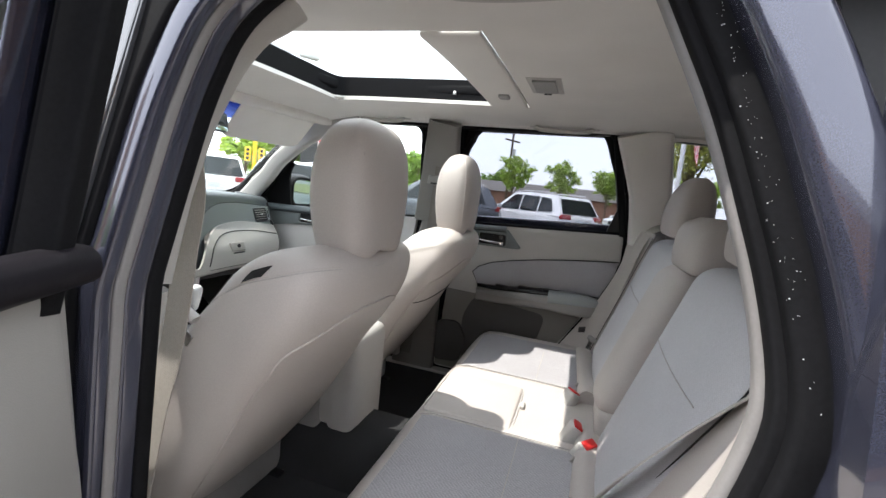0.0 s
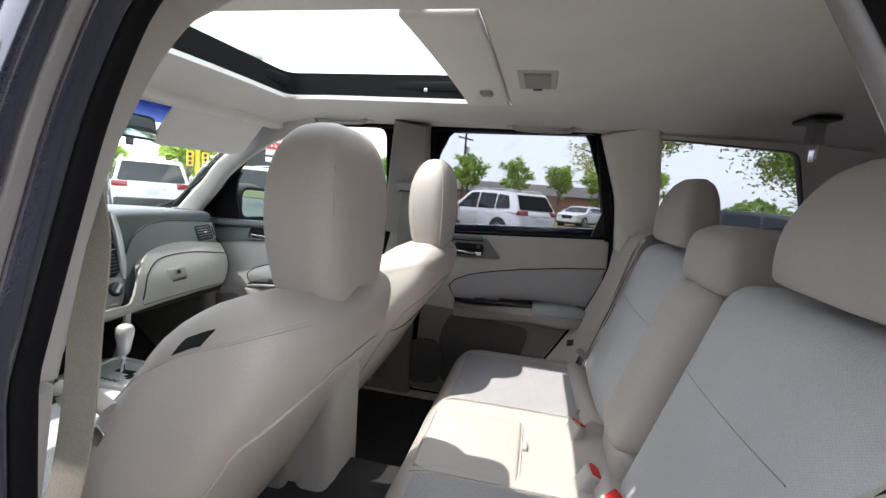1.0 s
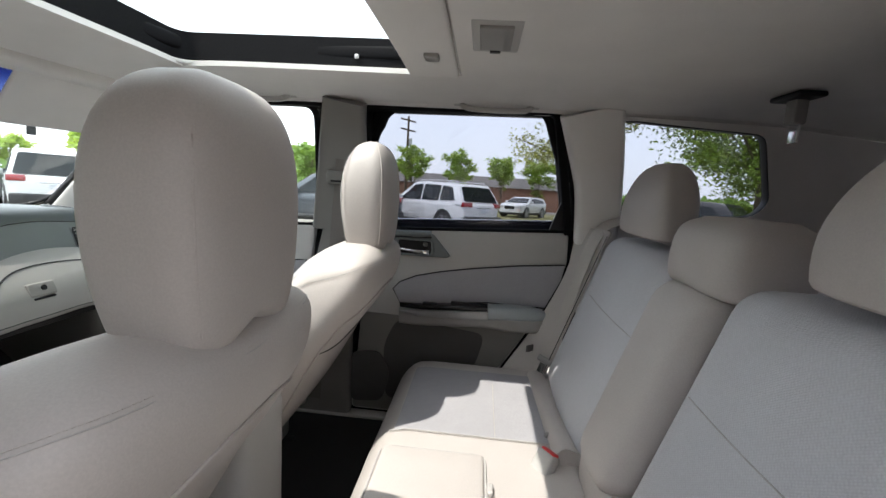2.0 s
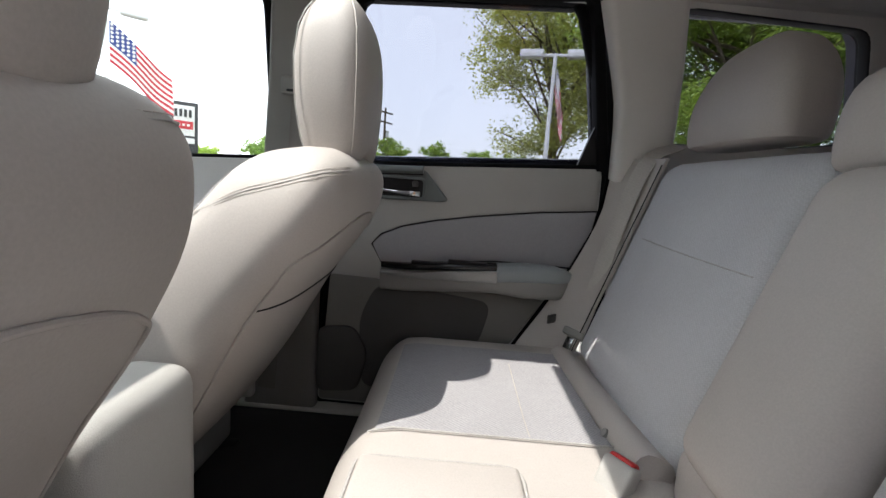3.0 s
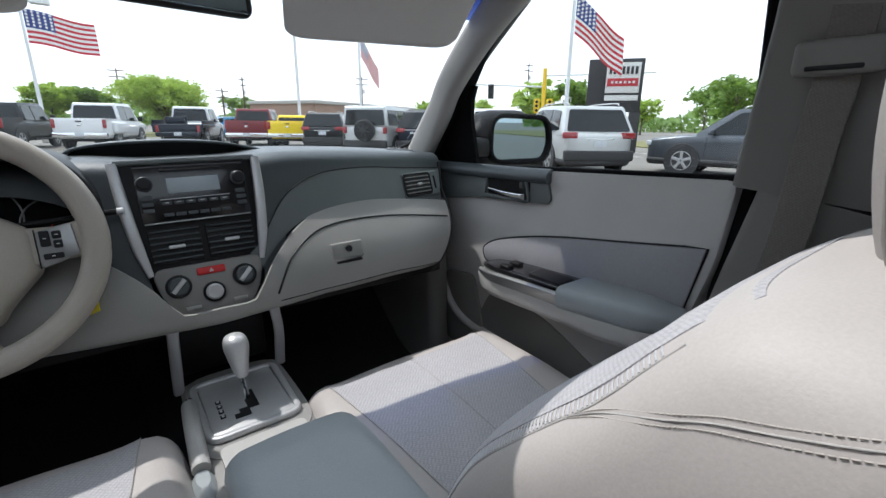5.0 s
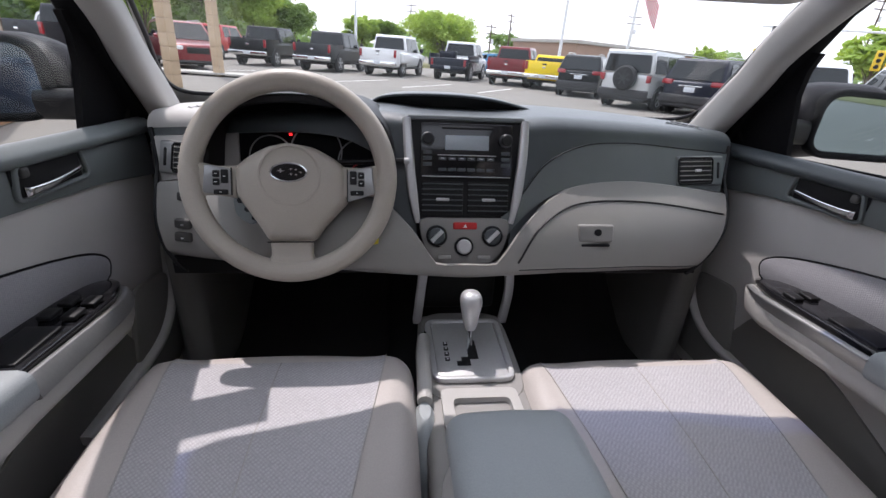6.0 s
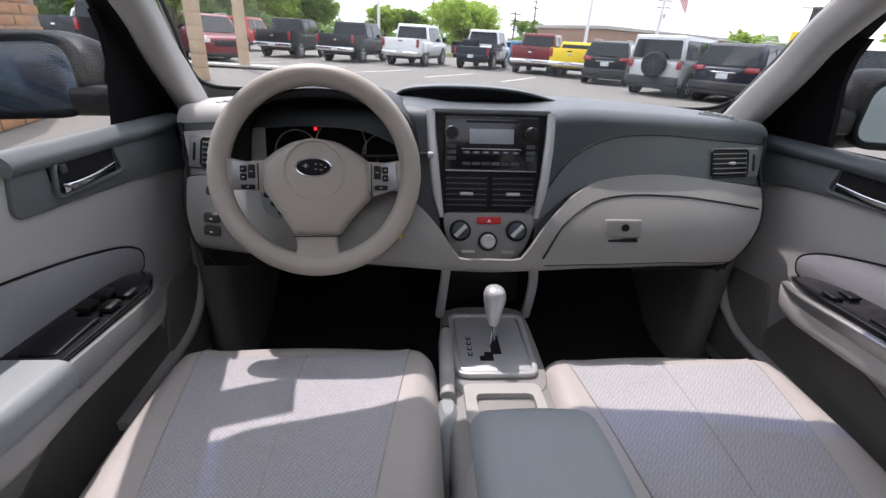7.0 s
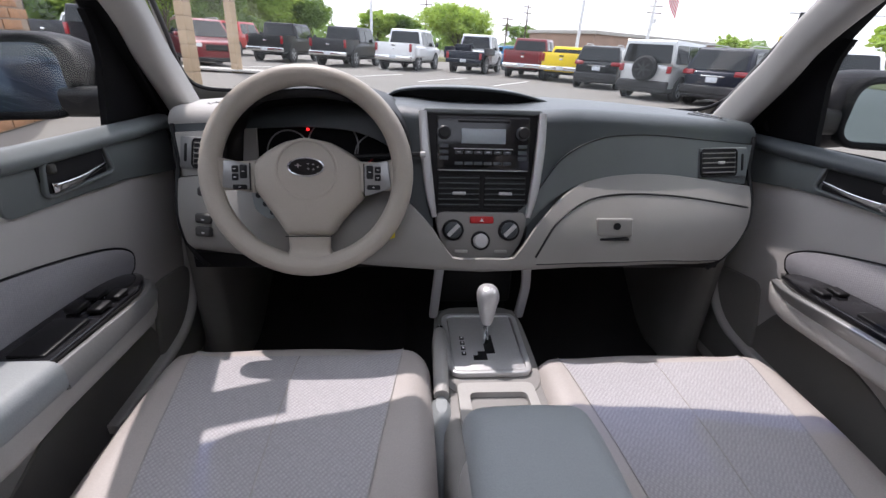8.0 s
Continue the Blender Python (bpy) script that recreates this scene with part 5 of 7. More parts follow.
part("glovebox_gap", tube([box_edge(x, max(between(x, GLV), between(x, BOX))) for x in box_xs], 0.0022, 4), BLACK, dash)
part("glovebox_gap", tube([box_edge(x, between(x, BOX)) + Vector((0, 0.001, 0)) for x in box_xs if x > 0.105], 0.0016, 4), BLACK, dash)
for s in (-1, 1):   # dark joint where the dashboard meets the doors
    part("end_joint", tube([Vector((tucked(s * 0.64, z) + s * 0.003, dash_y(tucked(s * 0.64, z), z) - 0.004 - belly(z, 0.042), z)) for z in steps(0.82, 1.085, 20)], 0.0045, 6), BLACK, dash)
part("glovebox_latch", rbox((0.074, 0.012, 0.036), (0.262, dash_y(0.262, 0.934) - 0.050, 0.934), 0.005, rot=Euler((-0.32, 0, 0)).to_matrix()), DASHSHADE, dash)
part("latch_shadow_gap", rbox((0.060, 0.010, 0.005), (0.262, dash_y(0.262, 0.912) - 0.0505, 0.912), 0.002), BLACK, dash)
part("glovebox_lock", cyl(0.007, 0.006, (0.264, dash_y(0.262, 0.938) - 0.057, 0.938), (0, -1, 0.3), 16), BLACK, dash)
part("underside", prism([(1.70, 0.80), (1.70, 0.835), (2.36, 0.80), (2.36, 0.74)], lambda a, b, t: Vector((t, a, b)), -0.60, 0.57), BLACK, dash)
part("end_cap", sheet(lambda x, v: pad(x, v) + Vector((0, -0.002, 0.004)), steps(-0.64, -0.475, 6), steps(0.22, 0.62, 10), 0.003), TRIM, dash)
# switches under the driver's end vent
for x, z, w, h in ((-0.548, 0.970, 0.030, 0.018), (-0.546, 0.925, 0.034, 0.019), (-0.546, 0.901, 0.034, 0.019)):
    sw = part("switch", rbox((w, 0.014, h), on_box(x, z) + Vector((0, -0.001, 0)), 0.005, rot=Euler((-0.25, 0, -0.25)).to_matrix()), CHARCOAL, dash, "small dark dashboard switch")
    part("switch_mark", rbox((0.006, 0.002, 0.003), on_box(x, z) + Vector((0, -0.0085, 0)), 0.0008, rot=Euler((-0.25, 0, -0.25)).to_matrix()), WHITE, sw)
# centre recess in the pad's top
hood_top = spline([Vector(p) for p in ((-0.192, 1.139), (-0.165, 1.154), (-0.10, 1.162), (0.0, 1.163), (0.085, 1.156), (0.150, 1.142), (0.196, 1.128))], 5)
part("top_recess", prism([(p.x, p.y) for p in hood_top] + [(0.18, 1.10), (-0.18, 1.10)], lambda a, b, t: Vector((a, 1.885 + 0.5 * a * a + t, b)), 0.0, 0.012), BLACK, dash)
part("recess_hood", bar([Vector((p.x, 1.888 + 0.5 * p.x * p.x, p.y + 0.001)) for p in hood_top], 0.055, 0.006, up=(0, 0, 1), r=0.4), DASHM, dash)
part("recess_floor", sheet(lambda x, y: Vector((x, y, 1.128 - 0.02 * (y - 1.76) - 0.010 * (1 - (x / 0.17) ** 2))), steps(-0.165, 0.17, 8), steps(1.765, 1.90, 3), 0.003), BLACK, dash)


def vent(x, z, w, h, s, name="air_vent"):
    """An end vent set flush into the curved dashboard face."""
    y = dash_y(x, z) - (0.008 if s > 0 else 0.011)
    m = Euler((-0.32, 0, 0.27 * s)).to_matrix() if s < 0 else Euler((-0.32, 0, 0.17)).to_matrix()
    at = lambda a, b, c: Vector((x, y, z)) + m @ Vector((a, b, c))
    v = part(name, rbox((w, 0.012, h), (x, y, z), 0.0055, (2, 1, 2), rot=m), BANDM if s > 0 else SATIN, dash)
    part("vent_mouth", rbox((w * 0.70, 0.012, h * 0.84), at(-s * w * 0.11, -0.0015, 0), 0.005, rot=m), BLACK, v)
    part("mouth_rim", bar([at(-s * w * 0.11 + a * w * 0.36, -0.007, b * h * 0.43) for a, b in ((-1, -0.8), (-0.9, -1), (0.9, -1), (1, -0.8), (1, 0.8), (0.9, 1), (-0.9, 1), (-1, 0.8))], 0.004, 0.004, up=(0, 1, 0.3), closed=True, r=0.4), BLACK, v)
    for k in range(5):
        part("slat", rbox((w * 0.66, 0.006, 0.0024), at(-s * w * 0.11, -0.0068, (k - 2) * h * 0.155), 0.0008, rot=m), TRIMG, v)
    part("vent_tab", rbox((w * 0.12, 0.006, 0.006), at(-s * w * 0.09, -0.011, 0), 0.002, rot=m), SILVER, v)
    part("thumb_wheel", rbox((0.007, 0.008, h * 0.56), at(s * w * 0.38, -0.004, 0), 0.003, rot=m), BLACK, v)


part("band_edge", tube([Vector((x, dash_y(x, between(x, PAD)) - 0.0065, between(x, PAD))) for x in UX if 0.075 <= x <= 0.64], 0.0014, 4), BLACK, dash)
vent(0.540, 1.036, 0.128, 0.066, 1)
vent(-0.548, 1.034, 0.128, 0.066, -1)
for s in (1, -1):
    m = Euler((0, s * 0.12, -s * 0.62)).to_matrix()
    at = pad(s * 0.545, 0.372) - Vector((0, 0, 0.0025))
    dv = part("defroster_vent", rbox((0.085, 0.040, 0.012), at, 0.0055, (2, 1, 1), rot=m), TRIMG if s < 0 else DASHM, dash)
    part("vent_mouth", rbox((0.066, 0.026, 0.010), at + Vector((0, 0, 0.0025)), 0.004, rot=m), BLACK, dv)
    for k in range(4):
        part("slat", rbox((0.003, 0.027, 0.004), at + m @ Vector((-0.024 + 0.016 * k, 0, 0.0075)), 0.001, rot=m), TRIMG, dv)
for k in range(5):
    part("airbag_print", rbox((0.006, 0.0012, 0.0008), (0.535 + 0.009 * k, 1.812 + 0.002 * k, 1.1195 - 0.0012 * k), 0.0002, rot=Euler((0.7, 0, 0)).to_matrix()), TRIMG, dash)
# centre stack, on its own tilted plane
stack = thing("centre_stack", "black radio and air vents framed by silver strips", "car console")
SO, SU, SN = Vector((0.0, 1.664, 0.99)), Vector((0, 0.315, 0.949)), Vector((0, -0.949, 0.315))
st3 = lambda u, v, t: SO + Vector((u, 0, 0)) + SU * v + SN * t
SROT = Matrix((Vector((1, 0, 0)), -SN, SU)).transposed()


def stackbox(name, u, v, w, h, d, t, m, r=0.003, parent=None, label=""):
    return part(name, rbox((w, d, h), st3(u, v, t), r, rot=SROT), m, parent or stack, label)


part("back_plate", prism([(-0.118, 0.15), (0.118, 0.15), (0.096, -0.045), (-0.096, -0.045)], st3, -0.03, 0.0, 0.004), BLACK, stack)
for s in (-1, 1):
    part("silver_strip", bar([st3(s * 0.118, 0.15, 0.0), st3(s * 0.113, 0.08, 0.006), st3(s * 0.104, 0.0, 0.006), st3(s * 0.094, -0.052, 0.0)], [0.016, 0.019, 0.018, 0.010], 0.016, up=SN, smooth=4), SILVER, stack)
part("top_strip", bar([st3(-0.115, 0.152, 0.0), st3(0.115, 0.152, 0.0)], 0.010, 0.012, up=SN), BANDM, stack)
radio = stackbox("radio", 0, 0.090, 0.182, 0.102, 0.02, 0.002, GLOSSB, 0.003, label="black car radio with a grey display")
stackbox("display", 0.0, 0.104, 0.086, 0.028, 0.004, 0.0125, SCREEN, 0.001, radio)
stackbox("disc_slot", 0.0, 0.132, 0.10, 0.004, 0.003, 0.0125, BLACK, 0.001, radio)
for s in (-1, 1):
    k = part("radio_knob", cyl(0.0115, 0.016, st3(s * 0.077, 0.110, 0.017), SN, 20, 0.002), BLACK, radio)
    part("knob_ring", cyl(0.0135, 0.004, st3(s * 0.077, 0.110, 0.012), SN, 20, 0.001), DASHM, k)
    for j in range(3):
        stackbox("radio_button", s * 0.077, 0.085 - 0.0115 * j, 0.017, 0.007, 0.004, 0.0125, DASHM, 0.001, radio)
for j in range(6):
    stackbox("radio_button", -0.048 + 0.019 * j, 0.073, 0.015, 0.006, 0.004, 0.0125, DASHM, 0.001, radio)
    stackbox("radio_button", -0.048 + 0.019 * j, 0.052, 0.016, 0.006, 0.004, 0.0125, DASHM, 0.001, radio)
    stackbox("legend", -0.048 + 0.019 * j, 0.0735, 0.007, 0.0012, 0.0010, 0.0150, WHITE, 0.0003, radio)
stackbox("chrome_line", 0.0, 0.080, 0.116, 0.0014, 0.003, 0.0130, SILVER, 0.0005, radio)
stackbox("chrome_line", 0.0, 0.0385, 0.176, 0.0016, 0.004, 0.0125, SILVER, 0.0005, radio)
for s in (-1, 1):
    v = stackbox("air_vent", s * 0.046, -0.003, 0.084, 0.066, 0.012, -0.004, BLACK, 0.003)
    for j in range(6):
        stackbox("slat", s * 0.046, -0.028 + 0.0105 * j, 0.080, 0.0025, 0.010, 0.004, DASHM, 0.0008, v)
    stackbox("vent_tab", s * 0.046, -0.006, 0.026, 0.006, 0.008, 0.010, SILVER, 0.002, v)
clim = part("climate_panel", prism(rounded([(-0.094, -0.042), (0.094, -0.042), (0.085, -0.095), (0.06, -0.136), (-0.06, -0.136), (-0.085, -0.095)], 0.02, 4), st3, -0.02, 0.006, 0.004), TRIMG, stack, "grey climate panel")
for u, v, r in ((-0.057, -0.078, 0.021), (0.055, -0.078, 0.021), (-0.002, -0.099, 0.019)):
    k = part("climate_knob", cyl(r, 0.010, st3(u, v, 0.010), SN, 28, 0.002), BLACK, clim)
    part("knob_dial", cyl(r * 0.78, 0.012, st3(u, v, 0.014), SN, 28, 0.003), SILVER if abs(u) < 0.01 else DASHM, k)
    if abs(u) > 0.01:
        part("knob_grip", bar([st3(u - r * 0.5, v - r * 0.5, 0.021), st3(u + r * 0.5, v + r * 0.5, 0.021)], 0.008, 0.010, up=SN), SILVER, k)
hz = stackbox("hazard_button", 0.0, -0.058, 0.048, 0.014, 0.008, 0.007, RED, 0.003, clim, "red hazard light button")
part("triangle", prism([(-0.004, -0.061), (0.004, -0.061), (0, -0.0545)], st3, 0.0105, 0.0117), WHITE, hz)
for s in (-1, 1):
    stackbox("climate_button", s * 0.040, -0.121, 0.026, 0.007, 0.004, 0.007, TRIM, 0.002, clim)
part("side_gusset", prism([(-0.125, 0.10), (-0.098, -0.045), (-0.09, -0.14), (-0.12, -0.14), (-0.16, 0.02)], st3, -0.05, -0.006), DASHM, stack)
part("side_gusset", prism([(0.125, 0.10), (0.098, -0.045), (0.09, -0.14), (0.12, -0.14), (0.16, 0.02)], st3, -0.05, -0.006), DASHM, stack)

# instrument cluster
cluster = thing("instrument_cluster", "dark hooded instrument cluster with three round gauges", "gauges")
part("hood", bar([(-0.485, 1.74, 1.02), (-0.475, 1.74, 1.10), (-0.43, 1.74, 1.148), (-0.32, 1.74, 1.166), (-0.20, 1.74, 1.148), (-0.155, 1.74, 1.10), (-0.145, 1.74, 1.02)], 0.016, 0.17, up=(0, 1, 0), smooth=5), BLACK, cluster)
part("face", prism([(-0.47, 0.98), (-0.15, 0.98), (-0.16, 1.12), (-0.22, 1.155), (-0.40, 1.155), (-0.46, 1.12)], lambda a, b, t: Vector((a, 1.745 + 0.3 * (b - 1.06) + t, b)), 0.0, 0.01), RUBBER, cluster)
for x, r, gz in ((-0.385, 0.042, 1.044), (-0.297, 0.050, 1.058), (-0.212, 0.042, 1.040)):
    g = part("gauge", cyl(r, 0.006, (x, 1.738 + 0.3 * (gz - 1.06), gz), (0, -1, 0.3), 40, 0.001), RUBBER, cluster)
    part("gauge_ring", tube([Vector((x + r * math.cos(a), 1.733 + 0.3 * (gz - 1.06 + r * math.sin(a)), gz + r * math.sin(a))) for a in steps(0, 2 * math.pi, 40)[:-1]], 0.0014, 4, True), SATIN, g)
    part("needle", bar([(x, 1.728 + 0.3 * (gz - 1.06), gz), (x - r * 0.6, 1.721 + 0.3 * (gz - 1.06), gz - r * 0.45)], 0.002, 0.002), RED, g)
part("warning_light", rbox((0.006, 0.003, 0.005), (-0.347, 1.744, 1.088), 0.001), glow("warning_red", (0.8, 0.02, 0.02), 1.2), cluster)

# steering wheel
WC = Vector((-0.320, 1.600, 1.039))
WN = Vector((0.03, -0.945, 0.33)).normalized()
WU = (Vector((0, 0, 1)) - WN * WN.z).normalized()
WX = WU.cross(WN).normalized()
WX = WX if WX.x > 0 else -WX
w3 = lambda u, v, t: WC + (WX * u + WU * v + WN * t) * 1.062
wheel = thing("steering_wheel", "beige vinyl steering wheel with three spokes and a silver badge", "steering wheel")
part("rim", tube([w3(0.156 * math.cos(a), 0.156 * math.sin(a), 0.0) for a in steps(0, 2 * math.pi, 72)[:-1]], 0.0186, 16, True), WHEELM, wheel)
def hub(u, v, t):
    """The hub's crowned face."""
    return w3(u, v, t - 0.9 * u * u - 0.5 * min(0.0, v) ** 2 if t > 0 else t)


HUB = [(-0.089, 0.016), (-0.066, 0.034), (-0.036, 0.050), (0.0, 0.056), (0.036, 0.050), (0.066, 0.034), (0.090, 0.016), (0.091, -0.040), (0.068, -0.064), (0.048, -0.086), (0.037, -0.106), (-0.037, -0.106), (-0.048, -0.086), (-0.066, -0.060), (-0.088, -0.028)]
bm = bmesh.new()
hub_rings = []
for k, t in ((1.0, -0.034), (1.0, -0.004), (0.985, 0.006), (0.95, 0.012), (0.85, 0.0165), (0.6, 0.019), (0.3, 0.020), (0.05, 0.020)):
    hub_rings.append([bm.verts.new(hub(u * k, -0.02 + (v + 0.02) * k, t)) for u, v in rounded(HUB, 0.010, 3)])
for a, b in zip(hub_rings, hub_rings[1:]):
    for i in range(len(a)):
        bm.faces.new((a[i], a[(i + 1) % len(a)], b[(i + 1) % len(a)], b[i]))
bm.faces.new(hub_rings[-1])
part("hub_pad", finish(bm), WHEELM, wheel)
part("hub_ring", bar([hub(0.0475 * math.cos(a), 0.003 + 0.0475 * math.sin(a), 0.0192) for a in steps(0, 2 * math.pi, 64)[:-1]], 0.005, 0.003, up=WN, closed=True, r=0.45), WHEELM, wheel)
part("lower_spoke", bar([w3(0, -0.104, 0.002), w3(0, -0.126, -0.002), w3(0, -0.148, -0.001), w3(0, -0.158, 0.0)], [0.072, 0.070, 0.090, 0.120], [0.020, 0.020, 0.024, 0.024], up=WN, smooth=3), WHEELM, wheel)
part("spoke_gap", bar([w3(-0.037, -0.1055, 0.0125), w3(0.037, -0.1055, 0.0125)], 0.0018, 0.003, up=WN), BLACK, wheel)
for s in (-1, 1):
    part("side_spoke", bar([w3(s * 0.084, -0.008, -0.004), w3(s * 0.115, -0.006, -0.006), w3(s * 0.140, -0.004, -0.004), w3(s * 0.158, -0.002, 0.0)], [0.056, 0.050, 0.056, 0.080], [0.020, 0.016, 0.020, 0.026], up=WN, smooth=3), WHEELM, wheel)
    pl = part("button_plate", prism(rounded([(s * 0.0915, 0.012), (s * 0.132, 0.020), (s * 0.136, -0.026), (s * 0.0915, -0.040 if s > 0 else -0.030)], 0.005, 3), w3, -0.002, 0.0075, 0.002), SATIN, wheel, "satin grey switch plate")
    part("plate_gap", bar([w3(s * 0.0912, 0.014, 0.0075), w3(s * 0.0912, -0.040 if s > 0 else -0.030, 0.0075)], 0.0018, 0.003, up=WN), BLACK, wheel)
    for u, v, w, h in ((0.101, 0.000, 0.011, 0.022), (0.114, 0.004, 0.010, 0.011), (0.114, -0.009, 0.010, 0.011), (0.107, -0.025, 0.022, 0.008)):
        part("button", prism(rounded([(s * u - w / 2, v - h / 2), (s * u + w / 2, v - h / 2), (s * u + w / 2, v + h / 2), (s * u - w / 2, v + h / 2)], 0.002, 2), w3, 0.007, 0.0105, 0.001), BLACK, pl)
        part("legend", rbox((0.004, 0.0008, 0.0012), w3(s * u, v, 0.0108), 0.0002), WHITE, pl)
badge = part("badge", prism([(0.028 * math.cos(a), 0.007 + 0.0145 * math.sin(a)) for a in steps(0, 2 * math.pi, 32)[:-1]], w3, 0.018, 0.021), GLOSSB, wheel, "oval chrome badge")
part("badge_rim", tube([w3(0.028 * math.cos(a), 0.007 + 0.0145 * math.sin(a), 0.021) for a in steps(0, 2 * math.pi, 32)[:-1]], 0.0016, 4, True), CHROME, badge)
for u, v, r in ((-0.012, 0.009, 0.006), (0.004, 0.012, 0.003), (0.012, 0.011, 0.003), (0.004, 0.004, 0.003), (0.012, 0.003, 0.003), (0.019, 0.007, 0.003)):
    part("badge_mark", prism([(u + r * k * math.cos(a), v + 0.7 * r * k * math.sin(a)) for a, k in [(i * math.pi / 4, 1 if i % 2 == 0 else 0.4) for i in range(8)]], w3, 0.0205, 0.0225), CHROME, badge)
part("cruise_pod", prism(rounded([(-0.095, -0.03), (-0.075, -0.022), (-0.05, -0.068), (-0.066, -0.08), (-0.09, -0.062)], 0.01, 3), w3, -0.016, -0.004, 0.003), BANDM, wheel)
for k in range(3):
    part("pod_button", cyl(0.005, 0.004, w3(-0.082 + 0.011 * k, -0.038 - 0.014 * k, -0.003), WN, 12), BLACK, wheel)
part("column", bar([w3(0, -0.02, -0.03), w3(0, -0.03, -0.10), w3(0, -0.05, -0.17)], [0.10, 0.13, 0.15], [0.10, 0.11, 0.12], up=WU, smooth=3), WHEELM, wheel)
part("stalk", tube([w3(0.05, 0.03, -0.05), w3(0.16, 0.035, -0.045), w3(0.188, 0.036, -0.043)], 0.005, 8), BLACK, wheel)
part("stalk_tip", cyl(0.006, 0.012, w3(0.192, 0.036, -0.043), WX, 12, 0.002), SILVER, wheel)
key = thing("key_tag", "yellow paper key tag hanging from the ignition", "tag")
part("tag", rbox((0.016, 0.004, 0.05), (-0.178, 1.60, 0.93), 0.001), mat("yellow_tag", (0.75, 0.62, 0.04), 0.6), key)

# ---- centre console ----
con = thing("centre_console", "grey and beige centre console with an automatic gear selector", "console")
part("body", rbox((0.20, 0.74, 0.27), (0.015, 1.355, 0.545), 0.02, (2, 4, 2)), TRIMG, con)
part("upper_body", loft([(0.015, 1.575, 0.62, 0.215, 0.30), (0.015, 1.575, 0.66, 0.205, 0.30), (0.015, 1.575, 0.682, 0.19, 0.29)], 5, 40), TRIMG, con)
part("gate_rim", bar([(a, b, 0.688) for a, b in rounded([(-0.062, 1.478), (0.088, 1.478), (0.092, 1.672), (-0.066, 1.672)], 0.02, 4)], 0.012, 0.012, up=(0, 0, 1), closed=True), SILVER, con)
gate = part("gate_plate", rbox((0.14, 0.185, 0.008), (0.013, 1.575, 0.686), 0.003), SILVER, con, "brushed silver selector plate")
for pts in ([(0.010, 1.535), (0.030, 1.535), (0.030, 1.595), (0.014, 1.595), (0.014, 1.565), (0.010, 1.565)], [(-0.015, 1.515), (0.012, 1.515), (0.012, 1.54), (-0.005, 1.54), (-0.005, 1.528), (-0.015, 1.528)]):
    part("gate_slot", prism(pts, lambda a, b, t: Vector((a, b, 0.6895 + t)), 0.0, 0.0025), BLACK, gate)
for k in range(4):
    part("gear_mark", rbox((0.009, 0.010, 0.002), (-0.033, 1.535 + 0.017 * k, 0.691), 0.0005), BLACK, gate)
    part("gear_print", rbox((0.004, 0.005, 0.001), (-0.033, 1.535 + 0.017 * k, 0.6925), 0.0003), WHITE, gate)
lever = part("gear_lever", tube([(0.016, 1.57, 0.69), (0.013, 1.562, 0.73), (0.010, 1.555, 0.765)], 0.006, 10), CHROME, con)
part("gear_knob", loft([(0.012, 1.557, 0.748, 0.018, 0.018), (0.011, 1.555, 0.76, 0.026, 0.028), (0.009, 1.552, 0.79, 0.036, 0.040), (0.008, 1.549, 0.815, 0.043, 0.047), (0.007, 1.547, 0.832, 0.036, 0.040), (0.007, 1.547, 0.839, 0.016, 0.018)], 2.2, 24), SILVER, lever)
for s in (-1, 1):
    part("console_strut", bar([(0.012 + s * 0.092, 1.645, 0.832), (0.015 + s * 0.098, 1.665, 0.77), (0.015 + s * 0.102, 1.705, 0.672)], [0.012, 0.014, 0.020], 0.02, smooth=3), SILVER, con)
part("cubby", rbox((0.18, 0.05, 0.16), (0.012, 1.77, 0.76), 0.01), BLACK, con)
part("socket", cyl(0.016, 0.02, (-0.05, 1.735, 0.815), (0, -1, 0.2), 20, 0.004), TRIMG, con)
part("tray_rim", holed(rounded([(-0.055, 1.345), (0.085, 1.345), (0.085, 1.452), (-0.055, 1.452)], 0.015, 4), rounded([(-0.035, 1.36), (0.068, 1.36), (0.068, 1.425), (-0.035, 1.425)], 0.012, 4), lambda a, b, t: Vector((a, b, 0.672 + 0.3 * max(0, 1.45 - b) * 0.2 + t)), 0.0, 0.018), TRIM, con)
part("tray_floor", rbox((0.11, 0.08, 0.004), (0.016, 1.39, 0.672), 0.001), TRIMG, con)
lid = part("armrest_lid", rbox((0.175, 0.325, 0.06), (0.017, 1.12, 0.798), 0.028, (4, 6, 1), 4, lambda p: (p.x, p.y, p.z + 0.006 * (1 - (p.x / 0.09) ** 2) - 0.03 * max(0, p.y / 0.18) ** 3)), LIDM, con, "slate vinyl armrest lid")
part("lid_box", rbox((0.185, 0.37, 0.26), (0.017, 1.08, 0.645), 0.05, (1, 2, 1), 4), TRIM, con)
part("rear_cap", rbox((0.186, 0.10, 0.36), (0.017, 0.925, 0.640), 0.03, (2, 1, 2), 4), TRIM, con)
part("lid_gap", rbox((0.17, 0.008, 0.012), (0.017, 0.958, 0.800), 0.003), BLACK, con)
brake = thing("parking_brake", "grey parking brake lever in a wrinkled boot", "lever")
part("grip", tube([(-0.078, 1.60, 0.695), (-0.082, 1.52, 0.70), (-0.085, 1.42, 0.69)], 0.014, 12, smooth=3), TRIM, brake)
part("button", cyl(0.008, 0.012, (-0.077, 1.612, 0.695), (0, 1, -0.05), 12, 0.002), CHROME, brake)
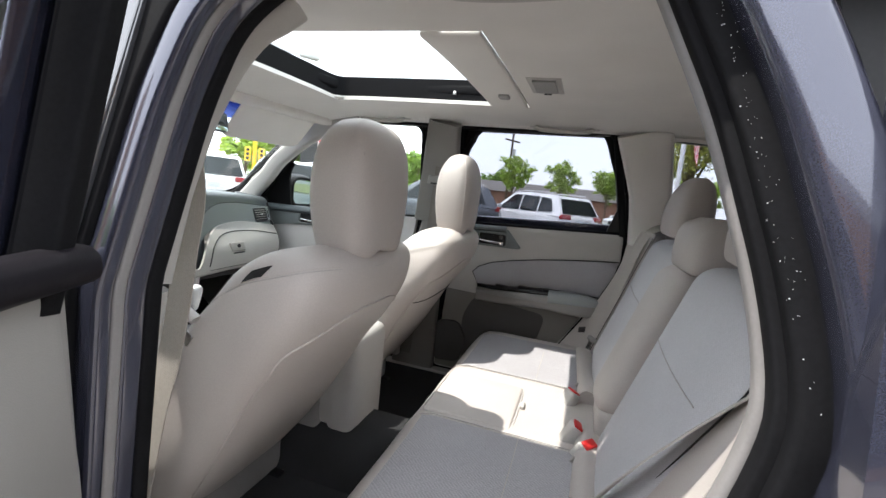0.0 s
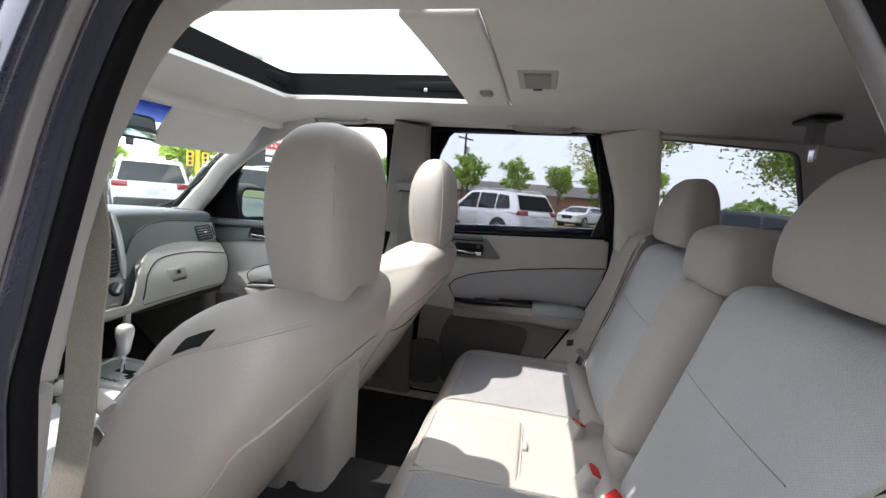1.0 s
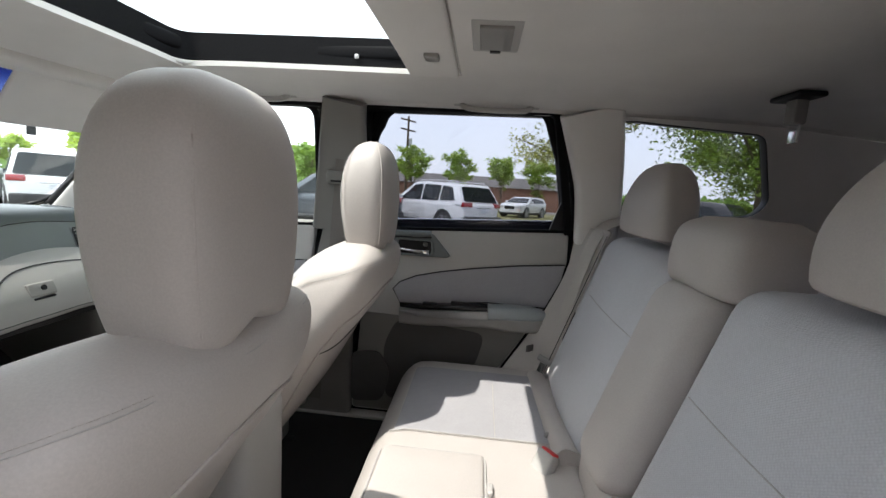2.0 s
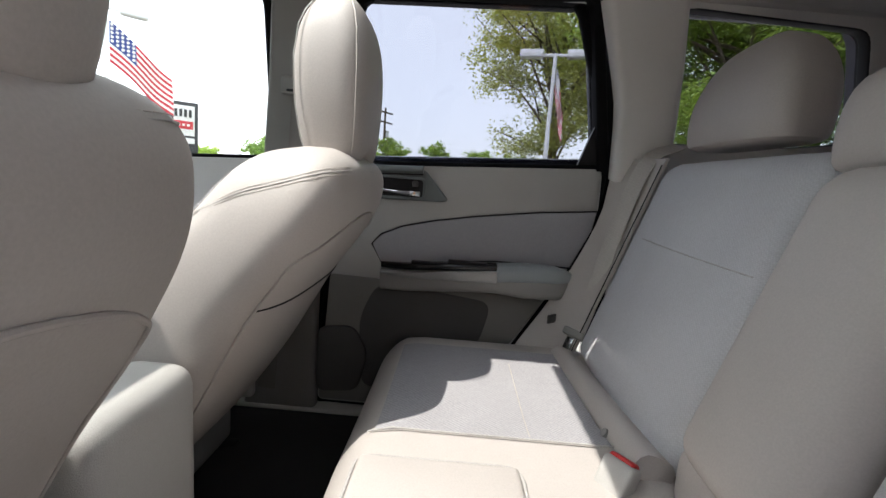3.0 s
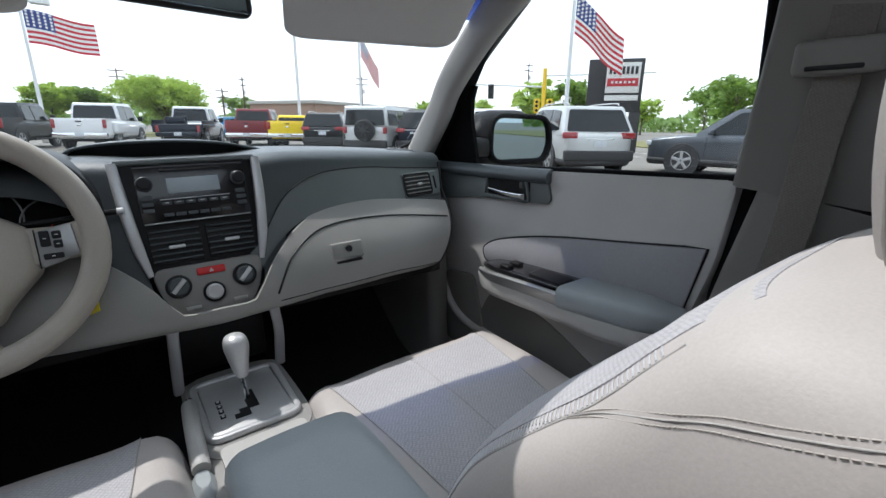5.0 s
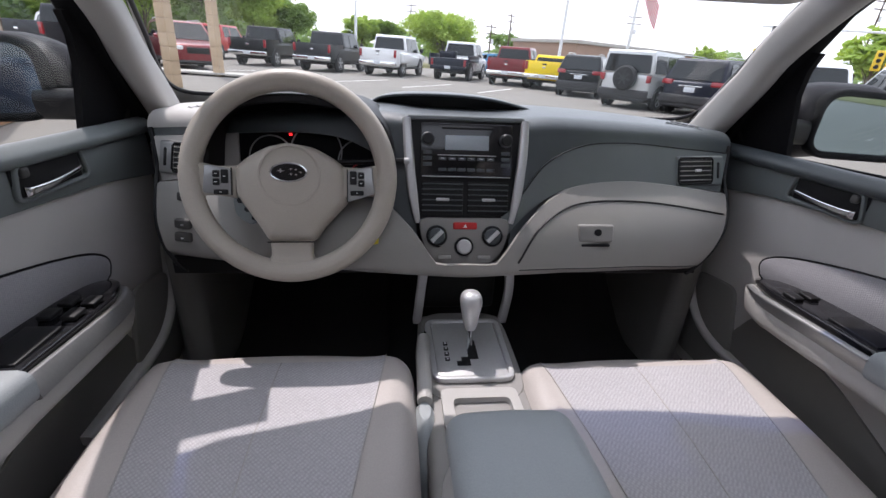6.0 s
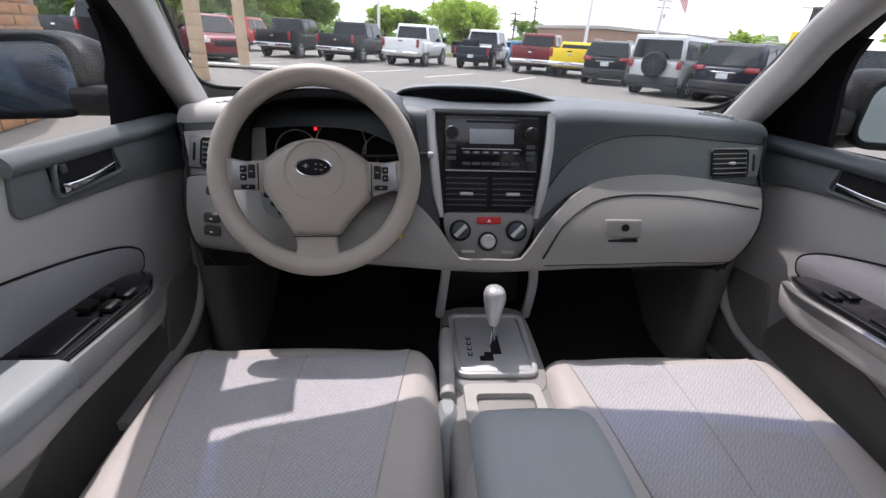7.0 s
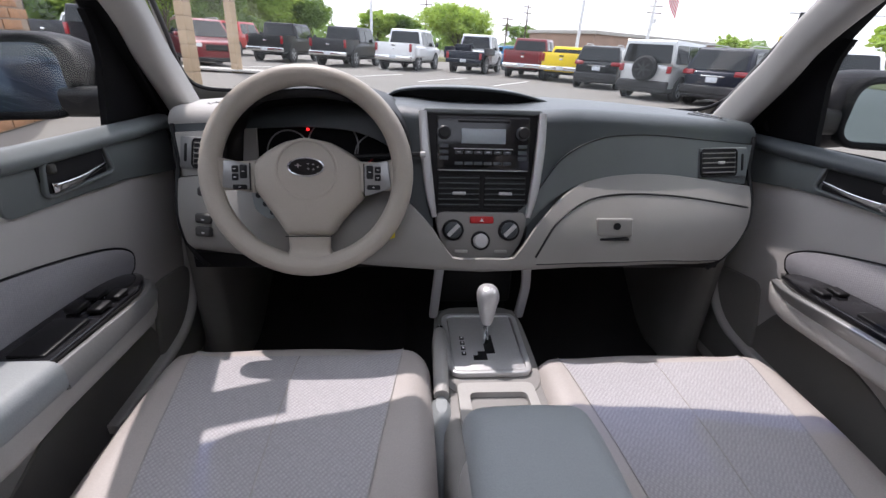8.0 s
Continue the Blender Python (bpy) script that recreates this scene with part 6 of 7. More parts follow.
part("boot", loft([(-0.09, 1.36, 0.56, 0.05, 0.16), (-0.09, 1.365, 0.60, 0.042, 0.14), (-0.09, 1.375, 0.63, 0.046, 0.13), (-0.088, 1.385, 0.655, 0.036, 0.10), (-0.087, 1.395, 0.675, 0.038, 0.07), (-0.086, 1.40, 0.69, 0.02, 0.04)], 2.2, 20), LIDM, brake)

# visor, mirrors
def sun_visor(s, inner, outer, label):
    """A visor swung down from its rod, its lower edge out towards the windscreen."""
    v = thing("sun_visor", label, "sun visor", "sun visors")
    top_a, top_b = Vector((s * 0.135, 1.478, 1.488)), Vector((s * 0.535, 1.468, 1.486))
    at = lambda a, b, t: (top_a.lerp(top_b, a)).lerp(Vector(inner).lerp(Vector(outer), a), b) + Vector((0, -t, 0.3 * t))
    part("panel", prism(rounded([(0.0, 0.0), (1.0, 0.0), (0.98, 1.0), (0.03, 1.0)], 0.13, 6), at, -0.008, 0.009, 0.004), HEADLINER, v)
    part("rod", tube([(s * 0.20, 1.487, 1.492), (s * 0.53, 1.480, 1.489), (s * 0.562, 1.485, 1.500)], 0.005, 8), TRIM, v)
    part("clip", rbox((0.03, 0.02, 0.014), (s * 0.165, 1.482, 1.492), 0.004), TRIM, v)
    part("mirror_cover", prism(rounded([(0.36, 0.34), (0.74, 0.34), (0.73, 0.80), (0.37, 0.80)], 0.04, 4), at, 0.008, 0.0115), HEADLINER, v)
    part("cover_edge", tube([at(a, b, 0.0112) for a, b in rounded([(0.36, 0.34), (0.74, 0.34), (0.73, 0.80), (0.37, 0.80)], 0.04, 4)], 0.0012, 4, True), TRIM, v)


sun_visor(1, (0.17, 1.635, 1.352), (0.515, 1.560, 1.348), "beige sun visor folded down, with a covered vanity mirror")
sun_visor(-1, (-0.16, 1.672, 1.352), (-0.575, 1.578, 1.350), "beige driver's sun visor folded down towards the windscreen")
sticker = thing("windscreen_sticker", "small white rectangular sticker on the windscreen", "sticker")
part("paper", slab(lambda u, v: screen(u, v) + Vector((0, -0.006, -0.003)), steps(STICKER[0], STICKER[1], 2), steps(STICKER[2], STICKER[3], 2), (0, -0.0006, 0)), WHITE, sticker)
rvm = thing("rear_view_mirror", "black rear-view mirror under the windscreen header", "mirror")
part("housing", rbox((0.225, 0.03, 0.066), (-0.012, 1.51, 1.385), 0.014, rot=Euler((-0.12, 0, 0.2)).to_matrix()), BLACK, rvm)
part("mirror_glass", rbox((0.212, 0.004, 0.056), (-0.016, 1.4945, 1.384), 0.0018, rot=Euler((-0.12, 0, 0.2)).to_matrix()), MIRROR, rvm)
part("stem", tube([(-0.01, 1.52, 1.40), (-0.01, 1.56, 1.45), (-0.01, 1.575, 1.47)], 0.009, 8), BLACK, rvm)
for s in (1, -1):
    mr = thing("door_mirror", "dark grey door mirror with a black inner housing", "mirror", "door mirrors")
    mz, my = (1.138, 0.19) if s > 0 else (1.163, 0.30)
    mx = 0.975 if s > 0 else 0.948
    # the shell is highest over the glass and falls in a curve towards its foot
    fall = lambda p: (p.x, p.y + 0.02 * (1 - (p.x / 0.14) ** 2), p.z * (1 - 0.10 * s * p.x / 0.15) if p.z < 0 else p.z * (1 - 0.75 * max(0.0, -s * p.x / 0.15 - 0.05) ** 2.2))
    part("housing", rbox((0.30, 0.15, 0.185 if s > 0 else 0.172), (s * (mx - 0.018 if s > 0 else mx + 0.004), 1.895 if s > 0 else 1.925, mz), 0.070, (6, 2, 4), 6, fall), MIRRORB, mr)
    face = rounded([(-0.104, -0.066), (0.100, -0.068), (0.118, -0.010), (0.104, 0.060), (-0.100, 0.070)], 0.045, 6)
    part("mirror_glass", prism(face, lambda a, b, t: Vector((s * (mx + a), 1.812 - my * a + t, mz + b)), 0.0, 0.005), MIRROR, mr)
    part("rim", bar([Vector((s * (mx + a), 1.814 - my * a, mz + b)) for a, b in grown(face, 0.006)], 0.016, 0.030, up=(0, 1, 0), closed=True, r=0.4), RUBBER, mr)
    part("arm", bar([(s * 0.715, 1.83, 1.118), (s * 0.78, 1.85, 1.118), (s * 0.86, 1.86, 1.115)], 0.070, 0.06, up=(0, 0, 1), smooth=2, r=0.3), BLACK, mr)
    part("sail_cover", prism([(1.93, 1.06), (1.715, 1.07), (1.718, 1.205), (1.704, 1.250), (1.680, 1.285), (1.735, 1.290)], at_side(s, 0.015), 0.0, 0.012), RUBBER, mr)


# ---- outside: the car lot ----
LOT = pose(0, 0, 0, 0, 1.43, 0)   # the car leans a little on the sloping lot


def put(ob, x, y, turn=0.0, z=0.0):
    ob.matrix_basis = LOT @ pose(x, y, z, 0, 0, turn)
    return ob


ASPHALT = mat("asphalt", (0.185, 0.170, 0.152), 0.95, vary=0.14, scale=0.5, bump=0.5, fine=40)
GRASS = mat("dry_grass", (0.16, 0.15, 0.05), 1.0, vary=0.35, scale=1.5, bump=0.8, fine=30)
CONCRETE = mat("concrete", (0.42, 0.40, 0.37), 0.9, vary=0.12, scale=3, bump=0.4, fine=60)
LINE = mat("lot_line_paint", (0.62, 0.61, 0.58), 0.8, vary=0.25, scale=6)
GALV = mat("white_pole_paint", (0.72, 0.73, 0.74), 0.45, vary=0.08)
CARGLASS = mat("dark_car_glass", (0.012, 0.015, 0.017), 0.06, vary=0.1, spec=0.35)
TAIL = mat("tail_lamp_red", (0.26, 0.012, 0.018), 0.15, vary=0.1, coat=0.6)
LAMPW = mat("lamp_clear", (0.62, 0.64, 0.66), 0.1, vary=0.05, coat=0.5)
LOWER = mat("grey_cladding", (0.03, 0.03, 0.032), 0.6, vary=0.15)
ALLOY = mat("alloy_wheel", (0.50, 0.51, 0.53), 0.3, 0.8, vary=0.06)
TYRE = mat("tyre_rubber", (0.018, 0.018, 0.019), 0.85, vary=0.25)
PLATE = mat("number_plate", (0.55, 0.58, 0.62), 0.4)


def carpaint(name, color, metal=0.2):
    dark = sum(color) < 0.12
    return mat(name, color, 0.3, metal, vary=0.05, scale=2, spec=0.22 if dark else 0.5, coat=0.12 if dark else 0.35)


ground = put(tagged(part("ground", sheet(lambda x, y: Vector((x, y, -0.002)), steps(-900, 900, 12), steps(-900, 900, 12)), ASPHALT), "grey asphalt car lot reaching the horizon", "ground", kind="structure"), 0, 0)


def spread(name, pts, z, m, label, category):
    ob = part(name, prism(pts, lambda a, b, t: Vector((a, b, z + t)), -0.05, 0.0), m)
    return put(tagged(ob, label, category, kind="structure"), 0, 0)


spread("grass_verge", [(18.5, -60), (42, -60), (42, 22), (30, 22), (18.5, 4)], 0.06, GRASS, "dry yellow-green grass verge beside the lot", "grass")
spread("grass_field", [(-60, 44), (26, 44), (26, 62), (-60, 62)], 0.05, GRASS, "strip of grass behind the parked trucks", "grass")
spread("pavement", [(-16, 17.4), (-5.0, 17.4), (-5.0, 18.3), (-16, 18.3)], 0.12, CONCRETE, "raised concrete island edge", "kerb")
for k in range(9):
    a = Vector((-7.5 + 2.9 * k, 17.0 - 0.35 * k, 0))
    ob = put(tagged(part("lot_line", rbox((0.10, 4.5, 0.006), (0, 0, 0.001), 0.002), LINE), "worn white painted parking line", "road marking", "parking lines", "structure"), 3.2 + 2.2 * k if k > 4 else a.x, 10.0 + 0.4 * k if k > 4 else 20.5, -30)


def wheel_set(v, W, yf, yr, r, m):
    for s in (-1, 1):
        for y in (yf, yr):
            wh = part("wheel", cyl(r, 0.22, (s * (W / 2 - 0.12), y, r), (1, 0, 0), 28, 0.04), TYRE, v)
            part("rim", cyl(r * 0.68, 0.03, (s * (W / 2 - 0.015), y, r), (1, 0, 0), 28, 0.008), BLACK, wh)
            bm = bmesh.new()
            for k in range(5):
                a = k * 2 * math.pi / 5 + 0.3
                bar([(s * (W / 2 + 0.002), y + 0.05 * r * math.cos(a), r + 0.05 * r * math.sin(a)), (s * (W / 2 + 0.004), y + 0.64 * r * math.cos(a), r + 0.64 * r * math.sin(a))], r * 0.20, 0.02, bm=bm)
            bar([(s * W / 2, y + 0.64 * r * math.cos(a), r + 0.64 * r * math.sin(a)) for a in steps(0, 2 * math.pi, 24)[:-1]], 0.02, 0.03, up=(1, 0, 0), closed=True, bm=bm)
            part("spokes", finish(bm), m, wh)
            part("wheel_arch", cyl(r * 1.17, 0.10, (s * (W / 2 - 0.045), y, r * 1.02), (1, 0, 0), 28, 0.01), LOWER, v)


def lower_body(L, W, z0, z1, nose=0.10, tail=0.05):
    """The body under the windows: rounded in plan, tucked in at the sills, with a falling bonnet."""
    h = z1 - z0

    def shape(p):
        u, k = p.y / (L / 2), (p.z + h / 2) / h
        x = p.x * (1 - 0.10 * abs(u) ** 5) * (1 - 0.05 * (1 - k) ** 2 - 0.03 * k ** 3)
        z = p.z - (nose * max(0, (u - 0.35) / 0.65) ** 1.6 * k + tail * max(0, -u - 0.6) * k)
        y = p.y - 0.06 * (abs(2 * p.x / W) ** 3) * (1 if u > 0.8 else -1 if u < -0.8 else 0)
        return (x, y, z)
    return rbox((W, L, h), (0, 0, (z0 + z1) / 2), 0.13, (6, 16, 4), 4, shape)


def cabin_shape(W, zb, zt, narrow=0.80):
    return lambda y, z, t: Vector((t * W / 2 * (1 - (1 - narrow) * max(0, (z - zb) / (zt - zb)) ** 1.3), y, z))


def cabin(v, W, zb, zt, outline, windows, rearq, frontq, paint, glassm=None, narrow=0.80):
    """The glazed upper part: outline in (y, z), side windows likewise, and the rear and front screens as y, z pairs."""
    to3 = cabin_shape(W, zb, zt, narrow)
    bm = bmesh.new()
    rings = [[bm.verts.new(to3(y, z, t)) for y, z in rounded(outline, 0.09, 4)] for t in (-1.0, -0.97, -0.6, 0, 0.6, 0.97, 1.0)]
    cy = sum(y for y, z in outline) / len(outline)
    for i in (0, 6):
        for q in rings[i]:
            q.co.z -= 0.03
            q.co.y += (cy - q.co.y) * 0.02
    k = len(rings[0])
    for a, b in zip(rings, rings[1:]):
        for i in range(k):
            bm.faces.new((a[i], a[(i + 1) % k], b[(i + 1) % k], b[i]))
    bm.faces.new(rings[0])
    bm.faces.new(list(reversed(rings[-1])))
    body = part("cabin", finish(bm), paint, v)
    g = glassm or CARGLASS
    for w in windows:
        for s in (-1, 1):
            part("side_window", prism(rounded(w, 0.05, 3), lambda y, z, t: to3(y, z - 0.0, s * 1.0) + Vector((s * t, 0, 0)), -0.02, 0.006), g, v)
    for nm, q in (("rear_window", rearq), ("windscreen", frontq)):
        (y0, z0), (y1, z1) = q
        d = -1 if nm == "rear_window" else 1
        nrm = Vector((0, d * (z1 - z0), -d * (y1 - y0))).normalized()
        if nrm.z < 0 and nm != "rear_window":
            nrm = -nrm
        wid = lambda z: W / 2 * (1 - (1 - narrow) * max(0, (z - zb) / (zt - zb)) ** 1.3) - 0.10
        pts = rounded([(-wid(z0), 0.0), (wid(z0), 0.0), (wid(z1), 1.0), (-wid(z1), 1.0)], 0.08, 3)
        part(nm, prism(pts, lambda a, b, t: Vector((a, y0 + (y1 - y0) * b, z0 + (z1 - z0) * b)) + nrm * t, -0.02, 0.012), g, v)
    return body


def suv(label, paint, L=4.75, W=1.9, H=1.74, tail="wide", rails=True, clad=True, alloy=None, spare=False, boxy=False, stripe=False):
    v = thing("parked_suv", label, "car", "parked cars")
    zb = 1.02 if not boxy else 1.10
    part("body", lower_body(L, W, 0.28, zb + 0.05, 0.16 if not boxy else 0.06), paint, v)
    if clad:
        part("sill_cladding", lower_body(L + 0.02, W + 0.015, 0.24, 0.46, 0.0), LOWER, v)
    r = -L / 2
    if boxy:
        out = [(r + 0.06, zb), (r + 0.10, H), (0.62, H - 0.02), (0.95, zb)]
        rq, fq = ((r + 0.052, zb + 0.06), (r + 0.088, H - 0.14)), ((0.955, zb + 0.06), (0.66, H - 0.08))
        wins = [[(r + 0.22, zb + 0.06), (r + 0.24, H - 0.14), (-1.02, H - 0.13), (-1.02, zb + 0.06)], [(-0.94, zb + 0.06), (-0.94, H - 0.13), (-0.22, H - 0.12), (-0.22, zb + 0.06)], [(-0.14, zb + 0.06), (-0.14, H - 0.12), (0.54, H - 0.12), (0.78, zb + 0.06)]]
    else:
        out = [(r + 0.10, zb), (r + 0.50, H - 0.05), (-0.5, H), (0.35, H - 0.04), (1.22, zb)]
        rq, fq = ((r + 0.135, zb + 0.07), (r + 0.44, H - 0.14)), ((1.16, zb + 0.05), (0.46, H - 0.10))
        wins = [[(r + 0.52, zb + 0.10), (r + 0.72, H - 0.17), (-1.12, H - 0.12), (-1.12, zb + 0.06)], [(-1.04, zb + 0.05), (-1.04, H - 0.12), (-0.22, H - 0.10), (-0.22, zb + 0.04)], [(-0.14, zb + 0.04), (-0.14, H - 0.10), (0.28, H - 0.13), (0.94, zb + 0.03)]]
    cabin(v, W - 0.08, zb, H, out, wins, rq, fq, paint, narrow=0.90 if boxy else 0.80)
    for s in (-1, 1):
        if tail == "wide":
            part("tail_light", rbox((0.36, 0.16, 0.15), (s * (W / 2 - 0.22), r + 0.10, zb - 0.03), 0.03, (2, 1, 1), rot=Euler((-0.12, 0, s * 0.22)).to_matrix()), TAIL, v)
        else:
            part("tail_light", rbox((0.14, 0.10, 0.22), (s * (W / 2 - 0.14), r + 0.04, zb - 0.12), 0.02), TAIL, v)
        part("reflector", rbox((0.16, 0.05, 0.05), (s * (W / 2 - 0.26), r + 0.02, 0.52), 0.01), TAIL, v)
        part("head_light", rbox((0.34, 0.20, 0.13), (s * (W / 2 - 0.28), L / 2 - 0.10, 0.80), 0.03), LAMPW, v)
        part("wing_mirror", rbox((0.20, 0.10, 0.14), (s * (W / 2 + 0.07), 0.80, zb + 0.09), 0.04), paint, v)
        if rails:
            part("roof_rail", bar([(s * (W / 2 - 0.30), r + 0.62, H - 0.02), (s * (W / 2 - 0.30), r + 0.80, H + 0.035), (s * (W / 2 - 0.29), 0.0, H + 0.04), (s * (W / 2 - 0.29), 0.25, H - 0.02)], 0.03, 0.03, smooth=3), SILVER if not boxy else BLACK, v)
        for y in (-1.08, -0.18, 0.92):
            part("door_gap", rbox((0.008, 0.012, zb - 0.50), (s * (W / 2 - 0.018), y, (zb + 0.44) / 2), 0.002), BLACK, v)
        for y in (-0.92, -0.02):
            part("door_handle", rbox((0.02, 0.17, 0.03), (s * (W / 2 - 0.005), y, zb - 0.10), 0.008), paint, v)
    part("bumper", rbox((W - 0.14, 0.16, 0.26), (0, r + 0.04, 0.50), 0.05, (3, 1, 1)), LOWER if clad else paint, v)
    part("front_grille", rbox((0.75, 0.08, 0.22), (0, L / 2 - 0.03, 0.72), 0.03), BLACK, v)
    part("plate", rbox((0.32, 0.02, 0.15), (0, r - 0.005, 0.80), 0.004), PLATE, v)
    part("chrome_bar", rbox((0.70, 0.03, 0.03), (0, r + 0.005, 0.905), 0.008), CHROME, v)
    part("wiper", bar([(0.02, r + 0.10, zb + 0.08), (0.34, r + 0.12, zb + 0.10)], 0.02, 0.02), BLACK, v)
    if spare:
        sp = part("spare_wheel", cyl(0.39, 0.26, (0.06, r - 0.13, 0.98), (0, 1, 0), 32, 0.06), TYRE, v)
        part("spare_rim", cyl(0.25, 0.02, (0.06, r - 0.262, 0.98), (0, 1, 0), 32, 0.005), BLACK, sp)
        bm = bmesh.new()
        for k in range(7):
            a = k * 2 * math.pi / 7 + math.pi / 2
            bar([(0.06, r - 0.275, 0.98), (0.06 + 0.24 * math.cos(a), r - 0.275, 0.98 + 0.22 * math.sin(a))], 0.05, 0.02, up=(0, 1, 0), bm=bm)
        part("spokes", finish(bm), LOWER, sp)
    wheel_set(v, W, L * 0.30, -L * 0.29, 0.37, alloy or ALLOY)
    return v


def pickup(label, paint, L=5.7, W=2.0, H=1.92, flat=False, dual=False, lo=BLACK):
    v = thing("pickup_truck", label, "pickup truck", "parked cars")
    zb, r = 1.18, -L / 2
    bm = lower_body(L if not flat else L - 2.0, W, 0.46, zb, 0.06)
    if flat:
        bmesh.ops.translate(bm, verts=bm.verts, vec=(0, 1.0, 0))
    part("body", bm, paint, v)
    y0 = r + (1.75 if not flat else 2.3)
    out = [(y0, zb - 0.03), (y0 + 0.10, H - 0.02), (1.05, H), (1.65, zb - 0.03)]
    wins = [[(y0 + 0.22, zb + 0.05), (y0 + 0.27, H - 0.13), (y0 + 1.0, H - 0.11), (y0 + 1.0, zb + 0.03)], [(y0 + 1.09, zb + 0.03), (y0 + 1.09, H - 0.11), (0.98, H - 0.13), (1.40, zb + 0.02)]]
    cabin(v, W - 0.10, zb - 0.03, H, out, wins, ((y0 - 0.005, zb + 0.08), (y0 + 0.082, H - 0.14)), ((1.61, zb + 0.03), (1.12, H - 0.08)), paint, narrow=0.84)
    if flat:
        bed = part("flat_bed", rbox((W + 0.25, 2.5, 0.14), (0, r + 1.25, 1.02), 0.02), lo, v, "dark steel flat bed")
        for s in (-1, 1):
            part("bed_rail", rbox((0.06, 2.4, 0.22), (s * (W / 2 + 0.08), r + 1.25, 1.18), 0.01), lo, bed)
            part("rack_post", rbox((0.07, 0.07, 0.75), (s * 0.70, r + 2.35, 1.45), 0.01), lo, bed)
        for k in range(4):
            part("rack_bar", rbox((1.40, 0.04, 0.05), (0, r + 2.35, 1.25 + 0.19 * k), 0.01), lo, bed)
        part("tool_box", rbox((0.9, 0.45, 0.35), (-0.5, r + 1.7, 1.27), 0.02), lo, bed)
        part("tail_panel", rbox((W + 0.2, 0.05, 0.30), (0, r + 0.02, 0.86), 0.01), lo, bed)
    else:
        rim = rounded([(-W / 2 + 0.03, r + 0.03), (W / 2 - 0.03, r + 0.03), (W / 2 - 0.03, y0 - 0.02), (-W / 2 + 0.03, y0 - 0.02)], 0.05, 3)
        inner = rounded([(-W / 2 + 0.13, r + 0.10), (W / 2 - 0.13, r + 0.10), (W / 2 - 0.13, y0 - 0.10), (-W / 2 + 0.13, y0 - 0.10)], 0.05, 3)
        part("bed_wall", holed(rim, inner, lambda a, b, t: Vector((a, b, t)), 0.62, 1.30), paint, v)
        part("tailgate", rbox((W - 0.34, 0.05, 0.50), (0, r + 0.005, 1.02), 0.015), paint, v)
        part("tailgate_handle", rbox((0.22, 0.03, 0.06), (0, r - 0.022, 1.17), 0.01), BLACK, v)
        part("gate_badge", rbox((0.16, 0.02, 0.07), (0, r - 0.024, 1.02), 0.01), CHROME, v)
    for s in (-1, 1):
        part("tail_light", rbox((0.13, 0.09, 0.36), (s * (W / 2 - 0.10), r + 0.01, 1.08 if not flat else 0.86), 0.02), TAIL, v)
        part("wing_mirror", rbox((0.20, 0.10, 0.24), (s * (W / 2 + 0.12), 1.28, zb + 0.14), 0.04), BLACK, v)
        part("head_light", rbox((0.30, 0.12, 0.26), (s * (W / 2 - 0.22), L / 2 - 0.05, 0.92), 0.03), LAMPW, v)
        for y in (y0 + 1.05, y0 + 0.08, 1.45):
            part("door_gap", rbox((0.008, 0.014, 0.60), (s * (W / 2 - 0.02), y, 0.86), 0.002), BLACK, v)
        part("side_step", rbox((0.10, 1.9, 0.06), (s * (W / 2 - 0.02), 0.45, 0.42), 0.02), BLACK, v)
    part("bumper", rbox((W - 0.05, 0.18, 0.20), (0, r - 0.04, 0.62), 0.04, (3, 1, 1)), CHROME if not flat else lo, v)
    part("plate", rbox((0.32, 0.02, 0.15), (0, r - 0.14, 0.64), 0.004), PLATE, v)
    part("grille", rbox((0.95, 0.06, 0.32), (0, L / 2 - 0.01, 0.92), 0.03), BLACK, v)
    part("underside", rbox((W - 0.5, L - 0.6, 0.22), (0, 0, 0.45), 0.04), BLACK, v)
    if dual:
        for s in (-1, 1):
            part("rear_fender", rbox((0.26, 1.25, 0.52), (s * (W / 2 + 0.06), -L * 0.29, 0.92), 0.12, (1, 3, 2), 4), paint, v)
    wheel_set(v, W, L * 0.29, -L * 0.29, 0.42, ALLOY)
    return v


C_WHITE, C_BLACK = carpaint("white_car_paint", (0.72, 0.73, 0.74), 0.0), carpaint("black_car_paint", (0.012, 0.013, 0.015))
C_SILVER, C_GREY = carpaint("silver_car_paint", (0.50, 0.51, 0.51), 0.4), carpaint("grey_car_paint", (0.030, 0.032, 0.036), 0.3)
C_RED, C_MAROON = carpaint("red_car_paint", (0.45, 0.015, 0.015), 0.1), carpaint("maroon_car_paint", (0.16, 0.012, 0.018), 0.3)
C_NAVY, C_YELLOW, C_BLUE = carpaint("navy_car_paint", (0.010, 0.013, 0.024), 0.2), carpaint("yellow_car_paint", (0.85, 0.62, 0.0), 0.0), carpaint("blue_car_paint", (0.02, 0.16, 0.32), 0.2)
put(suv("silver mid-size sport utility car parked on the lot", C_SILVER, 4.82, 1.94, 1.76, clad=True), 10.9, 9.6, -31)
put(suv("dark grey crossover car with bright window trim", carpaint("slate_car_paint", (0.085, 0.095, 0.11), 0.4), 4.77, 1.89, 1.70, alloy=ALLOY), 13.2, 5.45, 14)
put(suv("white mid-size sport utility car seen from behind", C_WHITE, 4.82, 1.94, 1.76), 11.0, 12.9, -40)
put(suv("white compact sport utility car beside the grass", C_WHITE, 4.6, 1.85, 1.69), 15.0, 2.1, -42)
put(suv("navy mid-size sport utility car with wide red lamps", C_NAVY, 4.82, 1.94, 1.76), 10.9, 16.1, -54)
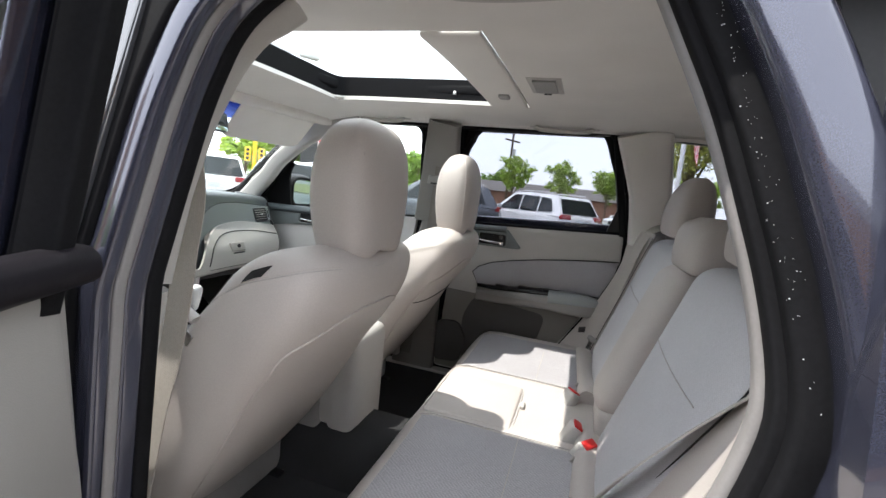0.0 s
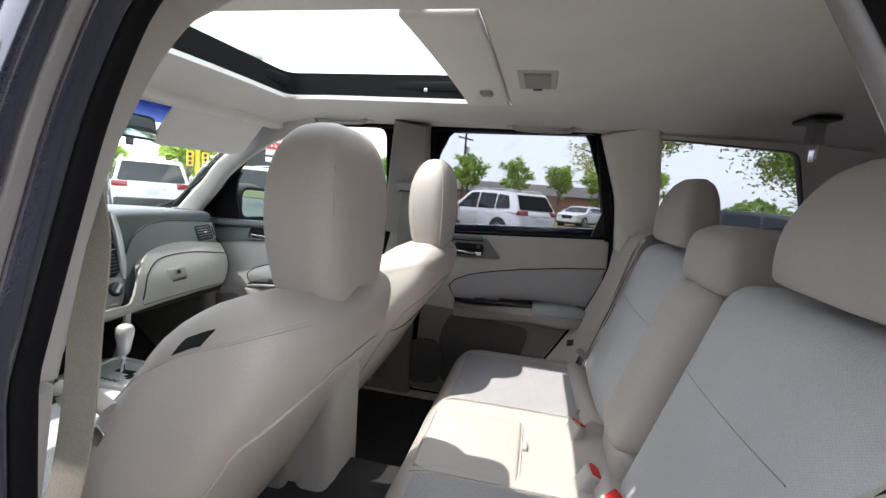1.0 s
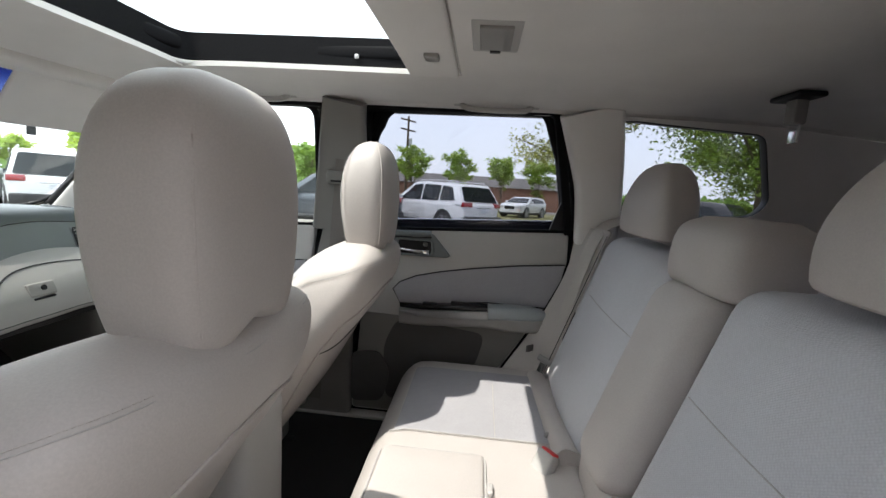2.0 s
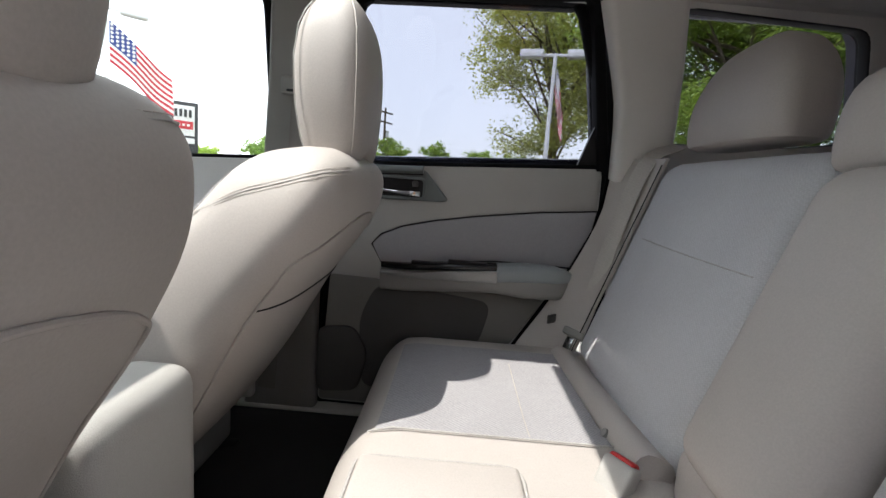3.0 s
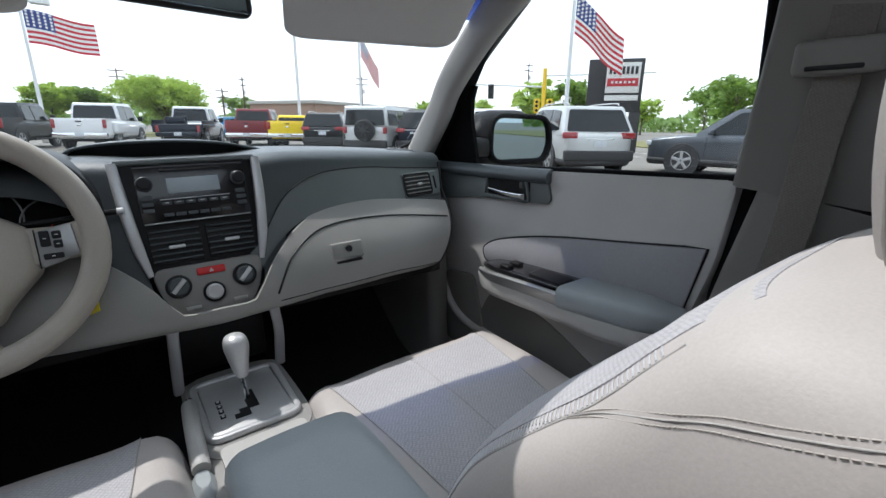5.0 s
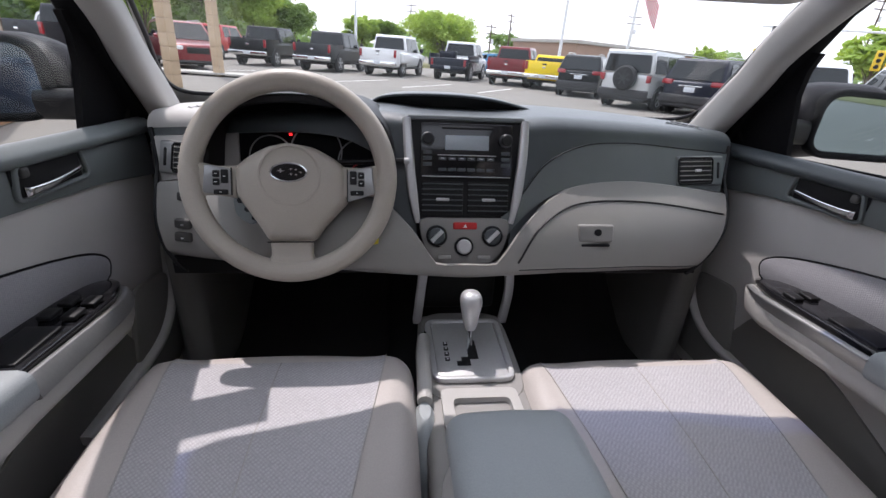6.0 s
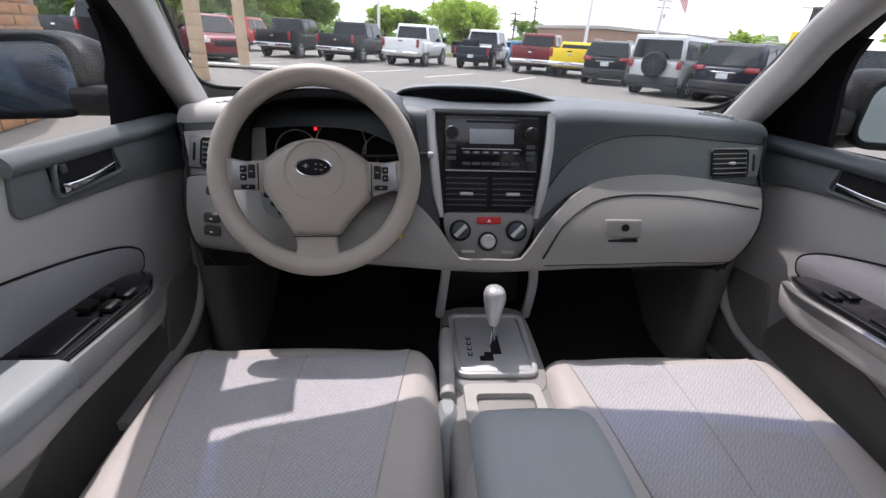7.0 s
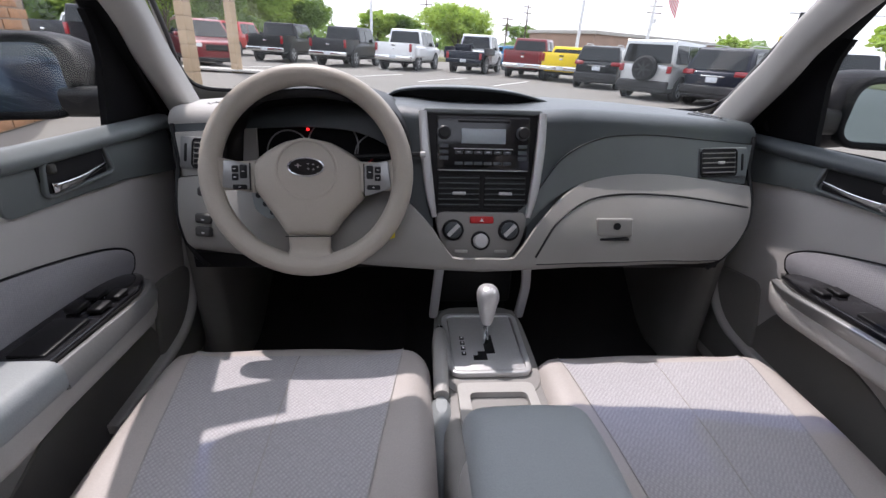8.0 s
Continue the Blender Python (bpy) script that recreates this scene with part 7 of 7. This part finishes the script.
put(suv("silver boxy off-road car with a spare wheel on its tail", C_SILVER, 4.4, 1.87, 1.85, tail="tall", rails=False, spare=True, boxy=True), 9.15, 17.5, -50)
put(suv("black compact sport utility car in the back row", C_BLACK, 4.6, 1.86, 1.68), 8.45, 21.8, -30)
put(suv("maroon crossover car facing the lot beside the columns", C_MAROON, 4.7, 1.85, 1.72), -8.6, 20.95, -146)
put(suv("white crossover car behind the columns", C_WHITE, 4.7, 1.85, 1.72), -14.6, 24.6, -127)
put(pickup("bright red pickup truck in the far row", C_RED), -11.3, 32.3, -8)
put(pickup("black crew-cab pickup truck in the far row", C_BLACK), -7.2, 28.8, -9)
put(pickup("dark grey pickup truck with a chrome bumper", C_GREY), -3.6, 27.8, -15)
put(pickup("white pickup truck with flared double rear wheels", C_WHITE, dual=True, H=2.0), -0.25, 27.8, -18)
put(pickup("white-cabbed truck with a dark steel flat bed", C_WHITE, flat=True, H=2.0, lo=C_NAVY), 3.6, 28.7, -22)
put(pickup("maroon crew-cab pickup truck in the far row", C_MAROON), 6.5, 27.1, -25)
put(pickup("bright yellow low pickup car", C_YELLOW, 4.9, 1.9, 1.62), 8.0, 25.3, -28)
put(suv("blue hatchback car behind the trucks", C_BLUE, 4.3, 1.78, 1.55), 7.0, 35.0, -60)
put(pickup("dark grey pickup truck parked beside the brick building", C_GREY), -12.2, 21.3, -12)
put(suv("small white car on the far side of the grass", C_WHITE, 4.5, 1.8, 1.48, rails=False), 31.0, -2.5, 60)
put(suv("grey car parked behind the rear quarter window", C_GREY, 4.7, 1.85, 1.55, rails=False), 12.5, -4.6, -42)


# ---- poles, flags, sign ----
STRIPE_R, STRIPE_W, CANTON = mat("flag_red", (0.50, 0.03, 0.05), 0.8), mat("flag_white", (0.75, 0.74, 0.72), 0.8), mat("flag_blue", (0.04, 0.06, 0.22), 0.8)


def lamp_pole(x, y, h, turn, heads=True, flag=0.0, droop=0.45, label="tall white steel light pole with two box lamps"):
    p = thing("light_pole", label, "light pole", "light poles")
    part("pole", bar([(0, 0, 0), (0, 0, h)], [0.20, 0.13], [0.20, 0.13], r=0.3), GALV, p)
    part("foot", cyl(0.28, 0.7, (0, 0, 0.35), (0, 0, 1), 24, 0.03), CONCRETE, p)
    if heads:
        part("cross_arm", rbox((1.2, 0.08, 0.10), (0, 0, h - 0.05), 0.02), GALV, p)
        for s in (-1, 1):
            hd = part("lamp_head", rbox((0.85, 0.42, 0.26), (s * 0.85, 0, h - 0.02), 0.03), GALV, p)
            part("lens", rbox((0.70, 0.34, 0.02), (s * 0.85, 0, h - 0.155), 0.006), LAMPW, hd)
    put(p, x, y, turn)
    if flag:
        f = thing("flag", "striped red, white and blue flag hanging from a light pole", "flag", "flags")
        w, hgt = flag, flag * 0.55

        def cloth(u, k):
            return Vector((0.10 + u * w * math.cos(droop), 0.10 * math.sin(u * 9.0 + k * 2.0) * u, -k * hgt - u * w * math.sin(droop) + 0.05 * math.sin(u * 7)))
        for i in range(13):
            part("stripe", sheet(lambda u, k: cloth(u, (i + k) / 13), steps(0.0 if i > 6 else 0.4, 1, 14), (0.0, 1.0), 0.004), STRIPE_R if i % 2 == 0 else STRIPE_W, f)
        ca = part("canton", sheet(lambda u, k: cloth(u, k), steps(0, 0.4, 6), steps(0, 7 / 13, 3), 0.004), CANTON, f)
        for i in range(5):
            for j in range(5):
                c = cloth(0.04 + 0.08 * i, 0.05 + 0.10 * j)
                part("star", cyl(0.022 * w, 0.03, c, (0, 1, 0), 5), STRIPE_W, ca)
        put(f, x, y, turn + 8, h - 0.45)


lamp_pole(15.6, 13.5, 6.7, -48, flag=2.6, droop=0.68)
lamp_pole(13.2, 28.0, 6.9, -30, flag=2.2, droop=1.05)
lamp_pole(16.6, -2.6, 6.4, -100, flag=1.8, droop=1.35)
lamp_pole(-2.95, 34.0, 7.2, 3, flag=3.0, droop=0.12)
lamp_pole(10.4, 31.6, 13.0, 0, heads=False, label="tall plain white steel pole")
sign = thing("pylon_sign", "dark pylon sign with white panel and red band", "sign")
SIGNB, SIGNW, SIGNR = mat("sign_black", (0.03, 0.03, 0.032), 0.5), mat("sign_white", (0.70, 0.70, 0.68), 0.5), mat("sign_red", (0.50, 0.04, 0.05), 0.5)
part("column", rbox((0.75, 0.5, 4.3), (-1.0, 0, 2.15), 0.03), SIGNB, sign)
part("cabinet", rbox((2.1, 0.45, 2.4), (0.05, 0, 3.1), 0.03), SIGNB, sign)
part("white_panel", rbox((1.5, 0.03, 1.35), (0.20, -0.235, 3.45), 0.01), SIGNW, sign)
part("red_band", rbox((1.38, 0.02, 0.36), (0.20, -0.255, 3.25), 0.005), SIGNR, sign)
for i in range(7):
    part("letter_bar", rbox((0.12, 0.02, 0.34), (-0.37 + 0.19 * i, -0.258, 3.78), 0.005), SIGNB, sign)
for i in range(6):
    part("letter_bar", rbox((0.11, 0.02, 0.10), (-0.26 + 0.19 * i, -0.268, 3.25), 0.003), SIGNW, sign)
part("phone_bar", rbox((1.5, 0.02, 0.24), (0.20, -0.24, 2.55), 0.005), SIGNW, sign)
part("sign_foot", rbox((0.5, 0.4, 2.0), (0.9, 0, 1.0), 0.03), SIGNB, sign)
put(sign, 19.9, 14.0, -55)

SIGNALY = mat("signal_yellow", (0.75, 0.50, 0.02), 0.5)
sig = thing("traffic_signal", "yellow traffic signal post with a long grey mast arm", "traffic light")
part("post", bar([(0, 0, 0), (0, 0, 6.0)], 0.35, 0.35), SIGNALY, sig)
part("mast_arm", bar([(0, 0, 4.5), (-7.5, 0, 4.8)], 0.14, 0.14, up=(0, 0, 1)), GALV, sig)
for x, z in ((-0.55, 2.9), (0.55, 2.9), (-4.6, 4.1), (-6.6, 4.2), (7.0, 5.2)):
    sg = part("signal_head", rbox((0.5, 0.35, 1.2), (x, -0.2, z), 0.04), SIGNALY if abs(x) < 1 else BLACK, sig)
    for k in range(3):
        part("lens", cyl(0.13, 0.06, (x, -0.39, z + 0.36 - 0.36 * k), (0, 1, 0), 16, 0.01), BLACK, sg)
part("mast_arm", bar([(0, 0, 5.4), (9, 0, 5.6)], 0.14, 0.14, up=(0, 0, 1)), GALV, sig)
put(sig, 31.0, 28.5, -48)
WOODP = mat("pole_wood", (0.10, 0.075, 0.055), 0.9, vary=0.3)
for x, y, h in ((19, 84, 8.5), (14, 75, 6), (36, 74, 9), (42, 8, 8.5), (62, 60, 12), (2, 88, 9)):
    u = thing("utility_pole", "brown wooden utility pole with cross-arms", "utility pole", "utility poles")
    part("pole", bar([(0, 0, 0), (0, 0, h)], [0.28, 0.18], [0.28, 0.18], r=0.45), WOODP, u)
    for z in (0.4, 1.3):
        part("cross_arm", rbox((2.2, 0.12, 0.14), (0, 0, h - z), 0.02), WOODP, u)
    part("transformer", cyl(0.22, 0.7, (0.35, 0, h - 2.4), (0, 0, 1), 16, 0.03), GALV, u)
    put(u, x, y, random.uniform(-60, 60))
yel = thing("window_sticker_flag", "yellow price marker standing on a car roof", "marker")
part("marker", rbox((0.30, 0.04, 0.45), (0, 0, 0.23), 0.02), C_YELLOW, yel)
put(yel, 11.8, 15.9, -45, 1.74)

# ---- buildings ----
BRICKM = mat("orange_brick", (0.36, 0.19, 0.10), 0.9, vary=0.25, scale=4, bump=0.4, fine=80)
MORTAR = mat("mortar", (0.30, 0.23, 0.17), 0.95, vary=0.1)
STONE = mat("column_stone", (0.40, 0.30, 0.20), 0.9, vary=0.2, scale=3, bump=0.5, fine=50, island=True)
for x, y in ((-5.65, 13.1), (-6.2, 17.7)):
    c = thing("porch_column", "beige stone porch column", "column", "porch columns")
    part("core", rbox((0.235, 0.235, 4.4), (0, 0, 2.2), 0.01), MORTAR, c)
    for k in range(14):
        part("block", rbox((0.26, 0.26, 0.295), (0, 0, 0.16 + 0.31 * k), 0.012), STONE, c)
    put(c, x, y, -20)
hall = thing("brick_showroom", "orange brick showroom wall with dark glazing", "building")
part("wall", rbox((0.5, 2.0, 4.2), (0, 0, 2.1), 0.01), MORTAR, hall)
brick_me = None
for i in range(30):
    for k in range(4):
        for side in (0, 1):
            if side and k > 0:
                continue
            if brick_me is None:
                ob = part("brick", rbox((0.02, 0.42, 0.115), (0, 0, 0), 0.006, seg=1), BRICKM, hall)
                brick_me = ob.data
            else:
                ob = new("brick", brick_me)
                ob.parent = hall
            if side:
                ob.matrix_basis = pose(0.0, 1.005, 0.10 + 0.135 * i, 0, 0, 90)
            else:
                ob.location = (0.255, -0.78 + 0.46 * k + (0.2 if i % 2 else 0), 0.10 + 0.135 * i)
part("glazing", rbox((0.1, 1.1, 3.0), (-0.3, 1.6, 1.6), 0.01), CARGLASS, hall)
part("mullion", rbox((0.14, 0.08, 3.0), (-0.28, 1.4, 1.6), 0.01), GALV, hall)
part("base_course", rbox((0.9, 2.9, 0.62), (0, 0, 0.31), 0.02), MORTAR, hall)
for i in range(4):
    for k in range(6):
        ob = new("brick", brick_me)
        ob.parent = hall
        ob.location = (0.455, -1.18 + 0.46 * k + (0.2 if i % 2 else 0), 0.08 + 0.135 * i)
put(hall, -5.6, 7.1, 12)
side = thing("showroom_side_wall", "long orange brick showroom wall out of view beside the parked car", "building")
part("wall", rbox((0.5, 30.0, 3.6), (0, 0, 1.8), 0.01), mat("showroom_brick", (0.34, 0.18, 0.10), 0.9, vary=0.22, scale=3, bump=0.4, fine=40), side)
part("parapet", rbox((0.62, 30.1, 0.35), (0, 0, 3.7), 0.02), CONCRETE, side)
for k in range(5):
    w = part("window", rbox((0.12, 4.4, 2.3), (0.24, -11.5 + 5.6 * k, 1.6), 0.02), CARGLASS, side)
    part("window_frame", rbox((0.16, 4.55, 0.10), (0.25, -11.5 + 5.6 * k, 2.8), 0.01), GALV, w)
put(side, -6.6, -8.6, 6)
far = thing("far_brick_building", "long low brick commercial building in the distance", "building")
part("wall", rbox((44, 14, 4.2), (0, 0, 2.1), 0.02), mat("far_brick", (0.30, 0.20, 0.15), 0.9, vary=0.15, scale=0.5), far)
part("roof", rbox((44.6, 14.6, 0.5), (0, 0, 4.4), 0.05), CONCRETE, far)
for k in range(9):
    w = part("window", rbox((2.4, 0.1, 1.6), (-18 + 4.5 * k, -7.03, 1.9), 0.02), CARGLASS, far)
    part("window_frame", rbox((2.6, 0.06, 0.12), (-18 + 4.5 * k, -7.05, 2.75), 0.01), CONCRETE, w)
put(far, 42, 86, 28)
house = thing("low_brick_house", "low brick building behind a row of young trees", "building")
part("wall", rbox((26, 8, 2.6), (0, 0, 1.3), 0.02), mat("house_brick", (0.28, 0.15, 0.10), 0.9, vary=0.2, scale=0.6), house)
part("roof", prism([(-4.5, 2.6), (4.5, 2.6), (0, 4.0)], lambda a, b, t: Vector((t, a, b)), -13.4, 13.4), mat("roof_shingle", (0.12, 0.11, 0.10), 0.9, vary=0.2), house)
for k in range(6):
    part("window", rbox((1.4, 0.1, 1.1), (-10 + 4 * k, -4.03, 1.5), 0.02), CARGLASS, house)
put(house, 58, 2, 90)

# ---- trees ----
BARK = mat("bark", (0.13, 0.10, 0.075), 0.95, vary=0.3, scale=6, bump=0.8, fine=40)


def leafmat(name, c):
    m = mat(name, c, 0.6, vary=0.45, scale=0.8, fine=4, island=True)
    b = m.node_tree.nodes["Principled BSDF"]
    nt, n = m.node_tree, m.node_tree.nodes
    thin, mix = n.new("ShaderNodeBsdfTranslucent"), n.new("ShaderNodeMixShader")
    thin.inputs[0].default_value = (min(1, c[0] * 1.6), min(1, c[1] * 1.5), c[2], 1)
    mix.inputs[0].default_value = 0.4
    nt.links.new(b.outputs[0], mix.inputs[1])
    nt.links.new(thin.outputs[0], mix.inputs[2])
    nt.links.new(mix.outputs[0], n["Material Output"].inputs[0])
    return m


LEAF_A, LEAF_B, LEAF_C = leafmat("bright_leaves", (0.27, 0.38, 0.08)), leafmat("dark_leaves", (0.14, 0.23, 0.055)), leafmat("olive_leaves", (0.38, 0.41, 0.13))


def tree(label, h, crown, n, leaf, m, trunk=0.22, low=0.3, clumps=26, bare=0, seed=1, squash=1.0, lift=0.35):
    """A tapered trunk, forking limbs, and leaves in clumps round the limbs' ends."""
    rnd = random.Random(seed)
    t = thing("tree", label, "tree", "trees")
    lean = Vector((rnd.uniform(-0.05, 0.05), rnd.uniform(-0.05, 0.05), 1))
    top = h * 0.72
    tr = part("trunk", bar([lean * (top * k) for k in (0, 0.06, 0.3, 0.6, 1)], [trunk * f for f in (2.7, 2.0, 1.6, 1.1, 0.3)], [trunk * f for f in (2.7, 2.0, 1.6, 1.1, 0.3)], r=0.45), BARK, t)
    ends = []
    bm = bmesh.new()
    for i in range(clumps):
        f = low + (1 - low) * (i + 0.5) / clumps
        a = i * 2.4 + rnd.uniform(-0.4, 0.4)
        z0 = h * min(0.70, f * 0.75)
        reach = crown * (0.45 + 0.6 * rnd.random()) * max(0.05, math.sin(math.pi * min(0.97, 0.18 + 0.80 * (1 - (f - low) / (1 - low))))) ** 0.6
        e = Vector((reach * math.cos(a), reach * math.sin(a), z0 + (h - z0) * rnd.uniform(lift, 0.95) * squash))
        s = lean * z0
        mid = s.lerp(e, 0.5) + Vector((0, 0, 0.10 * h * rnd.random()))
        bar([s, s.lerp(mid, 0.5), mid, e], [trunk * 0.55, trunk * 0.4, trunk * 0.26, trunk * 0.08], [trunk * 0.55, trunk * 0.4, trunk * 0.26, trunk * 0.08], r=0.45, seg=1, bm=bm)
        ends += [(e, 1.0), (mid.lerp(e, 0.55), 0.75)]
        for j in range(4 if bare else 2):
            q = mid.lerp(e, rnd.uniform(0.1, 0.95))
            w = q + Vector((rnd.uniform(-1, 1), rnd.uniform(-1, 1), rnd.uniform(-0.4, 0.9))) * crown * 0.30
            bar([q, q.lerp(w, 0.5) + Vector((0, 0, 0.05)), w], [trunk * 0.16, trunk * 0.10, trunk * 0.03], [trunk * 0.16, trunk * 0.10, trunk * 0.03], r=0.45, seg=1, bm=bm)
            ends.append((w, 0.6))
    part("limbs", finish(bm), BARK, t)
    verts, faces = [], []
    keep = [e for k, e in enumerate(ends) if not bare or k % bare]
    for i in range(n):
        c, k = rnd.choice(keep)
        g = Vector((rnd.gauss(0, 1), rnd.gauss(0, 1), rnd.gauss(0, 0.7)))
        p = c + g * crown * 0.118 * k
        u = Vector((rnd.gauss(0, 1), rnd.gauss(0, 1), rnd.gauss(0, 0.5))).normalized()
        w = u.orthogonal().normalized()
        w = (w * math.cos(i) + u.cross(w) * math.sin(i)).normalized()
        sz = leaf * rnd.uniform(0.6, 1.3)
        b0 = len(verts)
        verts += [p - u * sz, p + w * sz * 0.45 - u * sz * 0.1, p + u * sz + w.cross(u) * sz * 0.25, p - w * sz * 0.45 - u * sz * 0.1]
        faces += [(b0, b0 + 1, b0 + 2), (b0, b0 + 2, b0 + 3)]
    me = bpy.data.meshes.new("crown")
    me.from_pydata([tuple(v) for v in verts], [], faces)
    me.materials.append(m)
    cr = new("crown", me)
    cr.parent = t
    return t


put(tree("tall half-leafed tree with bare twigs and yellowish leaves", 12.5, 5.8, 46000, 0.095, LEAF_C, 0.30, 0.22, 40, 3, 7, 1.0, 0.08), 23.0, -4.0)
put(tree("large dense tree with bright green leaves", 11.5, 6.4, 150000, 0.088, LEAF_A, 0.34, 0.16, 60, 0, 8, 0.9, 0.14), 17.0, -10.2)
put(tree("dark green tree behind the lot with low hanging boughs", 10.0, 5.0, 40000, 0.09, LEAF_B, 0.30, 0.25, 34, 0, 5), 19.5, -14.5)
young = [(40.8, 7.2, 4.4, 1), (41.2, 2.8, 4.3, 2), (41.0, -1.2, 4.0, 3), (41.5, -4.6, 4.0, 4), (40.0, -8.5, 3.8, 5)]
for x, y, h, sd in young:
    put(tree("small young green tree in a planted row", h * 1.25, 1.65, 4600, 0.12, LEAF_A, 0.07, 0.06, 26, 0, sd), x, y)
for i, (x, y, h, c) in enumerate(((-24, 50, 8.0, 4.6), (-19.5, 53, 7.4, 4.2), (-15.5, 55, 6.2, 3.6), (-12.2, 58, 4.9, 2.8), (-4.6, 62, 4.4, 2.2), (-1.9, 63, 4.3, 2.2), (-29, 46, 8.5, 5.0), (-34, 42, 8.5, 5.0))):
    put(tree("leafy green tree behind the far row of trucks", h, c, 11000, 0.19, LEAF_B if i % 2 else LEAF_A, 0.12, 0.08, 34, 0, 20 + i), x, y)
put(tree("broad round bright green tree beyond the lot", 4.5, 3.9, 26000, 0.13, LEAF_A, 0.16, 0.05, 44, 0, 31), 4.5, 51)
for i, (x, y, h) in enumerate(((12, 95, 5), (20, 92, 5.5), (25, 90, 4.5), (56, 66, 5.5), (62, 58, 5), (66, 48, 6), (70, 42, 5.5), (74, 34, 7), (56, 23, 6.4), (59, 20, 5.6), (66, 27, 6.5), (70, 14, 6), (50, 74, 5), (8, 100, 5.5), (30, 96, 5), (36, 34, 5.0), (39, 30.5, 5.2), (46, 33, 5.4))):
    put(tree("distant leafy tree along the road", h, h * 0.55, 1300, 0.36, LEAF_B if i % 3 else LEAF_A, 0.16, 0.15, 18, 0, 50 + i), x, y)
# low hedge and the woods on the horizon
rnd = random.Random(77)
verts, faces = [], []
for i in range(16000):
    a = rnd.uniform(-0.75, 2.7)
    d = rnd.uniform(125, 150)
    hh = 4.5 + 1.5 * math.sin(a * 23) + 1.0 * math.sin(a * 61 + 1)
    p = Vector((d * math.sin(a), d * math.cos(a), rnd.random() ** 0.8 * hh))
    u = Vector((rnd.gauss(0, 1), rnd.gauss(0, 1), rnd.gauss(0, 1))).normalized()
    w = u.orthogonal().normalized()
    b0 = len(verts)
    verts += [p - u * 0.9, p + w * 0.6, p + u * 0.9, p - w * 0.6]
    faces += [(b0, b0 + 1, b0 + 2), (b0, b0 + 2, b0 + 3)]
for i in range(26000):
    a = rnd.uniform(-0.95, -0.27)
    d = rnd.uniform(70, 84)
    hh = 4.2 + 9.0 * max(0.0, min(1.0, (-0.27 - a) / 0.16)) ** 0.7 + 1.0 * math.sin(a * 43) + 0.7 * math.sin(a * 97 + 1)
    p = Vector((d * math.sin(a), d * math.cos(a), rnd.random() ** 0.75 * hh * (0.75 + 0.25 * math.sin(d * 1.7 + a * 30))))
    u = Vector((rnd.gauss(0, 1), rnd.gauss(0, 1), rnd.gauss(0, 1))).normalized()
    w = u.orthogonal().normalized()
    b0 = len(verts)
    verts += [p - u * 0.42, p + w * 0.28, p + u * 0.42, p - w * 0.28]
    faces += [(b0, b0 + 1, b0 + 2), (b0, b0 + 2, b0 + 3)]
me = bpy.data.meshes.new("far_woods")
me.from_pydata([tuple(v) for v in verts], [], faces)
me.materials.append(LEAF_B)
put(tagged(new("far_woods", me), "dark green woods along the horizon", "woods", kind="stuff"), 0, 0)
verts, faces = [], []
for i in range(5000):
    x = rnd.uniform(-1, 1)
    p = Vector((22.5 + rnd.uniform(-0.6, 0.6), -10.5 + 3.6 * x, rnd.random() ** 0.7 * (1.5 + 0.25 * math.sin(x * 9))))
    u = Vector((rnd.gauss(0, 1), rnd.gauss(0, 1), rnd.gauss(0, 1))).normalized()
    w = u.orthogonal().normalized()
    b0 = len(verts)
    verts += [p - u * 0.12, p + w * 0.07, p + u * 0.12, p - w * 0.07]
    faces += [(b0, b0 + 1, b0 + 2), (b0, b0 + 2, b0 + 3)]
me = bpy.data.meshes.new("hedge")
me.from_pydata([tuple(v) for v in verts], [], faces)
me.materials.append(LEAF_A)
put(tagged(new("hedge", me), "clipped bright green hedge beside the lot", "hedge", kind="stuff"), 0, 0)
